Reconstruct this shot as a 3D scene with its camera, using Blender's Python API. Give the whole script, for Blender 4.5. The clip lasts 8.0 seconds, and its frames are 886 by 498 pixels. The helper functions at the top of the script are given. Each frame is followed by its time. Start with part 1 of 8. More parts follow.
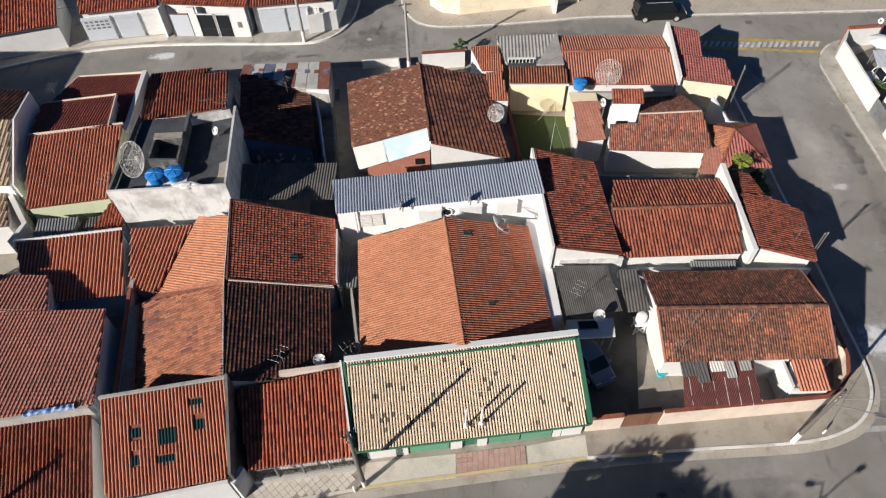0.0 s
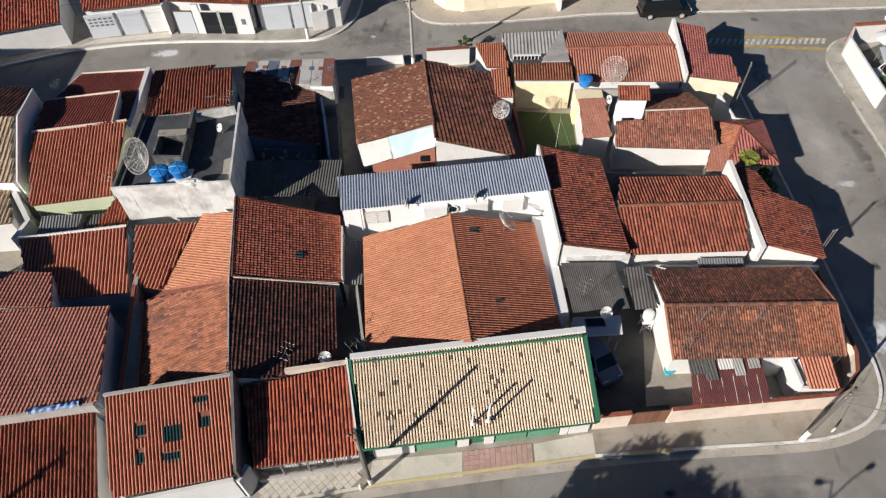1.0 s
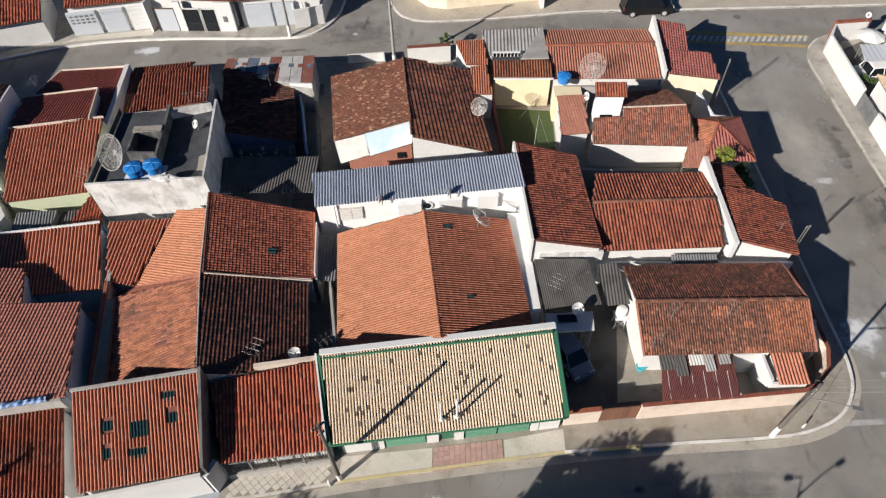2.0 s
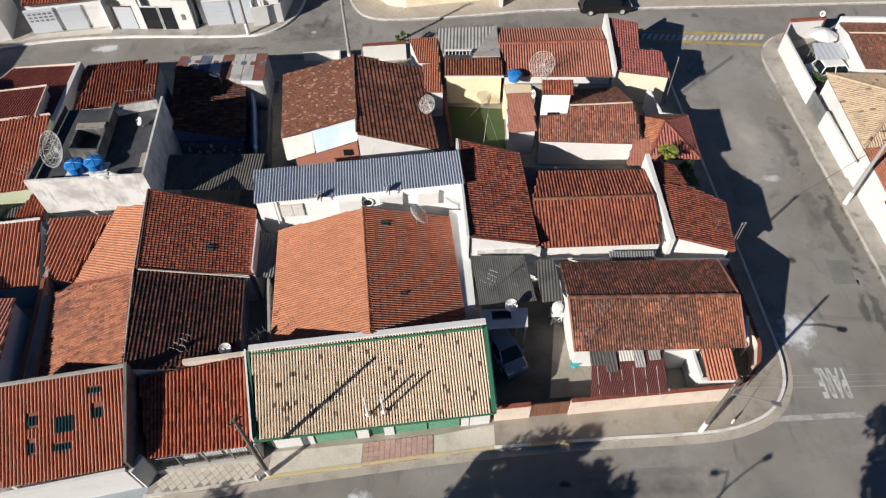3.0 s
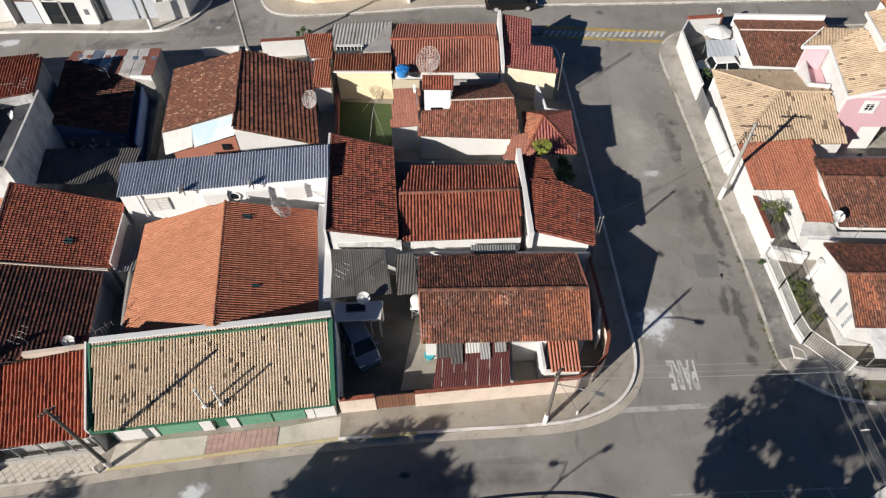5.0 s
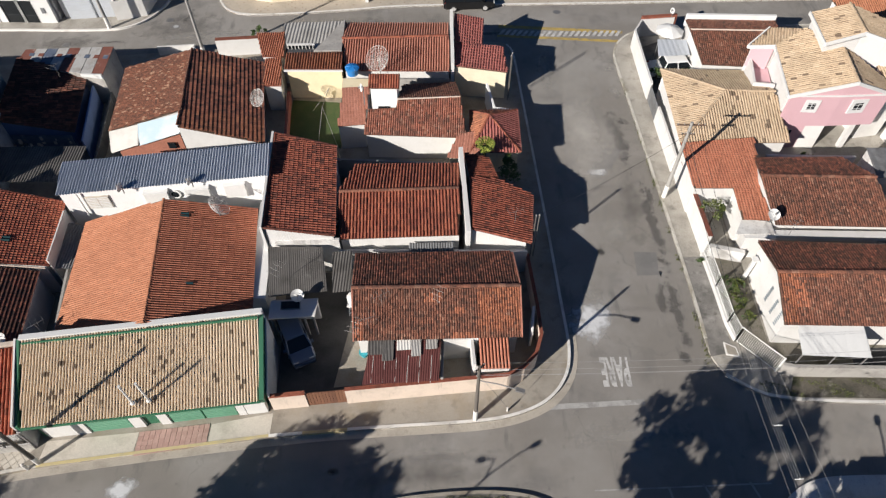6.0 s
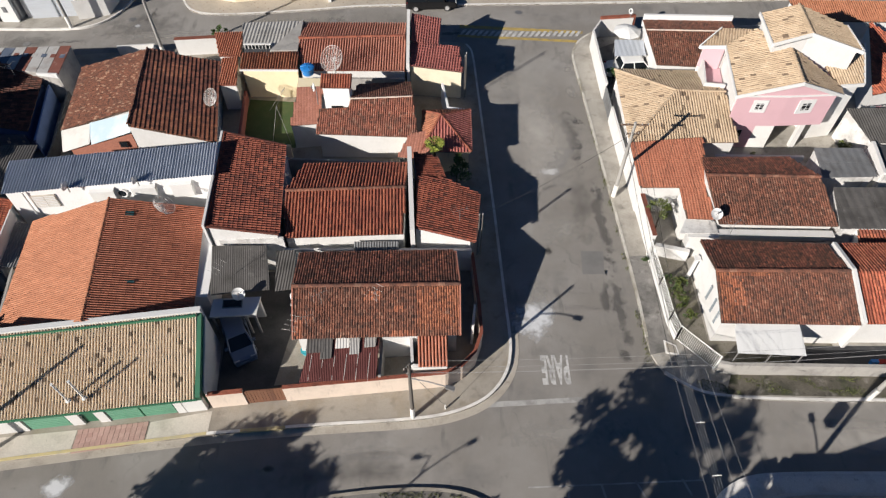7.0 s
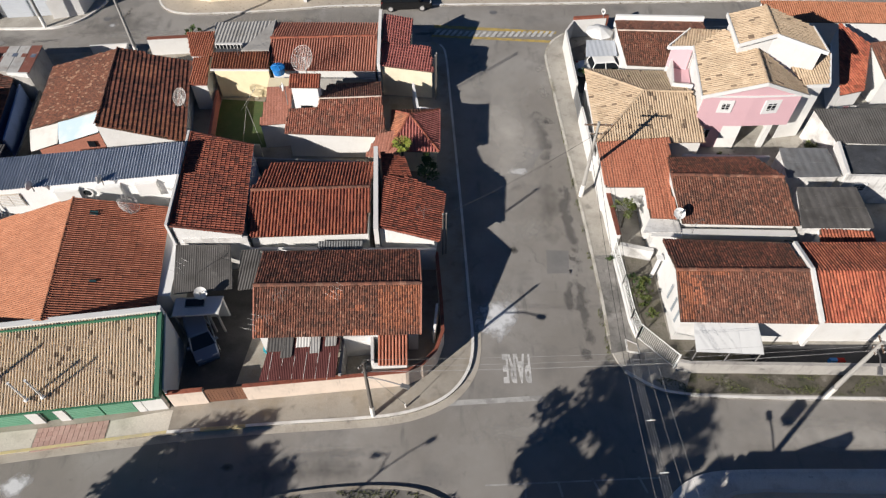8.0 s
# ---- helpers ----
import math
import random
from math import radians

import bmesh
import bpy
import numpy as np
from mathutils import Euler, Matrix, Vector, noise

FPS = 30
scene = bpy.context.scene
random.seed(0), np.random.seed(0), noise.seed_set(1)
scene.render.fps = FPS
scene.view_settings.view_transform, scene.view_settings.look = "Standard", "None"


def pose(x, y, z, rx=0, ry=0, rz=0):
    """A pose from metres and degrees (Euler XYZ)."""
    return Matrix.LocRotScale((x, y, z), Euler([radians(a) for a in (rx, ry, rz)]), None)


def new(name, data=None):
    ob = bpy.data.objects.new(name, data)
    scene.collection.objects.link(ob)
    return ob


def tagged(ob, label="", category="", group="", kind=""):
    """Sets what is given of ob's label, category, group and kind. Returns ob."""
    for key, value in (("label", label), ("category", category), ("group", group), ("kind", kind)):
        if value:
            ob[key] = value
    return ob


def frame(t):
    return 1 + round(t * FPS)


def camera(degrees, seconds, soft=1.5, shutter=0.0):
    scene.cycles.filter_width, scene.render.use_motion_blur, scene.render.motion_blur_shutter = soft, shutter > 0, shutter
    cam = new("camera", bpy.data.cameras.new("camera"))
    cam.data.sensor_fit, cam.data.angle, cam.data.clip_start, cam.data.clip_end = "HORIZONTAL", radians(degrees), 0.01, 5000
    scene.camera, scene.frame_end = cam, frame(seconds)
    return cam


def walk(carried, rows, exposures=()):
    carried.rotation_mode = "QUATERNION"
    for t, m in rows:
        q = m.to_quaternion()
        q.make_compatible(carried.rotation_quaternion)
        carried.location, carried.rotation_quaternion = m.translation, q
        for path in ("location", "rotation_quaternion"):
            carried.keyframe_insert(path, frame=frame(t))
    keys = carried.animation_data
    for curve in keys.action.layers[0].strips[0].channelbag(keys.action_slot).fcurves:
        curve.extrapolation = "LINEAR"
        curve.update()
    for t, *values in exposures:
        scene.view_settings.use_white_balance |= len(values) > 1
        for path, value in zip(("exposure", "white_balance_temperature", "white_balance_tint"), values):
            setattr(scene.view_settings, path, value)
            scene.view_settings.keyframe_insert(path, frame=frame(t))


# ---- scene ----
cam = camera(68.2, 8.0, soft=1.3)
METRES, EYE, TILT, LEAN, TURN = 22.0, 33.70, -51.8, 0.868, 0.0
ROWS = [
    (0.0, 0.0, 0.0, 0.0, -0.0, 0.0, 0.0),
    (0.5, -0.011, 0.0049, -0.0041, 0.038, -0.009, -0.01),
    (1.0, -0.0133, 0.0098, -0.0076, 0.076, -0.009, -0.01),
    (2.5, 0.1314, 0.008, -0.0225, 0.047, -0.0, -0.02),
    (3.0, 0.2185, 0.0043, -0.0257, -0.057, -0.028, -0.04),
    (3.5, 0.3081, 0.0018, -0.0295, -0.218, -0.047, -0.04),
    (4.0, 0.3977, 0.0001, -0.0334, -0.369, -0.066, -0.04),
    (4.5, 0.4863, -0.0026, -0.0383, -0.502, -0.057, -0.04),
    (5.0, 0.571, -0.0063, -0.0413, -0.663, -0.076, -0.05),
    (6.5, 0.8049, -0.0244, -0.0478, -1.042, -0.104, -0.07),
    (7.0, 0.8743, -0.0304, -0.0486, -1.174, -0.114, -0.09),
    (7.5, 0.9338, -0.0361, -0.0492, -1.316, -0.114, -0.09),
    (8.0, 0.9642, -0.0403, -0.0494, -1.449, -0.142, -0.09),
]
walk(cam, [(t, pose(0, 0, EYE, TILT, LEAN, TURN) @ pose(METRES * x, METRES * y, METRES * z, 90 + pitch, roll, yaw)) for t, x, y, z, yaw, pitch, roll in ROWS])

# ---------------------------------------------------------------- light
SUN_EL, SUN_AZ = 25.0, 41.2      # the light travels towards this heading, in degrees from +x
world = bpy.data.worlds.new("sky")
scene.world = world
world.use_nodes = True
_n = world.node_tree.nodes
_sky = _n.new("ShaderNodeTexSky")
_sky.sky_type, _sky.sun_disc = "NISHITA", False
_sky.ozone_density, _sky.dust_density = 9.0, .1
_sky.sun_elevation = radians(SUN_EL)
_sky.sun_rotation = radians(-SUN_AZ - 90)
_n["Background"].inputs["Strength"].default_value = 0.030
world.node_tree.links.new(_sky.outputs[0], _n["Background"].inputs["Color"])
sun = new("sun", bpy.data.lights.new("sun", "SUN"))
sun.data.energy, sun.data.angle, sun.data.color = 5.0, radians(0.55), (1.0, 0.94, 0.87)
_d = Vector((math.cos(radians(SUN_AZ)) * math.cos(radians(SUN_EL)),
             math.sin(radians(SUN_AZ)) * math.cos(radians(SUN_EL)), -math.sin(radians(SUN_EL))))
sun.matrix_world = Matrix.Translation((0, 0, 60)) @ _d.to_track_quat("-Z", "Y").to_matrix().to_4x4()
scene.view_settings.exposure = 0.47


# ---------------------------------------------------------------- materials
def ramp(nt, fac, stops):
    r = nt.nodes.new("ShaderNodeValToRGB")
    while len(r.color_ramp.elements) < len(stops):
        r.color_ramp.elements.new(0.5)
    for e, (p, c) in zip(r.color_ramp.elements, stops):
        e.position, e.color = p, (*c, 1)
    nt.links.new(fac, r.inputs[0])
    return r.outputs[0]


def noise_fac(nt, scale, lo, hi, detail=5.0, rough=0.6, stretch=None, seed=0.0):
    """A 0..1 mask of noise in world metres."""
    g = nt.nodes.new("ShaderNodeNewGeometry")
    m = nt.nodes.new("ShaderNodeMapping")
    m.inputs["Location"].default_value = (seed, seed * 0.7, seed * 1.3)
    m.inputs["Scale"].default_value = stretch or (1, 1, 1)
    nt.links.new(g.outputs["Position"], m.inputs["Vector"])
    t = nt.nodes.new("ShaderNodeTexNoise")
    t.inputs["Scale"].default_value, t.inputs["Detail"].default_value = scale, detail
    t.inputs["Roughness"].default_value = rough
    nt.links.new(m.outputs[0], t.inputs["Vector"])
    r = nt.nodes.new("ShaderNodeMapRange")
    r.inputs["From Min"].default_value, r.inputs["From Max"].default_value = lo, hi
    nt.links.new(t.outputs[0], r.inputs["Value"])
    return r.outputs[0]


def mix(nt, fac, a, b, mode="MIX"):
    x = nt.nodes.new("ShaderNodeMix")
    x.data_type, x.blend_type = "RGBA", mode
    for sock, val in ((x.inputs[0], fac), (x.inputs[6], a), (x.inputs[7], b)):
        if isinstance(val, bpy.types.NodeSocket):
            nt.links.new(val, sock)
        elif isinstance(val, tuple):
            sock.default_value = (*val, 1)
        else:
            sock.default_value = val
    return x.outputs[2]


def times(nt, a, k):
    x = nt.nodes.new("ShaderNodeMath")
    x.operation = "MULTIPLY"
    nt.links.new(a, x.inputs[0])
    x.inputs[1].default_value = k
    return x.outputs[0]


def surface(name, tones, stains=(), odd=None, pale=None, cracks=None, rough=0.85, metal=0.0, grain=0.25, grain_scale=18.0, bump=0.3, bump_scale=25.0):
    """tones: colours picked piece by piece. stains: (colour, scale, lo, hi, amount[, stretch]). odd, pale: (colour, share, amount) of odd single pieces."""
    m = bpy.data.materials.new(name)
    m.use_nodes = True
    nt = m.node_tree
    b = nt.nodes["Principled BSDF"]
    b.inputs["Roughness"].default_value, b.inputs["Metallic"].default_value = rough, metal
    if len(tones) > 1:
        g = nt.nodes.new("ShaderNodeNewGeometry")
        o = nt.nodes.new("ShaderNodeObjectInfo")
        s = nt.nodes.new("ShaderNodeMath")
        s.operation = "ADD"
        nt.links.new(g.outputs["Random Per Island"], s.inputs[0])
        nt.links.new(o.outputs["Random"], s.inputs[1])
        f = nt.nodes.new("ShaderNodeMath")
        f.operation = "FRACT"
        nt.links.new(s.outputs[0], f.inputs[0])
        k = len(tones) - 1
        col = ramp(nt, f.outputs[0], [(i / k, c) for i, c in enumerate(tones)])
        for few, spread in ((odd, 37.31), (pale, 61.73)):
            if not few:
                continue
            h = nt.nodes.new("ShaderNodeMath")
            h.operation = "MULTIPLY_ADD"
            nt.links.new(f.outputs[0], h.inputs[0])
            h.inputs[1].default_value, h.inputs[2].default_value = spread, .17
            w = nt.nodes.new("ShaderNodeMath")
            w.operation = "FRACT"
            nt.links.new(h.outputs[0], w.inputs[0])
            lt = nt.nodes.new("ShaderNodeMath")
            lt.operation = "LESS_THAN"
            nt.links.new(w.outputs[0], lt.inputs[0])
            lt.inputs[1].default_value = few[1]
            col = mix(nt, times(nt, lt.outputs[0], few[2] if len(few) > 2 else .85), col, few[0])
    else:
        r = nt.nodes.new("ShaderNodeRGB")
        r.outputs[0].default_value = (*tones[0], 1)
        col = r.outputs[0]
    for i, st in enumerate(stains):
        c, sc, lo, hi, amount = st[:5]
        fac = times(nt, noise_fac(nt, sc, lo, hi, stretch=st[5] if len(st) > 5 else None, seed=3.7 * i + len(name)), amount)
        col = mix(nt, fac, col, c)
    if cracks:
        c, sc, wd, amount = cracks
        g = nt.nodes.new("ShaderNodeNewGeometry")
        wob = nt.nodes.new("ShaderNodeTexNoise")
        wob.inputs["Scale"].default_value, wob.inputs["Detail"].default_value = 1.4, 4
        nt.links.new(g.outputs["Position"], wob.inputs["Vector"])
        ad = nt.nodes.new("ShaderNodeVectorMath")
        ad.operation = "ADD"
        nt.links.new(g.outputs["Position"], ad.inputs[0])
        nt.links.new(wob.outputs["Color"], ad.inputs[1])
        vo = nt.nodes.new("ShaderNodeTexVoronoi")
        vo.feature = "DISTANCE_TO_EDGE"
        vo.inputs["Scale"].default_value = sc
        nt.links.new(ad.outputs[0], vo.inputs["Vector"])
        mr = nt.nodes.new("ShaderNodeMapRange")
        mr.inputs["From Min"].default_value, mr.inputs["From Max"].default_value = wd, 0.0
        nt.links.new(vo.outputs["Distance"], mr.inputs["Value"])
        mm = nt.nodes.new("ShaderNodeMath")
        mm.operation = "MULTIPLY"
        nt.links.new(mr.outputs[0], mm.inputs[0])
        nt.links.new(noise_fac(nt, .25, .48, .6, seed=9.0), mm.inputs[1])
        col = mix(nt, times(nt, mm.outputs[0], amount), col, c)
    gr = ramp(nt, noise_fac(nt, grain_scale, 0.25, 0.75, detail=3), [(0, (1 - grain,) * 3), (1, (1 + grain * 0.4,) * 3)])
    col = mix(nt, 1.0, col, gr, "MULTIPLY")
    nt.links.new(col, b.inputs["Base Color"])
    if bump:
        bp = nt.nodes.new("ShaderNodeBump")
        bp.inputs["Strength"].default_value, bp.inputs["Distance"].default_value = bump, 0.02
        nt.links.new(noise_fac(nt, bump_scale, 0, 1, detail=3), bp.inputs["Height"])
        nt.links.new(bp.outputs[0], b.inputs["Normal"])
    return m


SOOT, MOSS, LICHEN = (0.022, 0.017, 0.014), (0.05, 0.045, 0.025), (0.30, 0.27, 0.22)
# roof tiles
ORANGE = surface("orange_clay", [(.46, .19, .10), (.52, .22, .12), (.43, .17, .088), (.54, .235, .13)],
                 [((.34, .135, .075), .5, .48, .75, .5), ((.12, .06, .04), 2.2, .64, .80, .5), (SOOT, 7.0, .66, .78, .35)], grain=0.35, grain_scale=11, bump=.5, bump_scale=14)
TERRA = surface("terracotta_clay", [(.44, .15, .085), (.49, .175, .10), (.39, .13, .072), (.52, .19, .11)],
                [((.26, .095, .06), .6, .48, .72, .5), (SOOT, 2.3, .62, .80, .5)], odd=((.2, .075, .05), .07, .5), grain=0.40, grain_scale=11, bump=.5, bump_scale=14)
TANGERINE = surface("clean_orange_clay", [(.56, .215, .125), (.60, .24, .14), (.52, .19, .11), (.63, .26, .155)],
                    [((.34, .12, .075), .6, .50, .74, .45), (SOOT, 2.6, .66, .80, .4)], grain=0.35, grain_scale=11, bump=.4, bump_scale=14)
RED = surface("red_clay", [(.31, .088, .052), (.41, .128, .07), (.24, .066, .042), (.45, .15, .082), (.35, .10, .06)],
              [((.19, .06, .042), .6, .46, .72, .55), (SOOT, 2.5, .56, .76, .7), (SOOT, 8.0, .64, .76, .5)], odd=((.11, .042, .03), .12, .55), grain=0.50, grain_scale=11, bump=.5, bump_scale=14)
BRIGHT = surface("bright_red_clay", [(.52, .15, .082), (.57, .175, .095), (.45, .12, .066), (.39, .10, .058), (.55, .165, .09)],
                 [((.22, .06, .04), .8, .5, .75, .6), (SOOT, 3.0, .58, .76, .75)], odd=((.13, .045, .03), .14, .6), grain=0.50, grain_scale=11, bump=.5, bump_scale=14)
RIBBED = surface("ribbed_red_clay", [(.58, .23, .145), (.63, .26, .165), (.54, .205, .125), (.66, .28, .185)],
                 [((.28, .09, .06), .8, .5, .75, .5), (SOOT, 3.0, .66, .80, .5)], grain=0.35, grain_scale=11, bump=.5, bump_scale=14)
PINKCLAY = surface("faded_pink_clay", [(.48, .20, .135), (.52, .225, .155), (.44, .18, .12), (.54, .24, .17)], [((.34, .14, .10), .7, .5, .75, .5), (SOOT, 3.2, .66, .80, .45)], grain=.35, grain_scale=11, bump=.4)
PINKBROWN = surface("pink_brown_clay", [(.44, .17, .12), (.48, .19, .135), (.40, .15, .105), (.51, .21, .15)], [((.24, .10, .075), .6, .48, .74, .5), (SOOT, 2.7, .62, .80, .5)], grain=.4, grain_scale=11, bump=.4)
DEEPRED = surface("deep_red_clay", [(.30, .078, .047), (.37, .105, .06), (.22, .057, .037), (.40, .12, .07), (.27, .07, .044)], [((.16, .05, .036), .6, .46, .72, .55), (SOOT, 2.6, .55, .72, .8), (SOOT, 7.0, .62, .74, .6)], odd=((.07, .03, .024), .16, .65), grain=.5, grain_scale=11, bump=.5, bump_scale=14)
FRESH = surface("newer_orange_clay", [(.46, .17, .09), (.54, .21, .115), (.40, .14, .075), (.57, .24, .14)], [((.25, .10, .06), 1.2, .50, .74, .5)], odd=((.2, .09, .06), .15, .6), grain=.5, grain_scale=11, bump=.5)
ROSE = surface("rose_red_clay", [(.38, .125, .105), (.43, .15, .125), (.34, .11, .092), (.46, .165, .14)], [((.22, .09, .075), .8, .50, .75, .5), (SOOT, 3.0, .66, .80, .5)], grain=.35, grain_scale=11, bump=.4)
RUSSET = surface("russet_clay", [(.33, .12, .065), (.44, .165, .085), (.26, .09, .052), (.48, .19, .10), (.38, .14, .075)], [((.20, .085, .055), .6, .50, .74, .5), (SOOT, 2.8, .58, .76, .6), (SOOT, 9.0, .62, .74, .5), ((.58, .29, .18), 6.5, .66, .76, .4)], odd=((.13, .06, .042), .12, .55), grain=.6, grain_scale=11, bump=.5, bump_scale=14)
BROWN = surface("weathered_clay", [(.185, .08, .053), (.30, .122, .076), (.14, .066, .047), (.35, .145, .09), (.235, .098, .064), (.32, .128, .079)],
                [((.13, .075, .057), .6, .48, .70, .5), (SOOT, 2.8, .57, .75, .6), ((.36, .15, .088), .8, .60, .74, .4), (SOOT, 9.0, .60, .72, .5)],
                odd=((.085, .05, .04), .16, .65), pale=((.50, .28, .19), .07, .5), grain=0.7, grain_scale=14, bump=.5, bump_scale=14)
HAZEL = surface("pale_weathered_clay", [(.30, .115, .075), (.45, .17, .108), (.24, .096, .066), (.50, .195, .125), (.36, .135, .088), (.47, .175, .11)],
                [((.18, .10, .076), .6, .48, .70, .5), (SOOT, 2.8, .60, .77, .5), (SOOT, 9.0, .62, .74, .5)],
                odd=((.11, .065, .05), .14, .65), pale=((.60, .36, .26), .08, .55), grain=0.6, grain_scale=14, bump=.5, bump_scale=14)
FLECKED = surface("pale_flecked_clay", [(.165, .062, .036), (.225, .083, .045), (.12, .048, .031), (.27, .10, .056), (.19, .07, .04)], [((.13, .062, .044), .8, .46, .72, .5), (SOOT, 3.4, .58, .76, .5), ((.60, .40, .27), 8.5, .64, .71, .7)], odd=((.56, .34, .22), .10, .6), grain=.7, grain_scale=12, bump=.6, bump_scale=14)
EMBER = surface("sooty_orange_clay", [(.31, .11, .067), (.42, .155, .093), (.22, .082, .054), (.48, .18, .108), (.35, .122, .075)],
                [((.10, .05, .036), .8, .46, .70, .6), (SOOT, 2.4, .52, .72, .6)], odd=((.06, .035, .028), .14, .6), grain=0.55, grain_scale=11, bump=.5, bump_scale=14)
# Real soot on the twin gable; on rear slopes this dark tone is shade.
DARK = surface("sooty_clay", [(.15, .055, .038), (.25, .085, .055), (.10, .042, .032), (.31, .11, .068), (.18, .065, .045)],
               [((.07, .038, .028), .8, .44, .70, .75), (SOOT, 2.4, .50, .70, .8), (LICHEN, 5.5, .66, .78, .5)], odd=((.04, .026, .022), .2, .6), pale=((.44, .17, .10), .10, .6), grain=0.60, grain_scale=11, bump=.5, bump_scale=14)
MAROON = surface("maroon_clay", [(.33, .10, .078), (.38, .118, .09), (.29, .09, .07)],
                 [((.19, .068, .056), .6, .5, .75, .5), (SOOT, 2.7, .62, .80, .45)], grain=0.40, grain_scale=11, bump=.5, bump_scale=14)
BEIGE = surface("sand_tile", [(.78, .635, .465), (.82, .675, .505), (.74, .595, .43), (.84, .70, .54), (.80, .655, .485)],
                [((.56, .45, .33), .7, .52, .78, .45), ((.20, .145, .10), 5.0, .69, .74, .6)], odd=((.105, .07, .048), .030), grain=.35, grain_scale=11)
# Decks between the caps, darkened for dirt and for the groove shade.
SANDPAN = surface("sand_channel_tile", [(.40, .31, .22)], [((.25, .19, .13), .9, .44, .68, .7), ((.10, .075, .055), 3.0, .56, .72, .6)], grain=.3, grain_scale=11)
REDPAN = surface("red_channel_tile", [(.24, .078, .05)], [((.13, .05, .036), .9, .44, .68, .7), (SOOT, 3.0, .56, .72, .6)], grain=.3, grain_scale=11)
STRAW = surface("straw_tile", [(.53, .40, .27), (.58, .445, .305), (.49, .36, .24), (.60, .465, .325)],
                [((.34, .26, .175), .6, .48, .74, .55), ((.16, .11, .075), 4.0, .68, .73, .6)], odd=((.12, .08, .055), .030), grain=.35, grain_scale=11)
FIBRE = surface("old_fibre_cement", [(.098, .092, .086), (.125, .117, .11)], [((.06, .055, .05), .9, .45, .7, .8), ((.3, .29, .27), 2.2, .6, .8, .4)])
GALV = surface("galvanised_sheet", [(.42, .46, .53), (.46, .50, .57)], [((.3, .33, .38), .8, .5, .75, .5)], rough=.5, metal=.35, bump=.05)
GREYSHEET = surface("grey_sheet", [(.17, .175, .18), (.20, .205, .21)], [((.09, .085, .08), .9, .45, .72, .7)], rough=.7)
RUST = surface("rust_red_sheet", [(.125, .038, .034), (.15, .046, .04), (.11, .034, .03)], [((.10, .03, .025), .9, .45, .7, .7), ((.33, .2, .17), 1.6, .6, .76, .5, (3, .6, 1))], rough=.6)
# walls and paint
STREAK = (2.2, 2.2, .35)
WHITE = surface("white_plaster", [(.68, .67, .65)], [((.5, .48, .44), .9, .48, .78, .45), ((.30, .27, .23), 1.6, .64, .85, .4, STREAK)], grain=.08)
OLDWHITE = surface("stained_white_plaster", [(.70, .69, .665)], [((.35, .33, .31), .9, .44, .66, .75), ((.14, .13, .12), 1.8, .56, .78, .7, STREAK)], grain=.12)
CREAM = surface("cream_plaster", [(.78, .69, .52)], [((.54, .46, .33), .8, .48, .78, .5), ((.25, .22, .17), 1.7, .62, .84, .45, STREAK)], grain=.08)
PALECREAM = surface("pale_cream_plaster", [(.78, .71, .60)], [((.58, .50, .40), .8, .50, .78, .45), ((.28, .24, .19), 1.7, .64, .84, .4, STREAK)], grain=.08)
YELLOW = surface("yellow_plaster", [(.82, .70, .47)], [((.55, .44, .27), .9, .5, .8, .4), ((.3, .25, .16), 1.7, .64, .86, .4, STREAK)], grain=.08)
PINK = surface("pink_paint", [(.62, .395, .43)], [((.56, .34, .37), .8, .48, .8, .5)], grain=.06)
PALEPINK = surface("pale_pink_plaster", [(.72, .60, .50)], [((.48, .40, .33), .9, .46, .74, .65), ((.20, .17, .15), 1.7, .58, .80, .55, STREAK)], grain=.1)
GREEN = surface("green_paint", [(.035, .155, .085)], [((.04, .09, .06), .9, .5, .8, .6), ((.3, .36, .3), 2.4, .66, .8, .4)], rough=.5, grain=.1)
PALEGREEN = surface("pale_green_plaster", [(.54, .58, .40)], [((.35, .42, .27), .9, .5, .8, .4)], grain=.08)
CEMENT = surface("bare_cement_render", [(.42, .40, .37)], [((.25, .235, .22), .9, .45, .7, .7), ((.1, .095, .09), 1.6, .58, .78, .6, STREAK)], grain=.15)
BLUEWALL = surface("pale_blue_plaster", [(.42, .55, .66)], [((.3, .38, .45), .9, .5, .8, .5)], grain=.1)
MIDBLUE = surface("mid_blue_plaster", [(.17, .25, .46)], [((.10, .14, .25), .9, .48, .74, .6), ((.40, .42, .45), 1.8, .62, .78, .5, STREAK)], grain=.12)
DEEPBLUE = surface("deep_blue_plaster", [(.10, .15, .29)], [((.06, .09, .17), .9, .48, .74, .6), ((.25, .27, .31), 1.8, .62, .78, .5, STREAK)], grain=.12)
PLAINWHITE = surface("white_paint", [(.70, .70, .685)], [((.5, .49, .46), 1.3, .56, .8, .4)], rough=.6, grain=.06)
BITUMEN = surface("dark_roof_slab", [(.065, .07, .08)], [((.035, .036, .04), .8, .42, .66, .8), ((.14, .14, .145), 1.6, .58, .72, .5), ((.02, .02, .02), 2.6, .6, .7, .7)])
UNDER = surface("roof_timber", [(.13, .08, .055)], [((.06, .04, .03), 2, .4, .7, .6)])
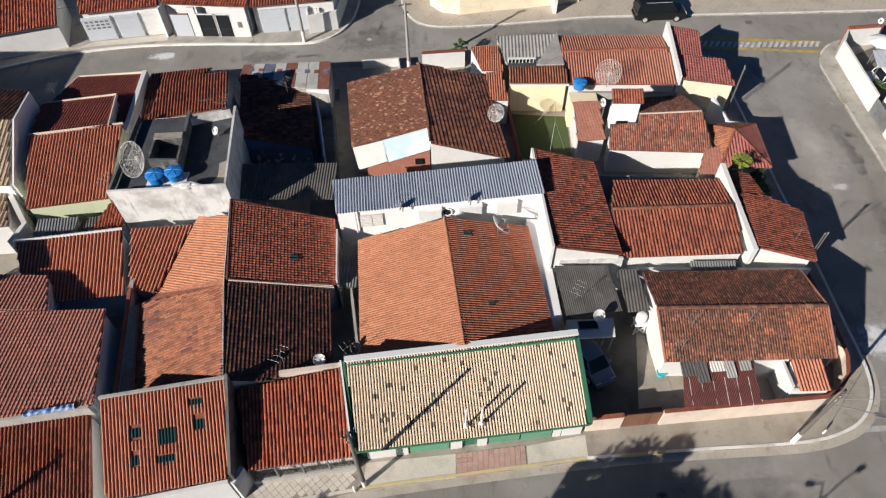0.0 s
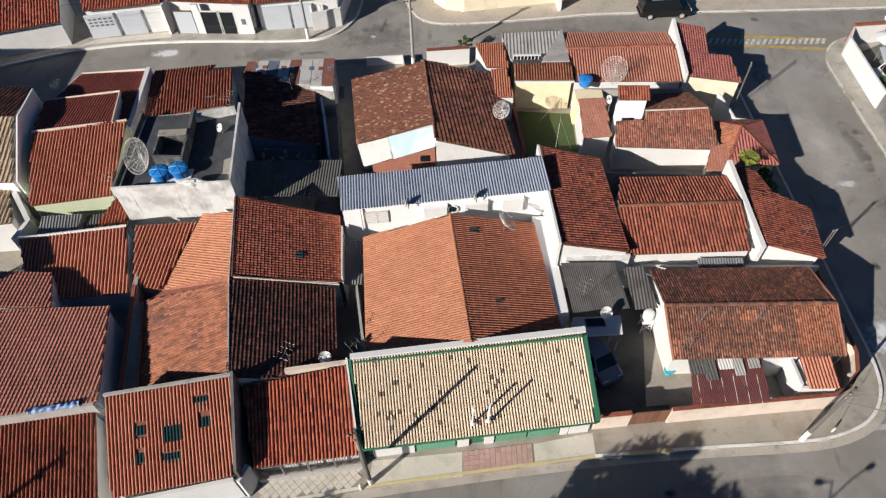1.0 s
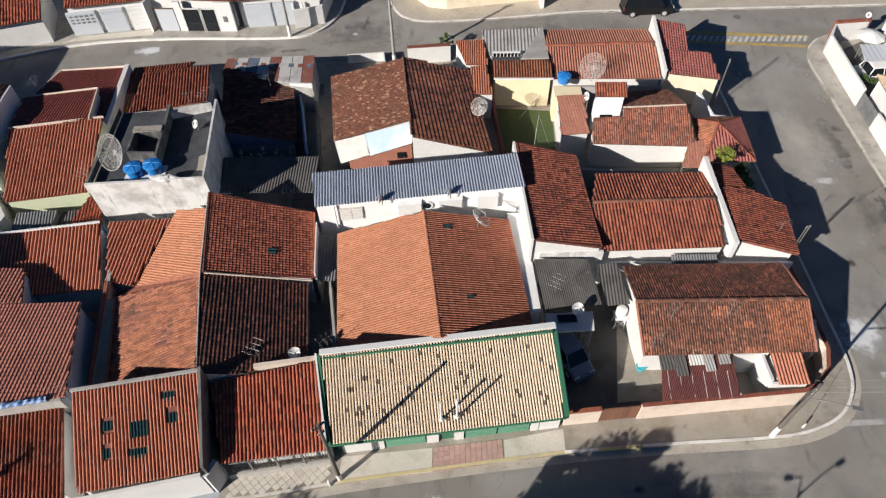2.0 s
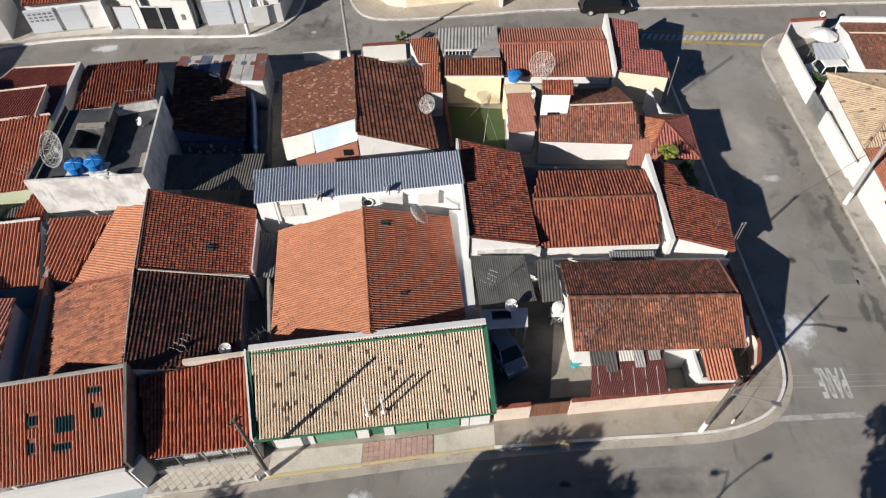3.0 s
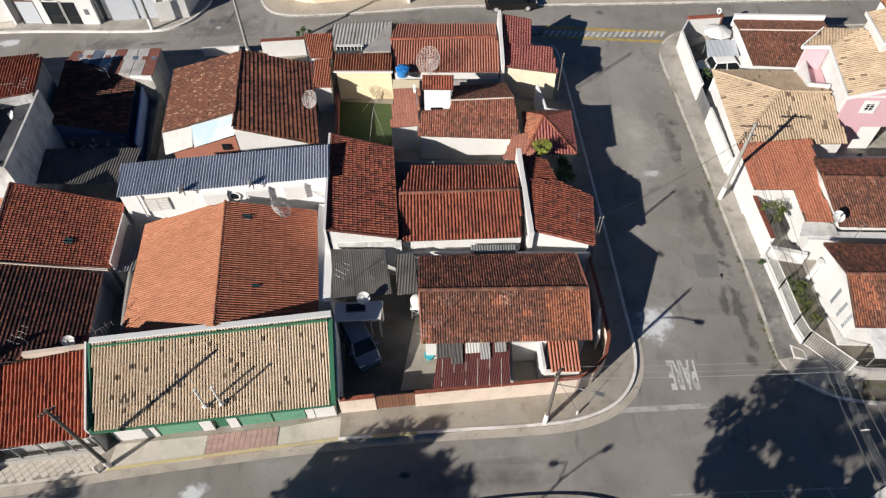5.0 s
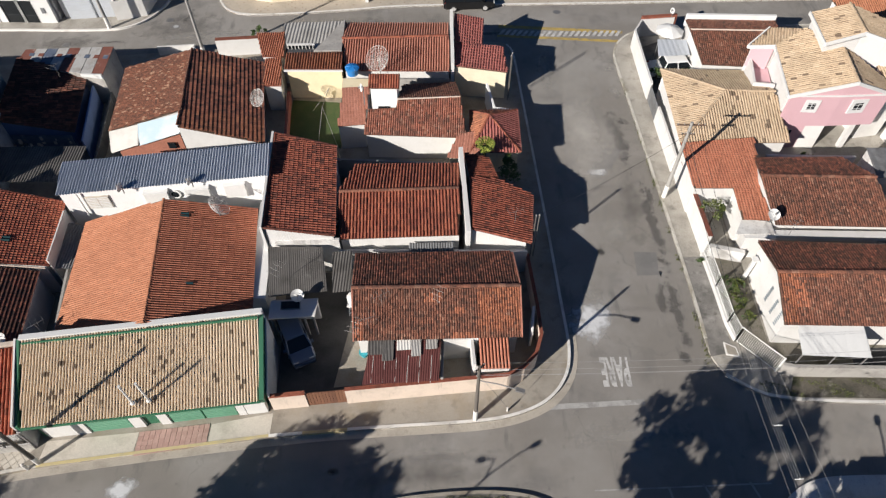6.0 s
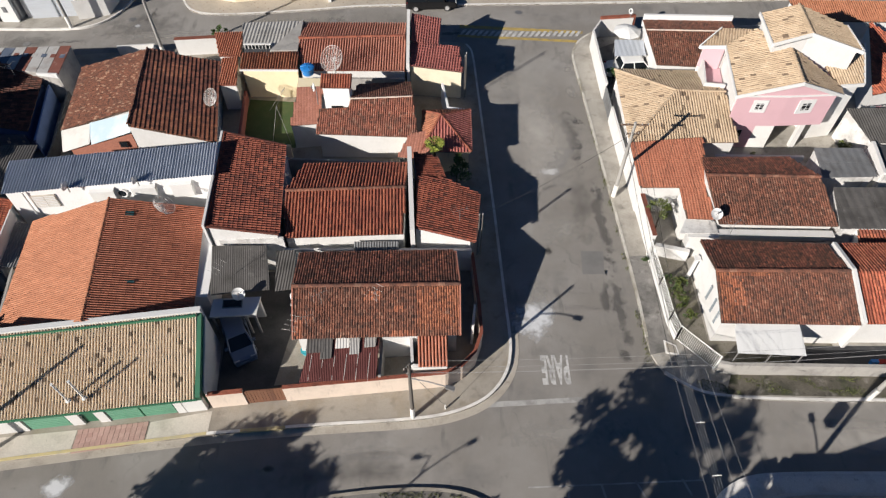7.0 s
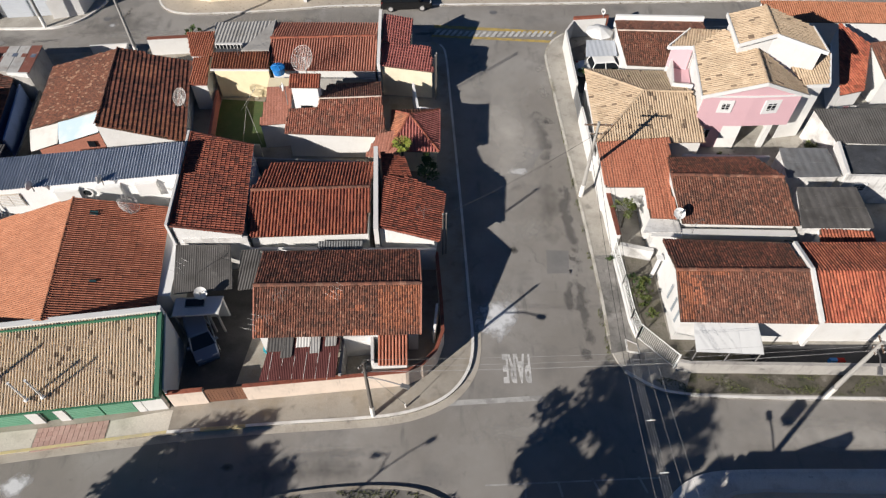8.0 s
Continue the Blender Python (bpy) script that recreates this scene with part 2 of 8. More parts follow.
# ground
ASPHALT = surface("asphalt", [(.250, .231, .207)],
                  [((.36, .342, .318), .16, .42, .66, .75), ((.165, .158, .152), .33, .54, .70, .6), ((.13, .125, .12), .55, .60, .72, .55, (2.2, .45, 1)),
                   ((.36, .345, .325), .5, .62, .78, .5, (1.6, .35, 1)), ((.12, .115, .11), 1.6, .66, .74, .5), ((.40, .385, .36), 1.1, .68, .80, .45)],
                  cracks=((.13, .125, .12), .22, .010, .45), grain=.34, grain_scale=40, bump=.35, bump_scale=60)
PATCH = surface("asphalt_repair", [(.215, .207, .198)], [((.15, .147, .143), .8, .46, .70, .6), ((.30, .285, .265), 1.3, .58, .74, .5)], grain=.3, grain_scale=40)
CONCRETE = surface("pavement_concrete", [(.375, .34, .288)],
                   [((.25, .22, .18), .5, .46, .66, .75), ((.13, .115, .095), 1.3, .56, .74, .6), ((.55, .51, .44), .8, .60, .8, .5), ((.29, .23, .15), .7, .50, .68, .5)], grain=.3, grain_scale=22)
# Yard concrete with the standing shade worked into its tone.
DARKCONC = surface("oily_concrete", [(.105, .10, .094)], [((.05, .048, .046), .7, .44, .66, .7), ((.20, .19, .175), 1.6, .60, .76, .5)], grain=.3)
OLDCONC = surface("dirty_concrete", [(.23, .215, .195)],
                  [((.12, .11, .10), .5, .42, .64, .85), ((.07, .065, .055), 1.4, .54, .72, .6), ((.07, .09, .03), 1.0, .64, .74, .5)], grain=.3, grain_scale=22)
EARTH = surface("bare_ground", [(.20, .18, .15)], [((.10, .09, .075), .4, .42, .66, .8), ((.05, .07, .025), .7, .56, .7, .6)], grain=.3)
KERBWHITE = surface("whitewashed_kerb", [(.78, .76, .72)], [((.46, .43, .39), .7, .50, .70, .7), ((.20, .19, .175), 2.4, .62, .76, .6)], grain=.15)
GUTTER = surface("beige_gutter_concrete", [(.47, .425, .36)], [((.30, .265, .22), .8, .46, .70, .6), ((.16, .145, .125), 2.2, .60, .74, .6), ((.58, .54, .47), .5, .56, .74, .5)], grain=.25)
KERBYELLOW = surface("yellow_kerb", [(.60, .50, .26)], [((.42, .38, .30), 1.2, .46, .7, .8)], grain=.15)
ROADWHITE = surface("worn_white_marking", [(.60, .59, .57)], [((.26, .25, .24), 2.2, .46, .66, .75)], grain=.25)
ROADYELLOW = surface("worn_yellow_marking", [(.50, .36, .10)], [((.2, .18, .13), 2.2, .46, .66, .7)], grain=.25)
# fittings, vehicles, plants
BLUETANK = surface("blue_polyethylene", [(.02, .20, .55)], [((.03, .14, .36), 2.0, .5, .8, .5)], rough=.45, grain=.08)
STEEL = surface("grey_steel", [(.27, .265, .26)], [((.2, .17, .14), 2.5, .55, .8, .5)], rough=.5, metal=.5, grain=.1)
DISHGREY = surface("dish_mesh_grey", [(.58, .555, .53)], [((.25, .23, .2), 2.5, .5, .8, .5)], rough=.6, grain=.1)
POLEGREY = surface("pole_concrete", [(.36, .345, .32)], [((.2, .19, .18), 1.4, .45, .75, .6, (3, 3, .4))], grain=.2)
POLEDARK = surface("weathered_dark_pole", [(.14, .125, .11)], [((.07, .06, .052), 1.4, .45, .75, .6, (3, 3, .4)), ((.28, .26, .235), 2.5, .62, .78, .5, (3, 3, .4))], grain=.25)
WOOD = surface("brown_gate_wood", [(.20, .09, .05), (.23, .105, .06), (.17, .075, .045)], [((.1, .05, .03), 1.5, .5, .75, .5, (4, 4, .4))])
TEAL = surface("teal_plastic", [(.05, .42, .50)], rough=.5, grain=.08)
CARBLUE = surface("silver_blue_car_paint", [(.19, .225, .30)], rough=.32, metal=.3, grain=.03, bump=0)
CARBLACK = surface("black_car_paint", [(.012, .012, .013)], rough=.22, metal=.1, grain=.02, bump=0)
CARWHITE = surface("white_car_paint", [(.75, .75, .74)], rough=.3, grain=.03, bump=0)
GLASSDARK = surface("tinted_glass", [(.012, .015, .018)], rough=.06, grain=.02, bump=0)
ALLOY = surface("bright_alloy", [(.62, .61, .60)], rough=.35, metal=.4, grain=.05, bump=0)
RUBBER = surface("tyre_rubber", [(.02, .02, .02)], rough=.9, grain=.1)
LAMPRED = surface("red_lamp_lens", [(.30, .02, .015)], rough=.2, grain=.02, bump=0)
LAMPCLEAR = surface("clear_lamp_lens", [(.6, .6, .58)], rough=.15, grain=.02, bump=0)
PALEBLUE = surface("pale_blue_sheet", [(.52, .65, .72)], [((.74, .77, .78), .55, .46, .62, .8)], rough=.5, grain=.06)
BLUECEMENT = surface("smooth_blue_grey_cement", [(.33, .37, .40)], [((.24, .27, .29), .6, .46, .72, .6), ((.16, .17, .175), 1.8, .6, .76, .5)], grain=.15)
# Sooty cement on the terrace; on two side walls its dark is shade.
SOOTSHADECEM = surface("blackened_cement", [(.13, .128, .125)], [((.05, .05, .05), 1.2, .44, .66, .8), ((.38, .37, .35), 1.5, .6, .72, .6)], grain=.25)
SHUTTER = surface("pale_green_shutter", [(.14, .33, .22)], [((.08, .2, .13), 1.2, .5, .75, .5)], rough=.5, grain=.1)
PALMLEAF = surface("palm_yellow_green", [(.26, .30, .05), (.34, .37, .07), (.19, .24, .04)], rough=.55, grain=.15)
DIRTKERB = surface("dirty_kerb", [(.62, .59, .53)], [((.30, .265, .20), .6, .46, .64, .8), ((.13, .12, .09), 2.2, .60, .74, .6)], grain=.2)
SIDEWALK = surface("old_side_pavement", [(.44, .41, .36)], [((.25, .23, .195), .45, .46, .66, .75), ((.13, .12, .10), 1.3, .56, .72, .6), ((.50, .475, .43), .9, .60, .76, .5)], grain=.3, grain_scale=20)
MOTTLED = surface("mottled_old_pavement", [(.27, .255, .235)], [((.13, .125, .115), .7, .44, .62, .85), ((.42, .40, .37), 1.1, .56, .70, .7), ((.09, .085, .07), 2.4, .56, .70, .6)], grain=.35, grain_scale=20)
YARDEARTH = surface("dusty_yard_earth", [(.21, .19, .155)], [((.12, .11, .07), .8, .44, .64, .8), ((.07, .075, .035), 1.6, .56, .70, .7), ((.36, .33, .27), 1.1, .60, .74, .6)], grain=.4)
DARKDRIVE = surface("dark_oily_drive", [(.055, .055, .058)], [((.03, .03, .03), .8, .45, .65, .7), ((.12, .115, .105), 1.4, .6, .74, .6)], grain=.3)
FAINTWHITE = surface("faded_white_line", [(.46, .45, .43)], [((.27, .26, .245), 1.6, .42, .60, .8)], grain=.3)
CABLEGREY = surface("grey_cable", [(.34, .335, .33)], rough=.6, grain=.05, bump=0)
TARP = surface("faded_blue_tarp", [(.16, .27, .50)], [((.45, .52, .62), 2.0, .5, .66, .6)], rough=.6, grain=.15)
TRANS = surface("cream_sheet", [(.74, .72, .67)], [((.5, .46, .4), .9, .5, .75, .5)], rough=.5, grain=.06)
SKYTILE = surface("dark_glass_tile", [(.02, .05, .055), (.03, .07, .07)], rough=.25, grain=.1)
REDPAVER = surface("red_paver", [(.48, .31, .265), (.53, .35, .30), (.45, .28, .24), (.51, .33, .285)], [((.28, .2, .17), 1.5, .5, .75, .5)], grain=.2)
PALEPAVER = surface("cream_paver", [(.60, .555, .48), (.64, .59, .51), (.56, .515, .445)], [((.36, .32, .265), 1.2, .50, .74, .55), ((.12, .10, .085), 6.0, .70, .74, .7)], grain=.2)
GRASS = surface("lawn_green", [(.05, .085, .024)], [((.09, .10, .04), 1.2, .45, .7, .6)], grain=.3)
LEAF = surface("leaf_green", [(.045, .085, .02), (.07, .12, .03), (.035, .07, .018), (.09, .13, .035)], rough=.6, grain=.15)
LEAFY = surface("leaf_yellow_green", [(.085, .115, .025), (.13, .15, .03), (.06, .09, .022)], rough=.6, grain=.15)
BARK = surface("bark", [(.10, .075, .055)], [((.05, .04, .03), 3, .45, .7, .7)])
# Panel paints toned down, partly for the shade lying over the patchwork roof.
RUSTPANEL = surface("rusty_painted_panel", [(.24, .09, .065)], [((.16, .05, .03), 1.2, .45, .7, .7), ((.6, .55, .5), 1.7, .62, .75, .6)])
BLUEPANEL = surface("blue_painted_panel", [(.11, .14, .20)], [((.4, .4, .4), 1.4, .54, .72, .6)])
WHITEPANEL = surface("white_painted_panel", [(.50, .49, .47)], [((.3, .24, .2), 1.2, .5, .72, .6)])
GREYPAINT = surface("pale_grey_metal_door", [(.50, .53, .57)], [((.45, .46, .47), 1.2, .5, .78, .4)], rough=.5, grain=.06)
RAILWHITE = surface("white_painted_steel", [(.78, .78, .76)], [((.5, .45, .4), 2.0, .6, .8, .4)], rough=.5, grain=.05)
CABLE = surface("cable_black", [(.025, .025, .026)], rough=.7, grain=.05, bump=0)
WEEDY = surface("weed_green", [(.09, .105, .032), (.13, .14, .05), (.065, .08, .028)], rough=.8, grain=.2)
MOSSY = surface("mossy_earth_strip", [(.135, .12, .095)], [((.06, .058, .042), .6, .42, .62, .85), ((.055, .07, .022), .9, .52, .66, .8), ((.27, .25, .22), 1.3, .58, .70, .7), ((.03, .028, .024), 2.4, .56, .68, .7)], grain=.4)
PALESHEET = surface("pale_corrugated_sheet", [(.40, .385, .36), (.44, .425, .40)], [((.24, .225, .2), .8, .46, .72, .7), ((.12, .11, .1), 2.0, .6, .76, .5)], rough=.7)
CLEANWHITE = surface("fresh_white_plaster", [(.80, .795, .78)], [((.62, .60, .57), .9, .55, .8, .4)], grain=.05)


def soft(name, tone, amount, edge=2.2, wob=1.5, scale=1.6, rough=.9):
    """A thin stain whose cover fades out towards the rim of its unit disc."""
    m = surface(name, [tone], [(tuple(c * .85 for c in tone), 1.4, .5, .7, .5)], grain=.3, grain_scale=36, rough=rough, bump=.2)
    nt = m.node_tree
    tc = nt.nodes.new("ShaderNodeTexCoord")
    ln = nt.nodes.new("ShaderNodeVectorMath")
    ln.operation = "LENGTH"
    nt.links.new(tc.outputs["Object"], ln.inputs[0])
    n = noise_fac(nt, scale, 0, 1, detail=6, seed=2.2)
    a = nt.nodes.new("ShaderNodeMath")
    a.operation = "MULTIPLY_ADD"
    nt.links.new(n, a.inputs[0])
    a.inputs[1].default_value, a.inputs[2].default_value = wob, .82 - wob / 2
    s = nt.nodes.new("ShaderNodeMath")
    s.operation = "SUBTRACT"
    nt.links.new(a.outputs[0], s.inputs[0])
    nt.links.new(ln.outputs["Value"], s.inputs[1])
    k = nt.nodes.new("ShaderNodeMath")
    k.operation, k.use_clamp = "MULTIPLY", True
    nt.links.new(s.outputs[0], k.inputs[0])
    k.inputs[1].default_value = edge
    nt.links.new(times(nt, k.outputs[0], amount), nt.nodes["Principled BSDF"].inputs["Alpha"])
    return m


SPILL = soft("cement_spill", (.74, .75, .76), .92)
DUST = soft("pale_dust", (.44, .42, .385), .5, edge=1.5)
TAR = soft("old_tar_repair", (.105, .102, .10), .42, edge=2.0, wob=2.8, scale=1.5)
WORN = soft("worn_dark_asphalt", (.17, .16, .148), .42, edge=1.2, wob=2.2, scale=.9)
BLEACH = soft("sun_bleached_asphalt", (.60, .565, .515), .70, edge=1.1, wob=1.2, scale=.5)
OIL = soft("oil_stain", (.05, .048, .045), .65, edge=1.6)

PLAZA = surface("two_tone_pavers", [(.50, .44, .36)], [((.33, .29, .24), .6, .46, .72, .6)], grain=.2)
_t = PLAZA.node_tree
_g, _m, _v = _t.nodes.new("ShaderNodeNewGeometry"), _t.nodes.new("ShaderNodeMapping"), _t.nodes.new("ShaderNodeTexVoronoi")
_m.inputs["Rotation"].default_value = (0, 0, radians(37))
_v.inputs["Scale"].default_value, _v.inputs["Randomness"].default_value = 2.3, .12
_t.links.new(_g.outputs["Position"], _m.inputs["Vector"])
_t.links.new(_m.outputs[0], _v.inputs["Vector"])
_r = ramp(_t, _v.outputs["Distance"], [(.22, (.62, .5, .44)), (.30, (1, 1, 1))])
_b = _t.nodes["Principled BSDF"].inputs["Base Color"]
_t.links.new(mix(_t, 1.0, _b.links[0].from_socket, _r, "MULTIPLY"), _b)

# ---------------------------------------------------------------- building blocks
def thing(name, x, y, z=0.0, label="", category="", group="", kind=""):
    e = new(name)
    e.location = (x, y, z)
    e.empty_display_size = 0.2
    return tagged(e, label, category, group, kind)


def hang(ob, parent):
    """Parents ob, whose mesh is in world metres (or in its own pose), under parent."""
    ob.parent = parent
    if parent.parent is None:
        ob.matrix_parent_inverse = Matrix.Translation(-parent.location)
    return ob


def mesh_of(name, bm, material):
    me = bpy.data.meshes.new(name)
    bmesh.ops.recalc_face_normals(bm, faces=bm.faces[:])
    bm.to_mesh(me)
    bm.free()
    me.materials.append(material)
    return me


def part(name, bm, material, parent, label=""):
    ob = new(name, mesh_of(name, bm, material))
    hang(ob, parent)
    return tagged(ob, label)


def solo(name, bm, material, label="", category="", group="", kind=""):
    """A thing of one mesh, its origin at the middle of its base."""
    xs = [v.co.x for v in bm.verts]
    ys = [v.co.y for v in bm.verts]
    o = Vector(((min(xs) + max(xs)) / 2, (min(ys) + max(ys)) / 2, min(v.co.z for v in bm.verts)))
    bmesh.ops.translate(bm, verts=bm.verts[:], vec=-o)
    ob = new(name, mesh_of(name, bm, material))
    ob.location = o
    return tagged(ob, label, category, group, kind)


def raw(name, verts, faces, material, parent, label="", kind=""):
    me = bpy.data.meshes.new(name)
    me.from_pydata(verts, [], faces)
    me.materials.append(material)
    ob = new(name, me)
    if parent is not None:
        hang(ob, parent)
    return tagged(ob, label, kind=kind)


def box(x0, x1, y0, y1, z0, z1, bm=None, m=None):
    bm = bm or bmesh.new()
    vs = [bm.verts.new(Vector((x, y, z)) if m is None else m @ Vector((x, y, z))) for z in (z0, z1) for x, y in ((x0, y0), (x1, y0), (x1, y1), (x0, y1))]
    for f in ((3, 2, 1, 0), (4, 5, 6, 7), (0, 1, 5, 4), (1, 2, 6, 5), (2, 3, 7, 6), (3, 0, 4, 7)):
        bm.faces.new([vs[i] for i in f])
    return bm


def prism(poly, z0, tops, bm=None):
    """A solid on the plan poly from z0 (a number, or one a corner) up to tops (likewise)."""
    bm = bm or bmesh.new()
    n = len(poly)
    lo = [z0] * n if isinstance(z0, (int, float)) else z0
    hi = [tops] * n if isinstance(tops, (int, float)) else tops
    a = [bm.verts.new((p[0], p[1], lo[i])) for i, p in enumerate(poly)]
    b = [bm.verts.new((p[0], p[1], hi[i])) for i, p in enumerate(poly)]
    bm.faces.new(a[::-1])
    bm.faces.new(b)
    for i in range(n):
        j = (i + 1) % n
        bm.faces.new((a[i], a[j], b[j], b[i]))
    return bm


def strip(path, width, z0, z1, bm=None, side=0.5):
    """A band of that width along a plan path, side 0: left of it, 1: right, 0.5: astride. z1 may be a list."""
    bm = bm or bmesh.new()
    n = len(path)
    lo = z0 if isinstance(z0, (list, tuple)) else [z0] * n
    hi = z1 if isinstance(z1, (list, tuple)) else [z1] * n
    rows = []
    for i, p in enumerate(path):
        p = Vector(p[:2])
        a = Vector(path[max(i - 1, 0)][:2])
        b = Vector(path[min(i + 1, n - 1)][:2])
        d = (b - a).normalized()
        nrm = Vector((-d.y, d.x))
        l, r = p + nrm * width * (1 - side), p - nrm * width * side
        rows.append([bm.verts.new((q.x, q.y, z)) for q, z in ((l, lo[i]), (r, lo[i]), (r, hi[i]), (l, hi[i]))])
    for s, t in zip(rows, rows[1:]):
        for k in range(4):
            bm.faces.new((s[k], s[(k + 1) % 4], t[(k + 1) % 4], t[k]))
    bm.faces.new(rows[0][::-1])
    bm.faces.new(rows[-1])
    return bm


def tube(path, r, bm=None, seg=6, r2=None):
    """A round bar along points in space."""
    bm = bm or bmesh.new()
    pts = [Vector(p) for p in path]
    rings = []
    for i, p in enumerate(pts):
        d = (pts[min(i + 1, len(pts) - 1)] - pts[max(i - 1, 0)]).normalized()
        s = d.cross(Vector((0, 0, 1)))
        s = s.normalized() if s.length > 1e-3 else Vector((1, 0, 0))
        t = s.cross(d)
        k = r if r2 is None else r + (r2 - r) * i / (len(pts) - 1)
        rings.append([bm.verts.new(p + (s * math.cos(a) + t * math.sin(a)) * k) for a in (2 * math.pi * j / seg for j in range(seg))])
    for a, b in zip(rings, rings[1:]):
        for j in range(seg):
            bm.faces.new((a[j], a[(j + 1) % seg], b[(j + 1) % seg], b[j]))
    bm.faces.new(rings[0][::-1])
    bm.faces.new(rings[-1])
    return bm


def inset_poly(poly, dist):
    """Moves each edge of a convex plan inwards by its own distance."""
    n = len(poly)
    lines = []
    for i in range(n):
        a, b = Vector(poly[i][:2]), Vector(poly[(i + 1) % n][:2])
        d = (b - a).normalized()
        lines.append((a + Vector((-d.y, d.x)) * dist[i], d))
    out = []
    for i in range(n):
        (p, d), (q, e) = lines[i - 1], lines[i]
        den = d.x * e.y - d.y * e.x
        if abs(den) < 1e-4:
            out.append((q.x, q.y))
        else:
            s = ((q.x - p.x) * e.y - (q.y - p.y) * e.x) / den
            out.append((p.x + d.x * s, p.y + d.y * s))
    return out


# profiles of one tile across its width: (share of the pitch, share of the height)
ROUND = ((-.5, .08), (-.36, 0), (-.24, .45), (-.1, .95), (.1, .95), (.24, .45), (.36, 0), (.5, .08))
BARREL = ((-.39, -.1), (-.33, .55), (-.18, 1), (.09, 1), (.25, .6), (.31, -.1))
SLAB = ((-.5, 0), (-.34, .8), (0, 1), (.34, .8), (.5, 0))
CAP = ((-.33, -.1), (-.27, .6), (-.13, 1), (.08, 1), (.21, .6), (.26, -.1))
WAVE = tuple((i / 8 - .5, .5 + .5 * math.cos(2 * math.pi * (i / 8 - .5))) for i in range(9))
TILE_MESHES = {}


def tile_shape(profile, pitch, height, length, lift, d=0.0):
    lo = [(a * pitch, 0.0, h * height + lift) for a, h in profile]
    taper = .94 if height > .04 else .985 if height > .012 else 1
    hi = [(a * pitch * taper, length, h * height * .92) for a, h in profile]
    lip = [(a * pitch, .004, h * height + lift - .022 - max(0, lift - .03) * 1.2) for a, h in profile]
    n = len(profile)
    faces = [(i, i + 1, n + i + 1, n + i) for i in range(n - 1)] + [(2 * n + i, 2 * n + i + 1, i + 1, i) for i in range(n - 1)]
    return lo + hi + lip, faces


class Slope:
    """The plane of one roof slope. corners go counter-clockwise seen from above; the first two are its eave."""

    def __init__(self, corners):
        pts = [Vector(c) for c in corners]
        n = Vector()
        for i, p in enumerate(pts):
            q = pts[(i + 1) % len(pts)]
            n += Vector(((p.y - q.y) * (p.z + q.z), (p.z - q.z) * (p.x + q.x), (p.x - q.x) * (p.y + q.y)))
        n.normalize()
        self.n = n if n.z > 0 else -n
        self.mid = sum(pts, Vector()) / len(pts)
        self.plan = [(p.x, p.y) for p in pts]
        self.pts = [Vector((p.x, p.y, self.z(p.x, p.y))) for p in pts]
        u = self.pts[1] - self.pts[0]
        self.u = (u - self.n * u.dot(self.n)).normalized()
        self.v = self.n.cross(self.u)
        self.uv = [((p - self.pts[0]).dot(self.u), (p - self.pts[0]).dot(self.v)) for p in self.pts]

    def z(self, x, y):
        return self.mid.z - (self.n.x * (x - self.mid.x) + self.n.y * (y - self.mid.y)) / self.n.z

    def at(self, u, v, h=0.0):
        return self.pts[0] + self.u * u + self.v * v + self.n * h

    def span(self, u):
        vs = []
        for i, (a, b) in enumerate(self.uv):
            c, d = self.uv[(i + 1) % len(self.uv)]
            if (a <= u) != (c <= u):
                vs.append(b + (d - b) * (u - a) / (c - a))
        return (min(vs), max(vs)) if len(vs) > 1 else None


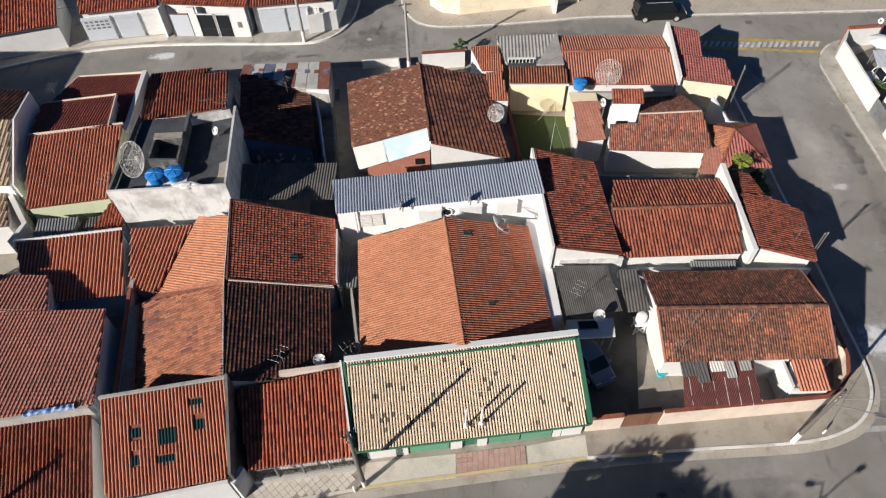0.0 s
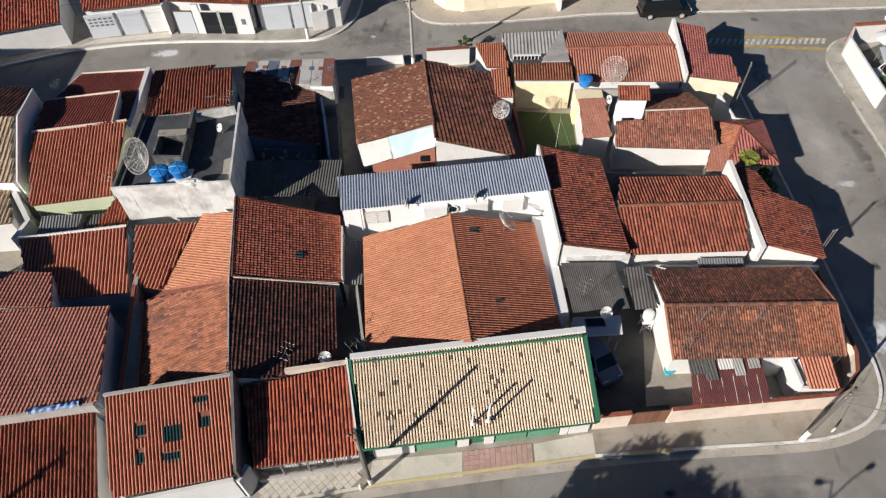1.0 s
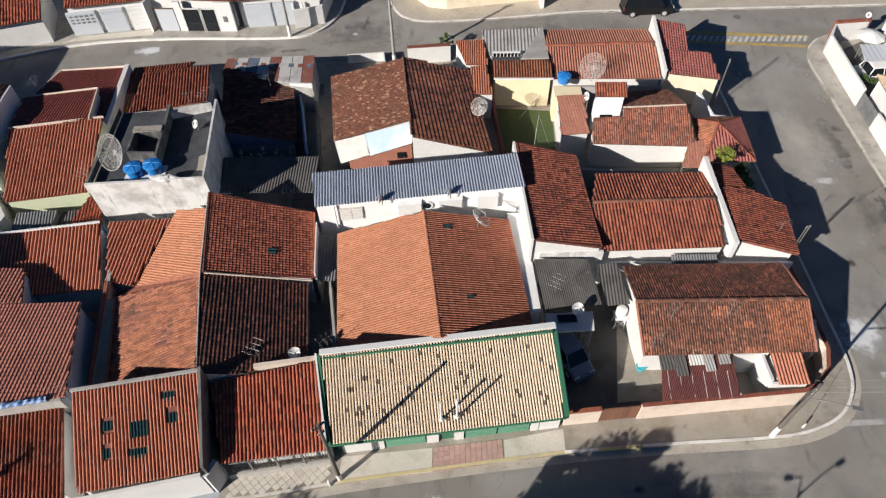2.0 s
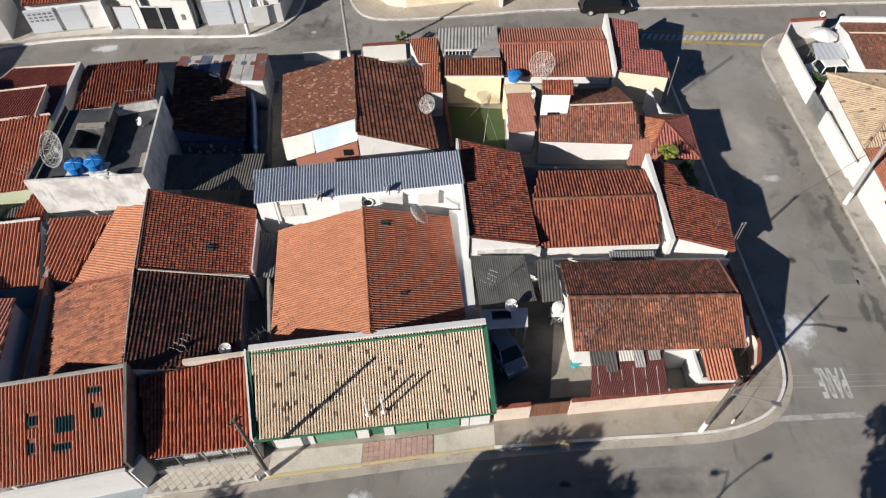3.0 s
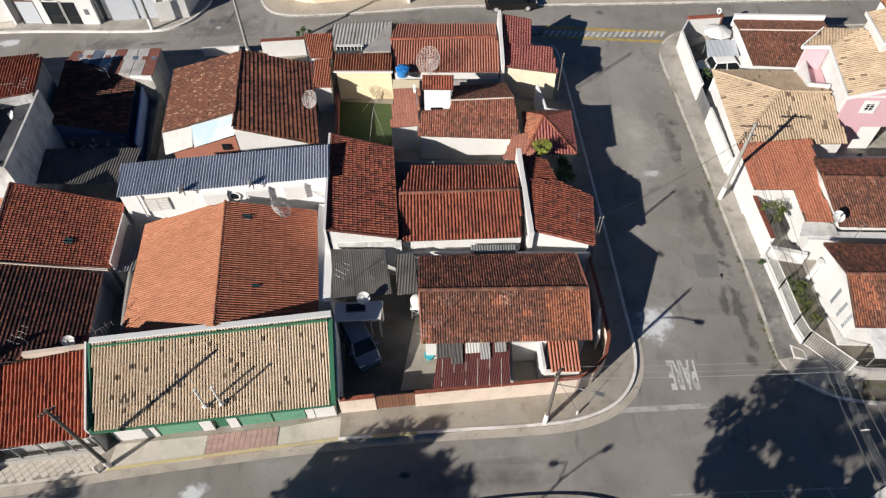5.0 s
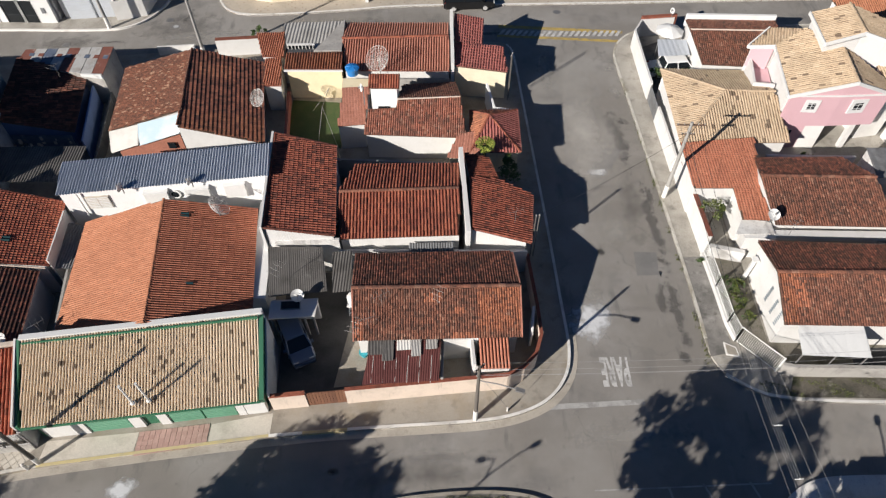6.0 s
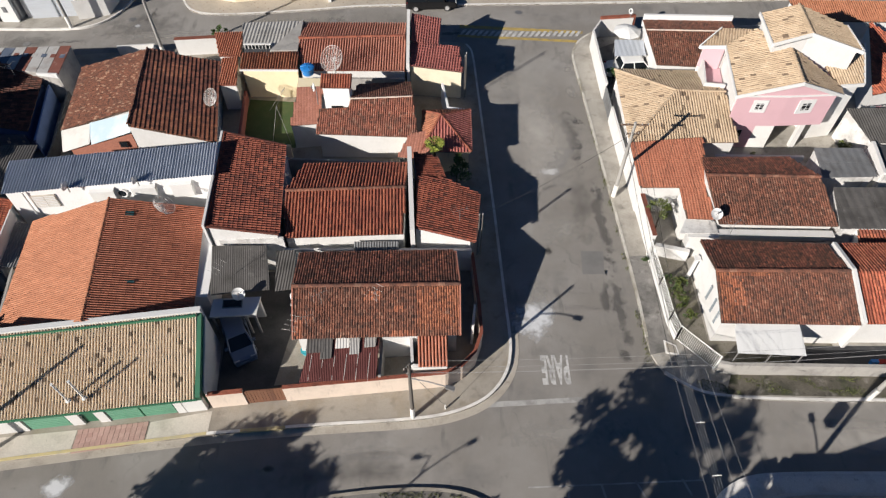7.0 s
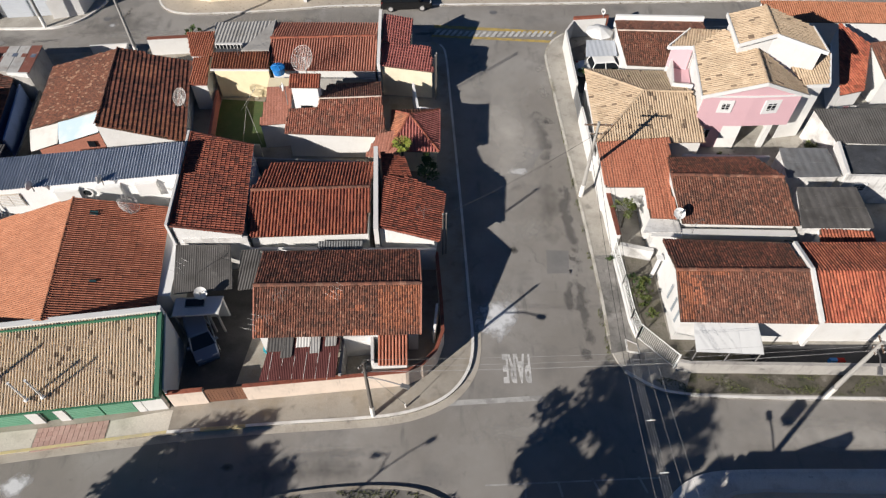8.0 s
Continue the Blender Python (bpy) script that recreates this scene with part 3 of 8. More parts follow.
def roof(house, corners, material, pitch=.235, row=.37, height=.075, profile=ROUND, inset=(.3, .12, 0, .12), wall=WHITE,
         base=0.14, deck=UNDER, singles=0, gaps=(), wall_label="", lift=.03, wild=1.0, patches=(), verge=None):
    """One slope of tiles over its deck, with the walls below it. patches: (u0, u1, v0, v1, material) of relaid tiles. Returns the deck."""
    s = Slope(corners)
    rnd = random.Random(len(bpy.data.objects))
    bm = prism(s.plan, [p.z - .10 for p in s.pts], [p.z - .012 for p in s.pts])
    d = part("roof", bm, deck, house)
    if wall is not None:
        k = len(s.plan)
        ins = list(inset) + [0.12] * (k - len(inset))
        inner = inset_poly(s.plan, ins[:k])
        part("wall", prism(inner, base, [s.z(x, y) - .09 for x, y in inner]), wall, house, wall_label)
    if verge is not None:
        for i in range(1, len(s.pts)):
            p, q = s.pts[i], s.pts[(i + 1) % len(s.pts)]
            part("verge", strip([(p.x, p.y), (q.x, q.y)], .09, [p.z - .06, q.z - .06], [p.z + height + .03, q.z + height + .03]), verge, house)
    us = [a for a, b in s.uv]
    u0, u1 = min(us), max(us)
    cols = max(1, round((u1 - u0) / pitch))
    step = (u1 - u0) / cols
    groups, made = {}, 0
    key = (profile, round(step, 4), row, height, lift)
    full, ff = tile_shape(profile, step, height, row + .06, lift)
    for c in range(cols):
        uc = u0 + (c + .5) * step
        sp = s.span(uc)
        if sp is None:
            continue
        v, top = sp[0] - .06, sp[1]
        while v < top - .04:
            if any(a < uc < b and e < v + row / 2 < f for a, b, e, f in gaps):
                v += row
                continue
            length = min(row + .06, top - v)
            mt = material
            for a, b, e, f, m2 in patches:
                if a < uc < b and e < v + row / 2 < f and rnd.random() < .85:
                    mt = m2
            up, side, turn, roll = wild * rnd.uniform(-.005, .012), wild * rnd.uniform(-.007, .007), wild * rnd.uniform(-.015, .015), wild * rnd.gauss(0, .07)
            if singles and length > row and made < singles:
                if key not in TILE_MESHES:
                    me = bpy.data.meshes.new("tile")
                    me.from_pydata(full, [], ff)
                    TILE_MESHES[key] = me
                me = TILE_MESHES[key]
                if not me.materials:
                    me.materials.append(material)
                o = new("tile", me)
                o.parent = d
                q = s.at(uc + side, v, up)
                o.matrix_basis = Matrix(((s.u.x, s.v.x, s.n.x, q.x), (s.u.y, s.v.y, s.n.y, q.y), (s.u.z, s.v.z, s.n.z, q.z), (0, 0, 0, 1))) @ Matrix.Rotation(-roll, 4, "Y") @ Matrix.Rotation(-turn, 4, "Z")
                if me.materials[0] is not mt:
                    o.material_slots[0].link = "OBJECT"
                    o.material_slots[0].material = mt
                made += 1
            else:
                shape, fs = tile_shape(profile, step, height, length, lift)
                verts, faces = groups.setdefault(mt.name, ([], []))
                b0 = len(verts)
                for a, e, h in shape:
                    p = s.at(uc + side + a + turn * e, v + e, h + up + roll * a)
                    verts.append((p.x, p.y, p.z))
                faces.extend(tuple(b0 + i for i in f) for f in fs)
            v += row
    for key, (verts, faces) in groups.items():
        raw("tiles", verts, faces, bpy.data.materials[key], d, kind="stuff")
    return d


def sheets(house, corners, material, pitch=.18, height=.045, length=1.6, inset=(.15, .1, .1, .1), wall=None, base=0.14, sheet=1.0, deck=True, name="roof_sheet"):
    """A slope of corrugated sheets, each its own piece."""
    s = Slope(corners)
    rnd = random.Random(len(bpy.data.objects) + 5)
    if wall is not None:
        ins = list(inset) + [.1] * (len(s.plan) - len(inset))
        inner = inset_poly(s.plan, ins[:len(s.plan)])
        part("wall", prism(inner, base, [s.z(x, y) - .07 for x, y in inner]), wall, house)
    us = [a for a, b in s.uv]
    u0, u1 = min(us), max(us)
    cols = max(1, round((u1 - u0) / pitch))
    step = (u1 - u0) / cols
    per = max(1, round(sheet / step))
    for c0 in range(0, cols, per):
        c1 = min(cols, c0 + per)
        sp = s.span(u0 + (c0 + c1) / 2 * step)
        if sp is None:
            continue
        rows = max(1, round((sp[1] - sp[0]) / length))
        for r in range(rows):
            verts, faces = [], []
            lift = .012 * ((c0 // per) % 2) + rnd.uniform(0, .006)
            k = 0
            for c in range(c0, c1):
                for a, h in WAVE[:-1] if c < c1 - 1 else WAVE:
                    uc = u0 + (c + .5 + a) * step
                    sp = s.span(min(max(uc, u0 + .01), u1 - .01))
                    if sp is None:
                        continue
                    lo, hi = sp
                    va, vb = lo + (hi - lo) * r / rows - .05, lo + (hi - lo) * (r + 1) / rows + (.08 if r < rows - 1 else 0)
                    for vv, up in ((va, .03), (vb, 0)):
                        for dn in (0, -.012):
                            p = s.at(uc, vv, h * height + up + lift + dn)
                            verts.append((p.x, p.y, p.z))
                    if k:
                        b = 4 * k
                        faces += [(b - 4, b, b + 2, b - 2), (b - 3, b - 1, b + 3, b + 1), (b - 4, b - 3, b + 1, b), (b - 2, b + 2, b + 3, b - 1)]
                    k += 1
            if faces:
                raw(name, verts, faces, material, house)


def ridge(house, a, b, material, r=.12, step=.38, name="ridge_tile"):
    """A row of overlapping half-round caps from a to b."""
    a, b = Vector(a), Vector(b)
    d = b - a
    n = max(1, round(d.length / step))
    d.normalize()
    s = d.cross(Vector((0, 0, 1))).normalized()
    t = s.cross(d)
    rnd = random.Random(n)
    L = (b - a).length / n
    me = None
    for i in range(n):
        if me is None:
            vs = [(e, math.cos(math.pi * j / 5) * r * k, math.sin(math.pi * j / 5) * r * k * .8 + up - .02) for e, k, up in ((-.03, 1.12, .015), (L, .95, 0)) for j in range(6)]
            me = bpy.data.meshes.new(name)
            me.from_pydata(vs, [], [(j, j + 1, 7 + j, 6 + j) for j in range(5)] + [tuple(range(6))])
            me.materials.append(material)
        q = a + d * L * i + t * rnd.uniform(-.006, .008)
        o = new(name, me)
        o.parent = house
        o.matrix_parent_inverse = Matrix.Translation(-house.location)
        o.matrix_basis = Matrix(((d.x, s.x, t.x, q.x), (d.y, s.y, t.y, q.y), (d.z, s.z, t.z, q.z), (0, 0, 0, 1)))


def coping(house, path, width, z0, tops, material, name="parapet"):
    """A parapet or boundary wall along a path, as a part of a thing."""
    return part(name, strip(path, width, z0, tops), material, house)


# ---------------------------------------------------------------- ground, roads, pavements
solo("ground", box(-600, 600, -600, 600, -.4, -.02), EARTH, "bare grey-brown ground round the blocks", "ground", kind="structure")
solo("road", prism([(-70, -25), (70, -25), (70, 80), (-70, 80)], -.019, 0), ASPHALT, "worn grey asphalt streets with repairs and pale stains", "road", kind="structure")

KERB_A = [(-60, 6.6), (-10.6, 10.0), (-7.6, 10.35), (-3.2, 11.12), (7.0, 12.42), (13.1, 12.87), (16.05, 13.0), (19.06, 13.22), (20.9, 13.74), (22.2, 14.5), (23.15, 15.8),
          (23.48, 17.2), (23.5, 18.5), (23.4, 20.5), (23.2, 27), (22.9, 34), (22.6, 41), (22.4, 46.0), (21.9, 46.9), (21, 47.3), (8, 47.3), (-8, 46.0), (-20, 44.5), (-34, 42.0), (-60, 38)]
KERB_B = [(70, 13.2), (46, 13.87), (37.7, 14.03), (34.2, 14.34), (33.1, 14.83), (31.9, 15.75), (31.4, 16.9), (31.32, 18.1), (31.35, 20.8), (31.2, 27), (31.0, 32.2),
          (30.8, 39.6), (30.55, 44.6), (30.7, 45.9), (31.4, 47.4), (32.6, 48.5), (34, 49.0), (70, 50.3)]
KERB_C = [(-70, 34.5), (-38.2, 46.5), (-31.8, 48.9), (-24.6, 49.75), (-12.6, 49.4), (-10.6, 50.1), (-9.3, 51.6), (-8.3, 54.5), (-8, 75)]
KERB_D = [(-4.9, 75), (-4.7, 56.3), (-3.8, 53.5), (-2.5, 51.85), (.3, 51.4), (8.9, 52.25), (12.5, 52.85), (22, 52.9), (39, 53.2), (70, 54)]
KERB_E = [(8.5, 7.2), (10.5, 8.5), (12.7, 9.1), (15.8, 9.5), (19.2, 9.6), (21.4, 9.1), (22.9, 7.6), (23.3, 5)]
KERB_F = [(31.6, 4), (31.9, 7.3), (32.8, 8.9), (34.5, 9.95), (36.6, 10.17), (44.4, 10.07), (70, 9.7)]


def rounded(path, times_=2):
    """Cuts the corners of an open path, its ends kept."""
    for _ in range(times_):
        out = [path[0]]
        for p, q in zip(path, path[1:]):
            out += [(p[0] * .75 + q[0] * .25, p[1] * .75 + q[1] * .25), (p[0] * .25 + q[0] * .75, p[1] * .25 + q[1] * .75)]
        path = out + [path[-1]]
    return path


solo("pavement", prism(rounded(KERB_A), -.1, .14), CONCRETE, "stained concrete pavement and yards of the housing block", "pavement", kind="structure")
solo("pavement", prism(rounded(KERB_B[::-1]), -.1, .14), SIDEWALK, "dirty concrete pavement with weeds in its joints", "pavement", kind="structure")
solo("pavement", prism(rounded(KERB_C) + [(-70, 75)], -.1, .14), SIDEWALK, "concrete pavement before the row of garages", "pavement", kind="structure")
solo("garage_apron", prism([(-32.6, 48.95), (-31.4, 49.3), (-24.8, 50.1), (-24.8, 51.0), (-31.2, 50.0)], .1, .152), PALEPAVER, "cream cement apron before the garages", "pavement", kind="structure")
solo("pavement", prism(rounded(KERB_D) + [(70, 75)], -.1, .14), PLAZA, "pale tiled pavement round the walled corner plot", "pavement", kind="structure")
solo("pavement", prism(rounded(KERB_E) + [(8.5, 5)], -.1, .14), OLDCONC, "dark grassy traffic island with a rounded kerb", "pavement", kind="structure")
solo("pavement", prism(rounded(KERB_F) + [(70, 4)], -.1, .14), KERBWHITE, "shaded smooth concrete pavement with a rounded corner", "pavement", kind="structure")


def kerb(path, material, label, side=1.0):
    solo("kerb", strip(rounded(path), .16, -.05, .165, side=side), material, label, "kerb", kind="structure")


kerb([(-10.6, 10.0), (-7.6, 10.38), (-4.6, 10.92)], DIRTKERB, "dark worn kerb without paint", 0)
kerb([(-4.6, 10.92), (-3.2, 11.12), (7.0, 12.42)], KERBYELLOW, "faded yellow painted concrete kerb", 0)
kerb(KERB_A[4:19], KERBWHITE, "whitewashed concrete kerb round the street corner", 0)
kerb(KERB_B[::-1][:1] + KERB_B[::-1][1:11], DIRTKERB, "worn whitewashed kerb of the side street", 0)
solo("kerb_paint", strip([(8.75, 12.53), (11.1, 12.70)], .175, -.04, .169, side=0), KERBYELLOW, "yellow painted stretch of kerb in the tree shade", "kerb", kind="structure")
solo("gutter", strip(rounded(KERB_A[1:13]), .42, -.01, .014, side=1), GUTTER, "beige concrete gutter along the kerb", "gutter", kind="structure")
kerb(KERB_B[:6], KERBWHITE, "whitewashed kerb of the front street", 1)
kerb(KERB_C, KERBWHITE, "grey concrete kerb with worn whitewash", 1)
kerb(KERB_D, KERBWHITE, "pale kerb of the corner plot", 0)
kerb(KERB_E, CONCRETE, "mossy concrete kerb of the traffic island", 1)
kerb(KERB_F, KERBWHITE, "concrete kerb in the shade", 1)

# ---------------------------------------------------------------- block A, front row
# long shop with the sand-coloured roof
shop = thing("shop_building", 1, 15, .14, "long low shop with sand-coloured tiled roof and green trim", "building")
BE = [(-4.64, 12.12, 2.38), (6.85, 13.52, 2.26), (6.46, 17.68, 3.76), (-5.38, 16.08, 3.98)]
roof(shop, BE, BEIGE, pitch=.150, row=.24, height=.10, profile=BARREL, deck=SANDPAN, wild=.35, lift=.018, inset=(.45, .05, .05, .05), wall=GREEN, singles=300)
coping(shop, [(-5.5, 16.22), (6.62, 17.80)], .30, 2.2, [4.12, 4.02], PLAINWHITE)
coping(shop, [(-5.30, 15.90), (6.45, 17.44)], .06, 3.7, [4.03, 3.97], GREEN, "green_trim")
coping(shop, [(6.95, 13.50), (6.56, 17.65)], .24, 2.0, [2.40, 3.84], GREEN, "green_trim")
coping(shop, [(-4.78, 12.05), (-5.52, 16.10)], .12, 2.0, [2.56, 4.06], GREEN, "green_trim")
coping(shop, [(-4.7, 12.05), (6.9, 13.41)], .08, 2.20, [2.36, 2.28], GREEN, "gutter")
coping(shop, [(-4.92, 12.02), (-5.68, 16.15)], .09, .14, [2.75, 4.1], WHITE, "party_wall")
coping(shop, [(7.10, 13.95), (6.74, 17.7)], .08, .14, [2.15, 3.5], WHITE, "side_wall")

# bright red roof beside it
red = thing("house", -8, 13.5, .14, "small front house with bright red clay tiles and soot", "house")
RD = [(-9.95, 11.25, 2.12), (-4.95, 11.90, 2.30), (-5.62, 15.85, 3.72), (-10.80, 14.75, 3.82)]
roof(red, RD, BRIGHT, pitch=.18, row=.33, height=.085, profile=BARREL, deck=REDPAN, inset=(.5, .1, .05, .1), singles=300)
coping(red, [(-8.75, 15.55), (-5.55, 16.05)], .22, 3.0, [3.98, 3.92], PALEPINK, "flashing_wall")

# roof with skylight tiles
sky_house = thing("house", -13.6, 12, .14, "front house with a red ribbed roof and dark skylight tiles", "house")
SK = [(-16.05, 9.62, 2.98), (-10.66, 10.72, 2.72), (-11.15, 14.85, 4.62), (-16.90, 13.70, 4.80)]
GAPS = [(1.24, 1.70, 2.53, 3.05), (2.44, 3.31, 2.02, 2.62), (1.15, 1.58, 1.28, 1.80), (2.39, 3.25, 1.05, 1.64), (4.06, 4.63, 3.42, 3.90), (4.23, 4.68, 2.43, 3.03)]
roof(sky_house, SK, RIBBED, pitch=.165, row=.40, height=.085, profile=CAP, deck=REDPAN, wild=.4, lift=.015, inset=(.25, .05, .05, .05), singles=300, gaps=GAPS)
coping(sky_house, [(-16.95, 13.78), (-11.1, 14.95)], .14, 4.2, [4.98, 4.78], CEMENT)
# East side wall coloured near-black to carry its own shade.
coping(sky_house, [(-10.5, 10.7), (-11.0, 14.9)], .14, .14, [3.2, 5.12], SOOTSHADECEM)

# leftmost front house
left_house = thing("house", -22, 11.5, .14, "front house with a dark red roof in striped shade", "house")
LH = [(-27.5, 7.6, 2.5), (-16.95, 9.55, 2.35), (-17.78, 13.55, 3.68), (-28.5, 11.7, 3.9)]
roof(left_house, LH, RED, pitch=.18, row=.36, height=.080, profile=CAP, deck=REDPAN, wild=.6, inset=(.3, .1, .05, .1))
coping(left_house, [(-28.4, 11.78), (-17.6, 13.58)], .14, 3.2, [4.5, 4.42], CEMENT)

# big brown roof behind it
brown = thing("house", -22, 18, .14, "broad low house with a large maroon tiled roof", "house")
roof(brown, [(-18.85, 19.4, 3.95), (-28.6, 19.1, 3.95), (-28.2, 11.8, 4.5), (-17.42, 13.7, 4.4)], PINKBROWN, singles=250, pitch=.2, row=.24, height=.042, wild=.4, inset=(.1, .1, .1, .1), wall=BLUEWALL)
roof(brown, [(-22.95, 21.8, 3.75), (-28.8, 21.7, 4.3), (-28.5, 19.15, 4.4), (-22.1, 19.45, 3.92)], PINKBROWN, pitch=.2, row=.24, height=.042, wild=.4, inset=(.1, .1, 0, .1), wall=BLUEWALL)

# orange roof and yard
orange = thing("house", -22, 23, .14, "house with a ribbed orange clay roof, half in shade", "house")
roof(orange, [(-24.3, 20.6, 2.75), (-18.85, 21.25, 2.68), (-19.7, 25.2, 3.85), (-25.8, 24.3, 3.85)], RIBBED, singles=250, pitch=.205, row=.4, wild=.4, lift=.015, height=.09, profile=CAP, deck=REDPAN, inset=(.3, .1, .05, .1), wall=BLUEWALL)
ridge(orange, (-25.8, 24.35, 3.9), (-19.7, 25.25, 3.9), WHITE, r=.10)
alley = thing("boundary_wall", -17.8, 17, .14, "tall cement boundary wall with a red tile coping", "wall")
part("wall_body", strip([(-16.9, 13.6), (-18.35, 21.4), (-19.35, 25.6)], .18, .14, 3.05), CEMENT, alley)
part("coping", strip([(-16.98, 13.6), (-18.43, 21.4)], .20, 3.05, 3.13), RED, alley, "red clay coping")
part("gutter_slab", prism([(-16.87, 13.9), (-16.3, 14.2), (-17.65, 20.3), (-18.1, 20.3)], 2.80, 3.02), CONCRETE, alley, "pale cement gutter slab along the eave")

# twin gable: pale slope to the west, red and sooty slopes to the east
gable = thing("house", -12, 20, .14, "deep gabled house with patchwork of old and new tiles", "house")
roof(gable, [(-15.25, 26.1, 3.85), (-16.95, 21.2, 2.6), (-12.32, 20.75, 4.9), (-12.95, 25.2, 5.1)], ORANGE, pitch=.16, row=.36, height=.03, inset=(.2, .05, 0, .05))
part("joint_band", prism([(-17.0, 21.3), (-17.6, 20.36), (-12.3, 20.36), (-12.34, 20.95)], [2.5, 2.6, 4.7, 4.7], [2.70, 2.94, 4.93, 4.95]), EMBER, gable, "sooty band of mortared tiles where two roofs meet")
part("eave_board", strip([(-17.62, 20.4), (-16.26, 14.8)], .13, [2.85, 3.0], [3.09, 3.27]), RUSSET, gable)
roof(gable, [(-17.55, 20.4, 2.95), (-16.2, 14.8, 3.15), (-11.3, 14.95, 4.68), (-12.3, 20.4, 4.88)], RUSSET, pitch=.165, row=.35, height=.05, inset=(.2, .05, 0, 0), patches=((-.1, .7, -.1, 6, EMBER), (1.0, 3.0, .3, 2.1, EMBER), (3.4, 4.6, 2.6, 3.9, EMBER)))
roof(gable, [(-6.62, 21.85, 2.75), (-7.25, 26.6, 2.95), (-13.05, 26.35, 5.15), (-12.2, 20.7, 4.9)], BRIGHT, pitch=.175, row=.195, height=.022, lift=.036, wild=.35, verge=RED, inset=(.25, .05, 0, 0))
roof(gable, [(-6.35, 15.75, 2.65), (-7.05, 21.4, 2.72), (-12.2, 20.6, 4.88), (-11.2, 14.8, 4.65)], DARK, pitch=.235, row=.205, height=.008, lift=.06, profile=SLAB, wild=.1, singles=250, inset=(.25, 0, 0, .05))
ridge(gable, (-11.25, 14.9, 4.72), (-12.3, 20.5, 4.95), CEMENT, r=.045)
ridge(gable, (-12.3, 20.5, 4.95), (-13.0, 25.8, 5.18), CEMENT, r=.045)
coping(gable, [(-12.1, 20.66), (-6.75, 21.62)], .06, [4.86, 2.72], [4.97, 2.82], PALEPINK, "tile_verge")
strip_house = thing("house", -17.5, 23.5, .14, "narrow lean-to roof of red ribbed tiles", "house")
roof(strip_house, [(-18.6, 21.6, 2.85), (-17.0, 21.4, 2.75), (-15.6, 25.7, 3.6), (-19.25, 25.35, 3.75)], RIBBED, pitch=.205, row=.4, wild=.4, lift=.015, height=.09, profile=CAP, deck=REDPAN, inset=(.1, .05, .05, .05))

# ---------------------------------------------------------------- block A, middle
two = thing("house", 0, 21, .14, "wide gabled house with ribbed orange roof", "house")
roof(two, [(-5.65, 25.3, 2.47), (-4.85, 16.9, 2.45), (.66, 17.0, 4.12), (-.38, 25.5, 4.34)], ORANGE, pitch=.150, row=.40, singles=250, height=.032, wild=.35, lift=.015, inset=(.15, .05, 0, .05))
roof(two, [(5.70, 17.8, 2.5), (4.72, 26.1, 2.72), (-.38, 25.5, 4.34), (.66, 17.0, 4.12)], TERRA, pitch=.150, row=.40, singles=250, height=.060, wild=.25, lift=.010, inset=(.15, .05, 0, .05))
ridge(two, (.66, 17.0, 4.12), (-.38, 25.55, 4.34), ORANGE, r=.085)

metal = thing("house", -.5, 27.5, .14, "white house with a galvanised corrugated roof", "house")
sheets(metal, [(-6.82, 25.75, 4.45), (5.73, 27.02, 4.70), (5.40, 29.7, 4.85), (-7.3, 28.4, 4.60)], GALV, pitch=.17, height=.075, length=2.8, wall=CLEANWHITE, inset=(.25, .05, .05, .05))
slab = thing("terrace", 5.4, 23, .14, "white concrete terrace strip between two houses", "terrace")
part("floor_slab", prism([(5.1, 19.6), (6.2, 19.6), (5.75, 26.9), (4.75, 26.9)], .14, 2.45), CLEANWHITE, slab)

tall = thing("house", 7.7, 27, .14, "tall house with a dark red single-slope roof", "house")
roof(tall, [(9.9, 23.25, 3.45), (9.3, 30.8, 3.6), (5.45, 31.1, 4.4), (5.95, 23.1, 4.5)], DEEPRED, pitch=.185, singles=250, row=.27, height=.052, lift=.034, wild=.6, verge=DEEPRED, inset=(.1, .05, .05, .05))
coping(tall, [(5.82, 23.0), (5.3, 31.15)], .14, .14, [4.66, 4.56], WHITE)

mid = thing("house", 13.7, 26.5, .14, "gabled house with red ribbed roof and white parapet", "house")
roof(mid, [(10.1, 23.45, 2.95), (17.2, 23.6, 3.1), (17.3, 26.8, 3.72), (9.85, 26.65, 3.62)], RED, pitch=.2, singles=250, row=.40, height=.066, inset=(.2, 0, 0, .05))
roof(mid, [(17.3, 29.5, 3.1), (10.6, 29.6, 3.0), (9.85, 26.65, 3.62), (17.3, 26.8, 3.72)], RED, pitch=.2, row=.40, height=.066, inset=(.2, .05, 0, 0))
ridge(mid, (9.9, 26.65, 3.66), (17.25, 26.8, 3.76), BROWN)
coping(mid, [(17.75, 23.5), (17.45, 30.2)], .28, .14, [3.55, 3.95], WHITE)
corner_b = thing("house", 20, 26, .14, "house with dark maroon roof falling to the side street", "house")
roof(corner_b, [(21.5, 23.25, 2.65), (21.95, 27.2, 2.65), (19.85, 28.1, 3.1), (17.95, 28.0, 3.5), (17.95, 23.75, 3.45)], DEEPRED, pitch=.17, row=.30, height=.07, profile=CAP, deck=REDPAN, wild=.6, inset=(.3, .1, .05, 0, .1))
roof(corner_b, [(19.8, 28.05, 3.05), (19.25, 30.1, 3.05), (17.7, 30.25, 3.4), (17.95, 28.0, 3.45)], DEEPRED, pitch=.17, row=.30, height=.07, profile=CAP, deck=REDPAN, wild=.6, inset=(.1, .1, 0, 0))

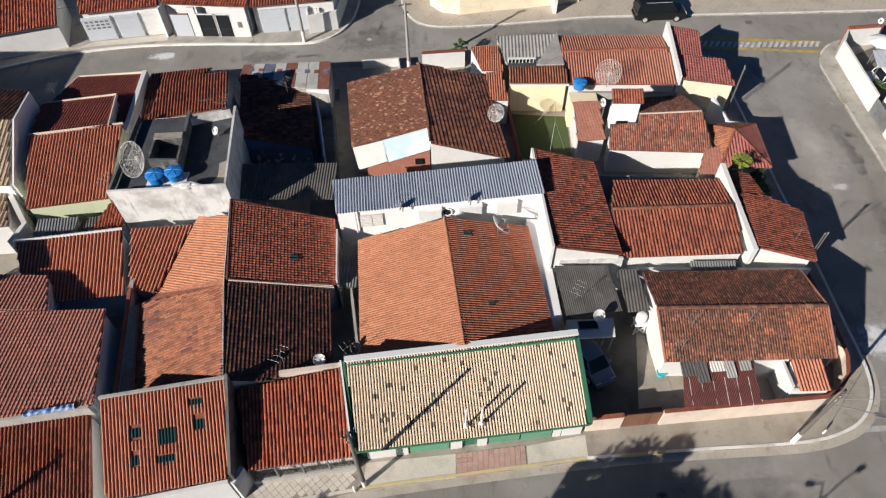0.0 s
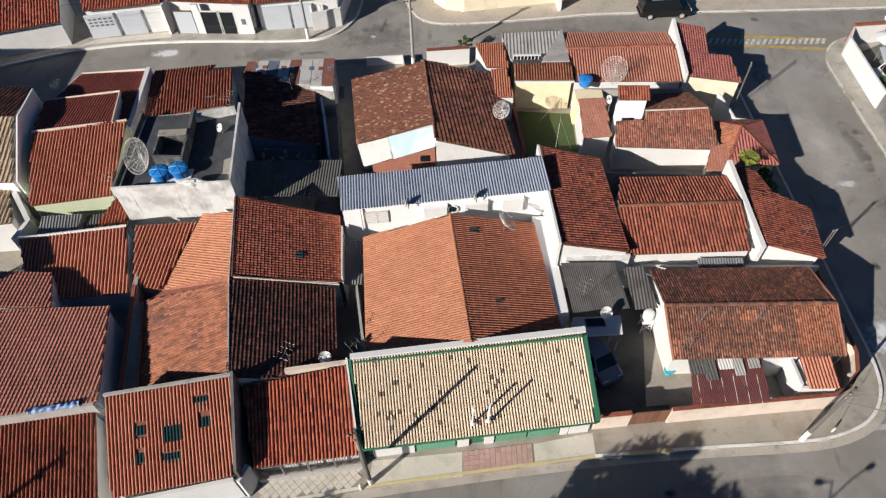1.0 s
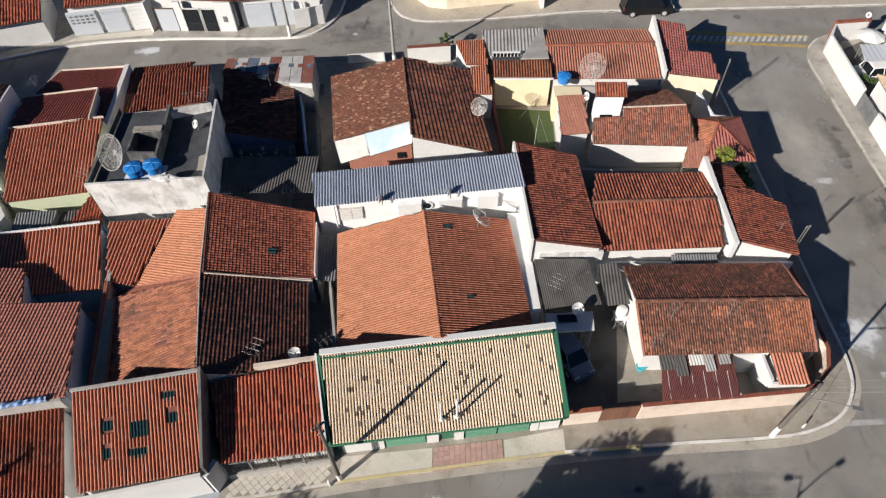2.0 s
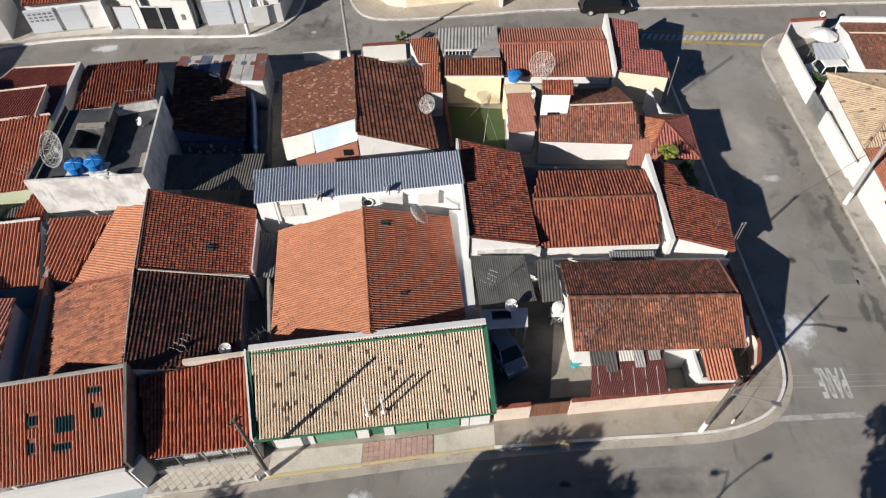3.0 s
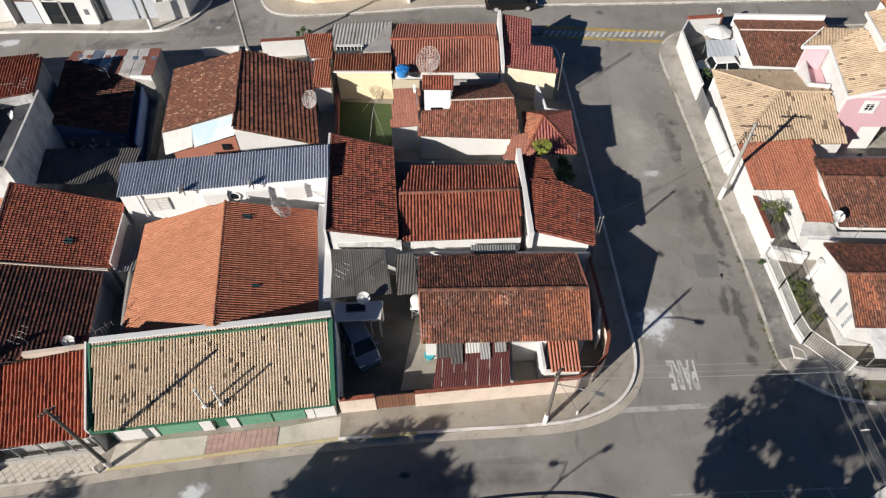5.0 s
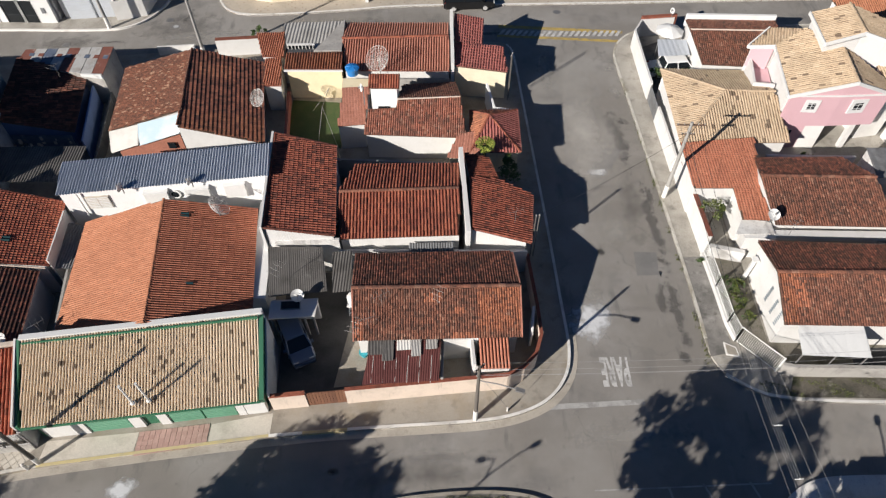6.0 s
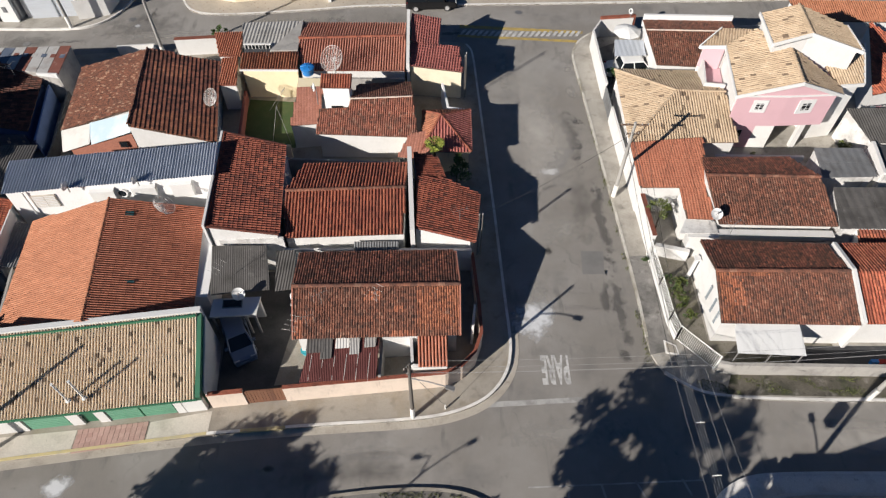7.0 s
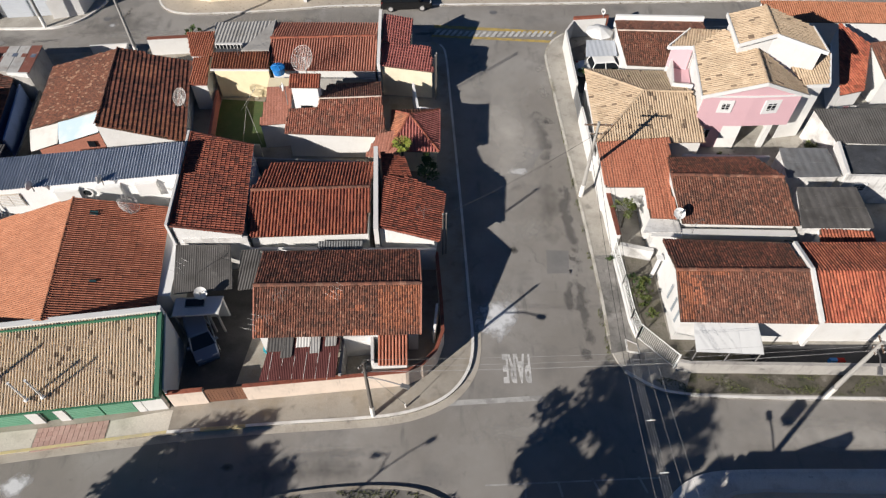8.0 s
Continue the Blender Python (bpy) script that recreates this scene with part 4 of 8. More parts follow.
corner = thing("house", 15.8, 19.5, .14, "corner house with a weathered brown tiled gable roof", "house")
roof(corner, [(11.42, 16.85, 2.42), (20.40, 17.0, 2.48), (20.42, 19.6, 3.5), (11.25, 19.5, 3.56)], BROWN, pitch=.138, row=.17, height=.036, lift=.040, wild=1.5, inset=(.3, .15, 0, .15), singles=300,
     patches=((3.7, 4.75, 1.95, 2.55, FRESH), (5.4, 6.0, 1.25, 1.7, FRESH), (6.7, 9.2, .2, 2.9, RUSSET), (5.3, 6.6, -.2, .25, FRESH), (-.1, .45, -.2, .9, FRESH)))
# Rear slope in the darker clay, its turn from the sun coloured in.
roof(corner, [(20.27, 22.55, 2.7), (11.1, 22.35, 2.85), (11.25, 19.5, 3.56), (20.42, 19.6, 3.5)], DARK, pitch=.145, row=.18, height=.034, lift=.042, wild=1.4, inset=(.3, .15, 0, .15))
ridge(corner, (11.2, 19.5, 3.6), (20.45, 19.6, 3.54), BROWN)
for q in ([(20.45, 16.95, 2.5), (20.47, 19.6, 3.53)], [(20.47, 19.6, 3.53), (20.32, 22.5, 2.74)], [(11.37, 16.8, 2.45), (11.2, 19.5, 3.6)]):
    part("verge", strip(q, .08, [p[2] - .1 for p in q], [p[2] + .05 for p in q]), PINKCLAY, corner, "pale clay verge")

shed = thing("carport", 8, 21, .14, "carport roofed with old dark fibre-cement sheets", "carport")
sheets(shed, [(6.42, 19.65, 2.62), (9.66, 20.1, 2.35), (9.14, 22.87, 3.0), (6.0, 22.75, 3.06)], FIBRE, pitch=.12, height=.012, length=3.4, sheet=.55)
lean = thing("lean_to", 10.6, 21.3, .14, "small lean-to with old fibre-cement sheets", "shed")
sheets(lean, [(9.95, 20.0, 2.4), (11.15, 19.95, 2.62), (10.85, 22.7, 2.75), (9.7, 22.8, 2.5)], FIBRE, length=1.8)
porch = thing("porch", 14, 15.6, .14, "porch roofed with rust-red corrugated sheets", "porch")
sheets(porch, [(11.95, 14.45, 2.05), (15.95, 14.65, 2.05), (16.05, 16.9, 2.3), (12.3, 16.8, 2.3)], RUST, pitch=.09, height=.02, length=2.5)
annex = thing("annex", 18.8, 16, .14, "small white annex with a ribbed red tiled roof", "annex")
roof(annex, [(18.2, 15.3, 2.05), (19.75, 15.35, 2.0), (19.75, 17.0, 2.3), (18.1, 17.0, 2.35)], RIBBED, pitch=.19, row=.4, height=.08, profile=BARREL, deck=REDPAN, wild=.4, inset=(.1, .1, 0, .1))

front_wall = thing("boundary_wall", 13, 14.6, .14, "cream and pink front wall with a red coping", "wall")
part("wall_body", strip([(11.0, 14.35), (19.6, 15.12), (20.5, 15.55), (21.25, 16.4), (21.65, 17.6), (21.6, 19.5), (21.35, 23.2)], .16, .14, 1.65), PALEPINK, front_wall)
part("coping", strip([(11.0, 14.35), (19.6, 15.12), (20.5, 15.55), (21.25, 16.4), (21.65, 17.6), (21.6, 19.5), (21.35, 23.2)], .2, 1.65, 1.71), RED, front_wall, "red tile coping")


def skylight(house, corners, x, y, nu=2, nv=1, pitch=.215, row=.42, height=.062):
    """A few dark glass tiles laid over a slope at a place of the plan."""
    s = Slope(corners)
    p = Vector((x, y, s.z(x, y))) - s.pts[0]
    u, v = p.dot(s.u), p.dot(s.v)
    for i in range(nu):
        for j in range(nv):
            vs, fs = tile_shape(ROUND, pitch, height, row + .04, .045)
            raw("glass_tile", [tuple(s.at(u + i * pitch + q[0], v + j * row + q[1], q[2] + .012)) for q in vs], fs, SKYTILE, house, "dark translucent skylight tile")


TWO_E = [(5.70, 17.8, 2.5), (4.72, 26.1, 2.72), (-.38, 25.5, 4.34), (.66, 17.0, 4.12)]
GABLE_E = [(-6.62, 21.85, 2.75), (-7.25, 26.6, 2.95), (-13.05, 26.35, 5.15), (-12.2, 20.7, 4.9)]
skylight(two, TWO_E, 1.2, 24.5)
skylight(two, TWO_E, 2.4, 19.9, 1)
skylight(gable, GABLE_E, -8.9, 23.0)
# ---------------------------------------------------------------- block A, back
terr = thing("building", -17, 30, .14, "flat-roofed building with stained white walls and dark terrace", "building")
part("wall", prism([(-20.4, 26.75), (-13.35, 27.05), (-14.3, 34.6), (-20.6, 34.0)], .14, 4.85), OLDWHITE, terr)
part("terrace_floor", prism([(-20.3, 26.85), (-13.5, 27.15), (-14.4, 34.5), (-20.5, 33.9)], 4.855, 4.90), BITUMEN, terr, "dark bitumen roof slab")
# Sunlit corner of the terrace floor, laid on as a pale patch.
part("cement_patch", prism([(-14.9, 27.3), (-13.62, 27.35), (-13.95, 30.0), (-14.5, 29.7), (-14.35, 28.6)], 4.9, 4.912), CONCRETE, terr, "pale patch painting the sunlit part of the slab")
coping(terr, [(-20.45, 26.78), (-13.4, 27.08), (-14.35, 34.6)], .16, 4.85, [5.55, 5.75, 5.45], OLDWHITE)

lback = thing("house", -24, 31, .14, "house with red and maroon ribbed roofs at several heights", "house")
roof(lback, [(-26.55, 27.3, 3.45), (-21.65, 28.05, 3.6), (-22.1, 33.95, 4.45), (-28.2, 32.95, 4.4)], RIBBED, singles=250, pitch=.205, row=.4, wild=.4, lift=.015, height=.09, profile=CAP, deck=REDPAN, inset=(.2, .05, .05, .05), wall=PALEGREEN)
roof(lback, [(-28.6, 33.6, 3.95), (-23.0, 33.75, 4.55), (-23.7, 37.3, 4.25), (-29.3, 37.3, 3.55)], MAROON, pitch=.21, row=.4, height=.075, profile=CAP, deck=REDPAN, wild=.5, inset=(.05,) * 5)
roof(lback, [(-29.2, 35.0, 3.1), (-22.4, 34.2, 3.6), (-23.05, 40.9, 3.45), (-28.3, 41.2, 2.9), (-29.5, 37.6, 2.95)], MAROON, pitch=.21, row=.4, height=.075, profile=CAP, deck=REDPAN, wild=.5, inset=(.05,) * 5)
for q in ([(-29.35, 37.38, 3.62), (-23.68, 37.4, 4.35)], [(-23.66, 37.4, 4.35), (-22.95, 33.75, 4.65)], [(-23.0, 41.0, 3.55), (-28.35, 41.3, 3.0)], [(-28.3, 41.3, 3.0), (-29.6, 37.6, 3.05)], [(-28.2, 33.05, 4.5), (-22.1, 34.05, 4.56)]):
    part("verge", strip(q, .07, [p[2] - .2 for p in q], [p[2] + .03 for p in q]), PALEPINK, lback)
coping(lback, [(-22.15, 33.9), (-22.9, 41.0)], .32, .14, [4.0, 3.7], WHITE)

behind = thing("house", -18.3, 37, .14, "house behind the terrace with dull red ribbed roofs", "house")
roof(behind, [(-20.6, 34.55, 4.2), (-15.25, 35.3, 4.9), (-15.7, 38.7, 5.05), (-20.45, 38.25, 4.95)], RED, pitch=.21, row=.4, height=.075, profile=CAP, deck=REDPAN, wild=.5, inset=(.1,) * 4, wall=CEMENT)
roof(behind, [(-22.7, 38.5, 3.0), (-20.6, 38.6, 3.0), (-18.15, 41.9, 3.2), (-22.7, 41.3, 3.1)], RED, pitch=.21, row=.4, height=.075, profile=CAP, deck=REDPAN, wild=.5, inset=(.1,) * 4, wall=CEMENT)
roof(behind, [(-22.1, 35.9, 2.6), (-20.7, 35.95, 2.65), (-20.7, 38.5, 2.95), (-22.65, 38.4, 2.95)], TANGERINE, pitch=.21, row=.4, height=.075, profile=CAP, deck=REDPAN, wild=.5, inset=(.1,) * 4, wall=CEMENT)

shade = thing("house", -12.5, 37, .14, "low house with a tiled roof darkened for deep shade", "house")
# Dark clay puts the deep shade into the roof colour.
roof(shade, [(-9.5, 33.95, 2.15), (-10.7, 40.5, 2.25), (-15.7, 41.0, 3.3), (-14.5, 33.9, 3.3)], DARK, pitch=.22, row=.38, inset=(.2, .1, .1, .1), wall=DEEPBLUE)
gshed = thing("shed", -10.8, 30, .14, "yard shed roofed with dark corrugated sheets", "shed")
sheets(gshed, [(-13.6, 28.6, 2.75), (-7.5, 28.5, 2.75), (-7.5, 31.6, 2.95), (-13.9, 31.6, 2.95)], FIBRE, length=1.8)
patch = thing("building", -12.5, 41.5, .14, "low building roofed with painted sheet panels", "building")
part("wall", prism([(-16.0, 40.9), (-9.0, 39.4), (-9.25, 43.0), (-15.9, 42.7)], .14, 2.75), CEMENT, patch)
part("parapet", strip([(-10.7, 39.68), (-8.95, 39.3)], .14, 2.6, [2.78, 3.0]), PLAINWHITE, patch, "white gable end of the parapet")

fh = thing("house", -2, 36, .14, "gabled house with weathered tiles and a white sheet awning", "house")
roof(fh, [(-7.72, 40.8, 2.38), (-6.72, 33.5, 2.68), (-1.36, 33.75, 4.15), (-2.18, 40.7, 4.22)], FLECKED, pitch=.15, row=.19, height=.042, lift=.036, wild=1.5, inset=(.1, .05, 0, .05))
roof(fh, [(4.05, 32.5, 2.35), (2.6, 41.2, 2.55), (-2.18, 40.7, 4.22), (-1.25, 32.2, 4.1)], EMBER, pitch=.24, row=.29, height=.010, lift=.052, profile=SLAB, wild=.12, inset=(.3, .05, 0, .05), patches=((-.1, 2.3, -.1, 6, RUSSET), (6.3, 7.7, 2.2, 4.6, FRESH)))
ridge(fh, (-1.3, 32.3, 4.17), (-2.2, 40.75, 4.25), BROWN, r=.07)
for u0, u1, mt in ((0, .40, TRANS), (.402, 1, PALEBLUE)):
    A, B, C, D = Vector((-6.15, 31.65, 2.32)), Vector((-1.28, 32.25, 3.45)), Vector((-1.36, 33.65, 4.05)), Vector((-6.7, 33.4, 2.62))
    sheets(fh, [A.lerp(B, u0), A.lerp(B, u1), D.lerp(C, u1), D.lerp(C, u0)], mt, pitch=.6, height=.003, length=3, sheet=1.8, name="awning_sheet")

part("brick_wall", strip([(-5.6, 31.82), (-1.36, 32.35)], .12, .14, [2.3, 3.25]), PINKCLAY, fh, "salmon brick wall below the awning")
part("opening", box(-2.35, -1.85, 32.10, 32.16, 2.25, 2.75), GLASSDARK, fh, "small dark opening")
hip = thing("house", 14.3, 35.8, .14, "house with an old brown tiled roof and cream walls", "house")
roof(hip, [(10.9, 33.0, 2.58), (17.95, 32.75, 2.5), (17.58, 35.7, 3.55), (13.22, 35.42, 3.62), (13.05, 34.85, 3.30), (11.1, 34.78, 3.28)], HAZEL, pitch=.155, row=.19, height=.045, lift=.034, inset=(.3, .15, 0, .1, .1, .1), wall=WHITE)
roof(hip, [(17.35, 38.85, 2.38), (13.4, 38.5, 2.42), (13.25, 35.43, 3.62), (17.58, 35.7, 3.55)], BROWN, pitch=.155, row=.22, height=.045, inset=(.3, .15, .1, .1), wall=WHITE)
ridge(hip, (13.2, 35.42, 3.66), (17.58, 35.7, 3.6), PALEPINK, r=.07)
part("water_tower", prism([(11.32, 35.72), (13.15, 35.66), (13.22, 36.45), (11.36, 36.5)], 1.2, 4.48), CLEANWHITE, hip)
part("opening", box(11.75, 12.6, 35.655, 35.69, 2.45, 2.8), GLASSDARK, hip, "small dark opening at the foot of the tower")
roof(hip, [(11.18, 35.6, 4.5), (13.33, 35.54, 4.5), (13.38, 36.55, 4.9), (11.22, 36.6, 4.9)], RED, pitch=.185, row=.36, height=.062, wall=None)
small_o = thing("house", 10, 36.2, .14, "small room with a plain orange tile roof", "house")
roof(small_o, [(8.95, 34.15, 2.35), (10.85, 34.35, 2.35), (10.95, 38.1, 2.65), (9.05, 38.0, 2.65)], PINKCLAY, pitch=.2, row=.36, height=.012, lift=.012, wild=.3, inset=(.05,) * 4)
hip2 = thing("house", 20, 33.6, .14, "small house with a hipped red tiled roof by the street", "house")
APEX = (19.55, 34.2, 3.2)
for a, b, mt in (((18.2, 31.5, 2.3), (21.6, 31.5, 2.2), ROSE), ((21.6, 31.5, 2.2), (21.65, 35.7, 2.35), ROSE), ((21.65, 35.7, 2.35), (18.3, 35.5, 2.45), RUSSET), ((18.3, 35.5, 2.45), (18.2, 31.5, 2.3), RUSSET)):
    roof(hip2, [a, b, APEX], mt, pitch=.21, row=.35, inset=(.2, 0, 0), wall=CREAM)
    ridge(hip2, (a[0], a[1], a[2] + .04), (APEX[0], APEX[1], APEX[2] + .04), RED, r=.09)
roof(hip2, [(16.6, 31.0, 2.3), (18.9, 30.7, 2.3), (18.6, 33.2, 2.6), (17.4, 33.0, 2.6)], PINKCLAY, pitch=.2, row=.36, height=.012, lift=.012, wild=.3, inset=(.1,) * 4, wall=CREAM)

yel = thing("house", 6.7, 41.5, .14, "yellow house with a maroon tiled lean-to roof", "house")
roof(yel, [(4.56, 39.83, 2.95), (8.86, 39.75, 3.0), (8.76, 41.42, 3.3), (4.51, 41.38, 3.3)], RUSSET, pitch=.2, row=.36, height=.07, profile=CAP, deck=REDPAN, wild=.5, inset=(.2, .1, .05, .1), wall=YELLOW)
part("verge", strip([(4.5, 39.74), (8.9, 39.66)], .10, 2.82, 2.95), PLAINWHITE, yel)
sheets(yel, [(4.35, 42.4, 3.0), (7.6, 42.3, 3.0), (8.55, 45.8, 3.1), (3.75, 45.6, 3.1)], PALESHEET, pitch=.26, wall=CEMENT)
orl = thing("house", 2.8, 42, .14, "narrow orange tiled roofs against the yellow house", "house")
roof(orl, [(2.5, 41.8, 2.7), (4.2, 41.75, 2.7), (3.9, 44.6, 2.95), (1.7, 44.5, 2.95)], TANGERINE, pitch=.17, row=.36, height=.055, profile=BARREL, deck=REDPAN, inset=(.05,) * 4)
roof(orl, [(3.1, 38.5, 2.5), (4.4, 38.5, 2.5), (4.0, 41.7, 2.7), (2.8, 41.5, 2.7)], TANGERINE, pitch=.17, row=.36, height=.055, profile=BARREL, deck=REDPAN, inset=(.05,) * 4)
longred = thing("house", 13, 42.8, .14, "long house with a low red ribbed gable roof", "house")
roof(longred, [(9.0, 39.9, 2.75), (16.9, 39.75, 2.8), (16.85, 43.2, 3.45), (8.65, 43.0, 3.4)], PINKCLAY, pitch=.2, row=.40, wild=.4, lift=.015, height=.065, profile=BARREL, deck=REDPAN, inset=(.2, .05, 0, .05))
roof(longred, [(16.85, 45.6, 2.95), (8.55, 45.8, 2.95), (8.65, 43.0, 3.4), (16.85, 43.2, 3.45)], PINKCLAY, pitch=.2, row=.40, wild=.4, lift=.015, height=.065, profile=BARREL, deck=REDPAN, inset=(.2, .05, 0, .05))
ridge(longred, (8.65, 43.0, 3.45), (16.85, 43.2, 3.5), RED)
towerh = thing("house", 19, 42.5, .14, "yellow corner house with red roof and white parapet", "house")
roof(towerh, [(17.25, 40.1, 2.9), (21.25, 39.65, 2.76), (21.05, 42.4, 2.95), (17.3, 42.6, 3.35)], ROSE, pitch=.2, row=.30, height=.05, lift=.04, inset=(.1, .1, 0, .05), wall=CREAM)
roof(towerh, [(17.3, 42.6, 3.35), (19.45, 42.5, 3.1), (19.66, 45.4, 3.45), (17.35, 45.4, 4.1)], ROSE, pitch=.2, row=.30, height=.05, lift=.04, inset=(0, .1, .1, .05), wall=CREAM)
coping(towerh, [(17.12, 39.9), (17.1, 45.5)], .24, .14, [3.35, 4.3], WHITE)

# ---------------------------------------------------------------- block B
yh = thing("house", 36, 35.5, .14, "low house with a hipped straw-coloured tile roof", "house")
R1, R2 = (36.2, 35.85, 3.85), (39.6, 35.6, 3.9)
roof(yh, [(32.75, 39.75, 2.75), (32.4, 31.8, 2.72), R1], STRAW, pitch=.185, row=.37, height=.06, inset=(.3, 0, 0))
roof(yh, [(32.4, 31.8, 2.72), (39.95, 31.95, 2.45), R2, R1], STRAW, pitch=.185, row=.37, height=.06, singles=250, inset=(.3, .1, 0, 0))
roof(yh, [(38.9, 39.4, 2.8), (32.75, 39.75, 2.75), R1, R2], STRAW, pitch=.185, row=.37, height=.06, inset=(.2, 0, 0, 0))
for q in ((32.75, 39.75, 2.8), (32.4, 31.8, 2.77)):
    ridge(yh, q, (R1[0], R1[1], R1[2] + .05), STRAW, r=.1)
ridge(yh, (R1[0], R1[1], R1[2] + .05), (R2[0], R2[1], R2[2] + .05), STRAW, r=.1)
pinkh = thing("house", 43.5, 36.5, .14, "two-storey pink house with straw-coloured gabled roofs", "house")
PW = dict(pitch=.185, row=.37, height=.06)
roof(pinkh, [(40.0, 38.85, 5.40), (39.35, 33.5, 5.2), (43.05, 33.05, 6.6), (43.45, 37.1, 6.68), (42.2, 39.7, 6.3)], STRAW, inset=(.25, .8, 0, .0, .1), wall=WHITE, base=.14, **PW)
roof(pinkh, [(38.45, 39.35, 4.98), (40.0, 38.8, 5.40), (42.3, 39.6, 6.25), (40.2, 40.7, 5.6)], STRAW, inset=(.1, .0, .1, .1), wall=WHITE, base=.14, **PW)
part("front_wall", strip([(39.6, 33.78), (43.0, 33.72), (46.25, 33.86)], .14, 2.45, [5.18, 6.38, 5.08]), PINK, pinkh)
part("balcony_floor", prism([(38.5, 36.6), (39.8, 36.4), (40.2, 38.9), (38.9, 39.1)], .14, 3.5), PINK, pinkh)
part("balcony_parapet", strip([(39.75, 36.3), (38.4, 36.55), (38.85, 39.2)], .16, .14, [4.0, 4.0, 4.15]), WHITE, pinkh)
part("balcony_wall", prism([(38.55, 39.1), (39.95, 38.7), (39.98, 38.8), (38.6, 39.2)], 3.5, [4.9, 5.25, 5.25, 4.9]), PINK, pinkh)
roof(pinkh, [(46.7, 33.85, 4.95), (46.8, 34.9, 5.0), (43.45, 37.1, 6.68), (43.05, 33.05, 6.6)], STRAW, inset=(.45, 0, 0, .8), wall=PINK, base=2.45, **PW)
roof(pinkh, [(46.8, 34.85, 5.0), (48.55, 35.0, 5.0), (49.45, 38.3, 5.9), (45.5, 38.2, 5.95)], STRAW, inset=(.3, .2, .05, .05), **PW)
roof(pinkh, [(42.28, 40.15, 7.15), (41.95, 36.5, 7.15), (44.25, 36.5, 7.95), (44.55, 40.0, 7.95)], STRAW, inset=(.2, .25, 0, .2), **PW)
roof(pinkh, [(47.8, 35.8, 7.0), (47.85, 38.8, 7.0), (44.55, 40.0, 7.95), (44.25, 36.5, 7.95)], STRAW, inset=(.2, .2, 0, .25), **PW)
ridge(pinkh, (43.05, 33.1, 6.68), (43.42, 36.6, 6.75), STRAW, r=.1)
ridge(pinkh, (44.25, 36.5, 8.02), (44.55, 40.0, 8.02), STRAW, r=.1)
for q in ([(39.25, 33.42, 5.27), (43.05, 32.97, 6.68)], [(43.05, 32.97, 6.68), (46.75, 33.78, 5.02)], [(39.98, 38.85, 5.47), (39.25, 33.45, 5.27)], [(38.4, 39.35, 5.05), (40.0, 38.75, 5.47)], [(38.38, 39.4, 5.05), (40.15, 40.75, 5.67)], [(41.9, 36.42, 7.22), (44.25, 36.42, 8.02)], [(44.25, 36.42, 8.02), (47.85, 35.72, 7.07)],
          [(41.88, 36.45, 7.22), (42.2, 40.2, 7.22)], [(47.88, 35.8, 7.07), (47.92, 38.8, 7.07)], [(46.9, 34.8, 5.05), (48.6, 34.93, 5.05)], [(48.62, 35.0, 5.05), (49.5, 38.3, 5.97)]):
    part("bargeboard", strip(q, .09, [p[2] - .22 for p in q], [p[2] + .03 for p in q]), PLAINWHITE, pinkh)
part("ground_floor", prism([(39.8, 36.9), (46.4, 36.9), (46.6, 39.2), (39.4, 39.2)], .14, 2.5), WHITE, pinkh)
part("front_wall", prism([(39.9, 34.0), (42.2, 34.0), (42.2, 36.9), (39.9, 36.9)], .14, 2.5), PINK, pinkh)
part("ceiling_slab", prism([(39.8, 33.9), (46.3, 33.95), (46.4, 36.9), (39.8, 36.9)], 2.3, 2.45), WHITE, pinkh)
part("column", box(45.0, 45.35, 33.9, 34.25, .14, 2.5), WHITE, pinkh)
part("cornice", strip([(39.7, 33.68), (43.0, 33.62), (46.15, 33.76)], .06, 5.0, 5.12), PLAINWHITE, pinkh)
part("side_block", prism([(46.5, 34.9), (48.4, 35.2), (49.2, 38.2), (46.5, 38.2)], .14, 4.9), WHITE, pinkh)

oh = thing("house", 35, 28.5, .14, "low annex with a bright orange tiled roof", "house")
roof(oh, [(32.35, 27.7, 2.62), (36.55, 27.6, 2.68), (37.4, 32.1, 2.85), (32.35, 31.7, 2.8)], TANGERINE, pitch=.18, row=.19, height=.02, lift=.022, wild=.5, inset=(.12,) * 4)
roof(oh, [(34.72, 25.1, 2.55), (36.4, 24.95, 2.6), (36.5, 27.55, 2.68), (34.82, 27.65, 2.66)], TANGERINE, pitch=.18, row=.19, height=.02, lift=.022, wild=.5, inset=(.12,) * 4)
part("canopy", prism([(34.1, 24.1), (36.5, 24.1), (36.5, 25.0), (34.8, 25.3)], [2.24] * 4, [2.30, 2.30, 2.34, 2.34]), OLDWHITE, oh, "flat whitish canopy before the orange roof")
qh = thing("house", 40, 27.3, .14, "white house with a weathered brown gable roof", "house")
roof(qh, [(36.55, 24.55, 2.65), (43.8, 24.3, 2.65), (43.65, 27.75, 3.38), (36.4, 27.95, 3.42)], BROWN, singles=250, pitch=.155, row=.20, height=.045, lift=.034, inset=(.3, .1, 0, .1))
# Back slope given darker tiles to show it unlit.
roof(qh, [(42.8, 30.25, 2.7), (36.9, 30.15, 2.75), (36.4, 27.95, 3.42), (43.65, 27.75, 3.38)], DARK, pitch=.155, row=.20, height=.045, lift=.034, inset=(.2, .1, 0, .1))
ridge(qh, (36.4, 27.95, 3.47), (43.65, 27.75, 3.43), BROWN)
rh = thing("house", 38.6, 20, .14, "white house with a weathered red-brown gable roof", "house")
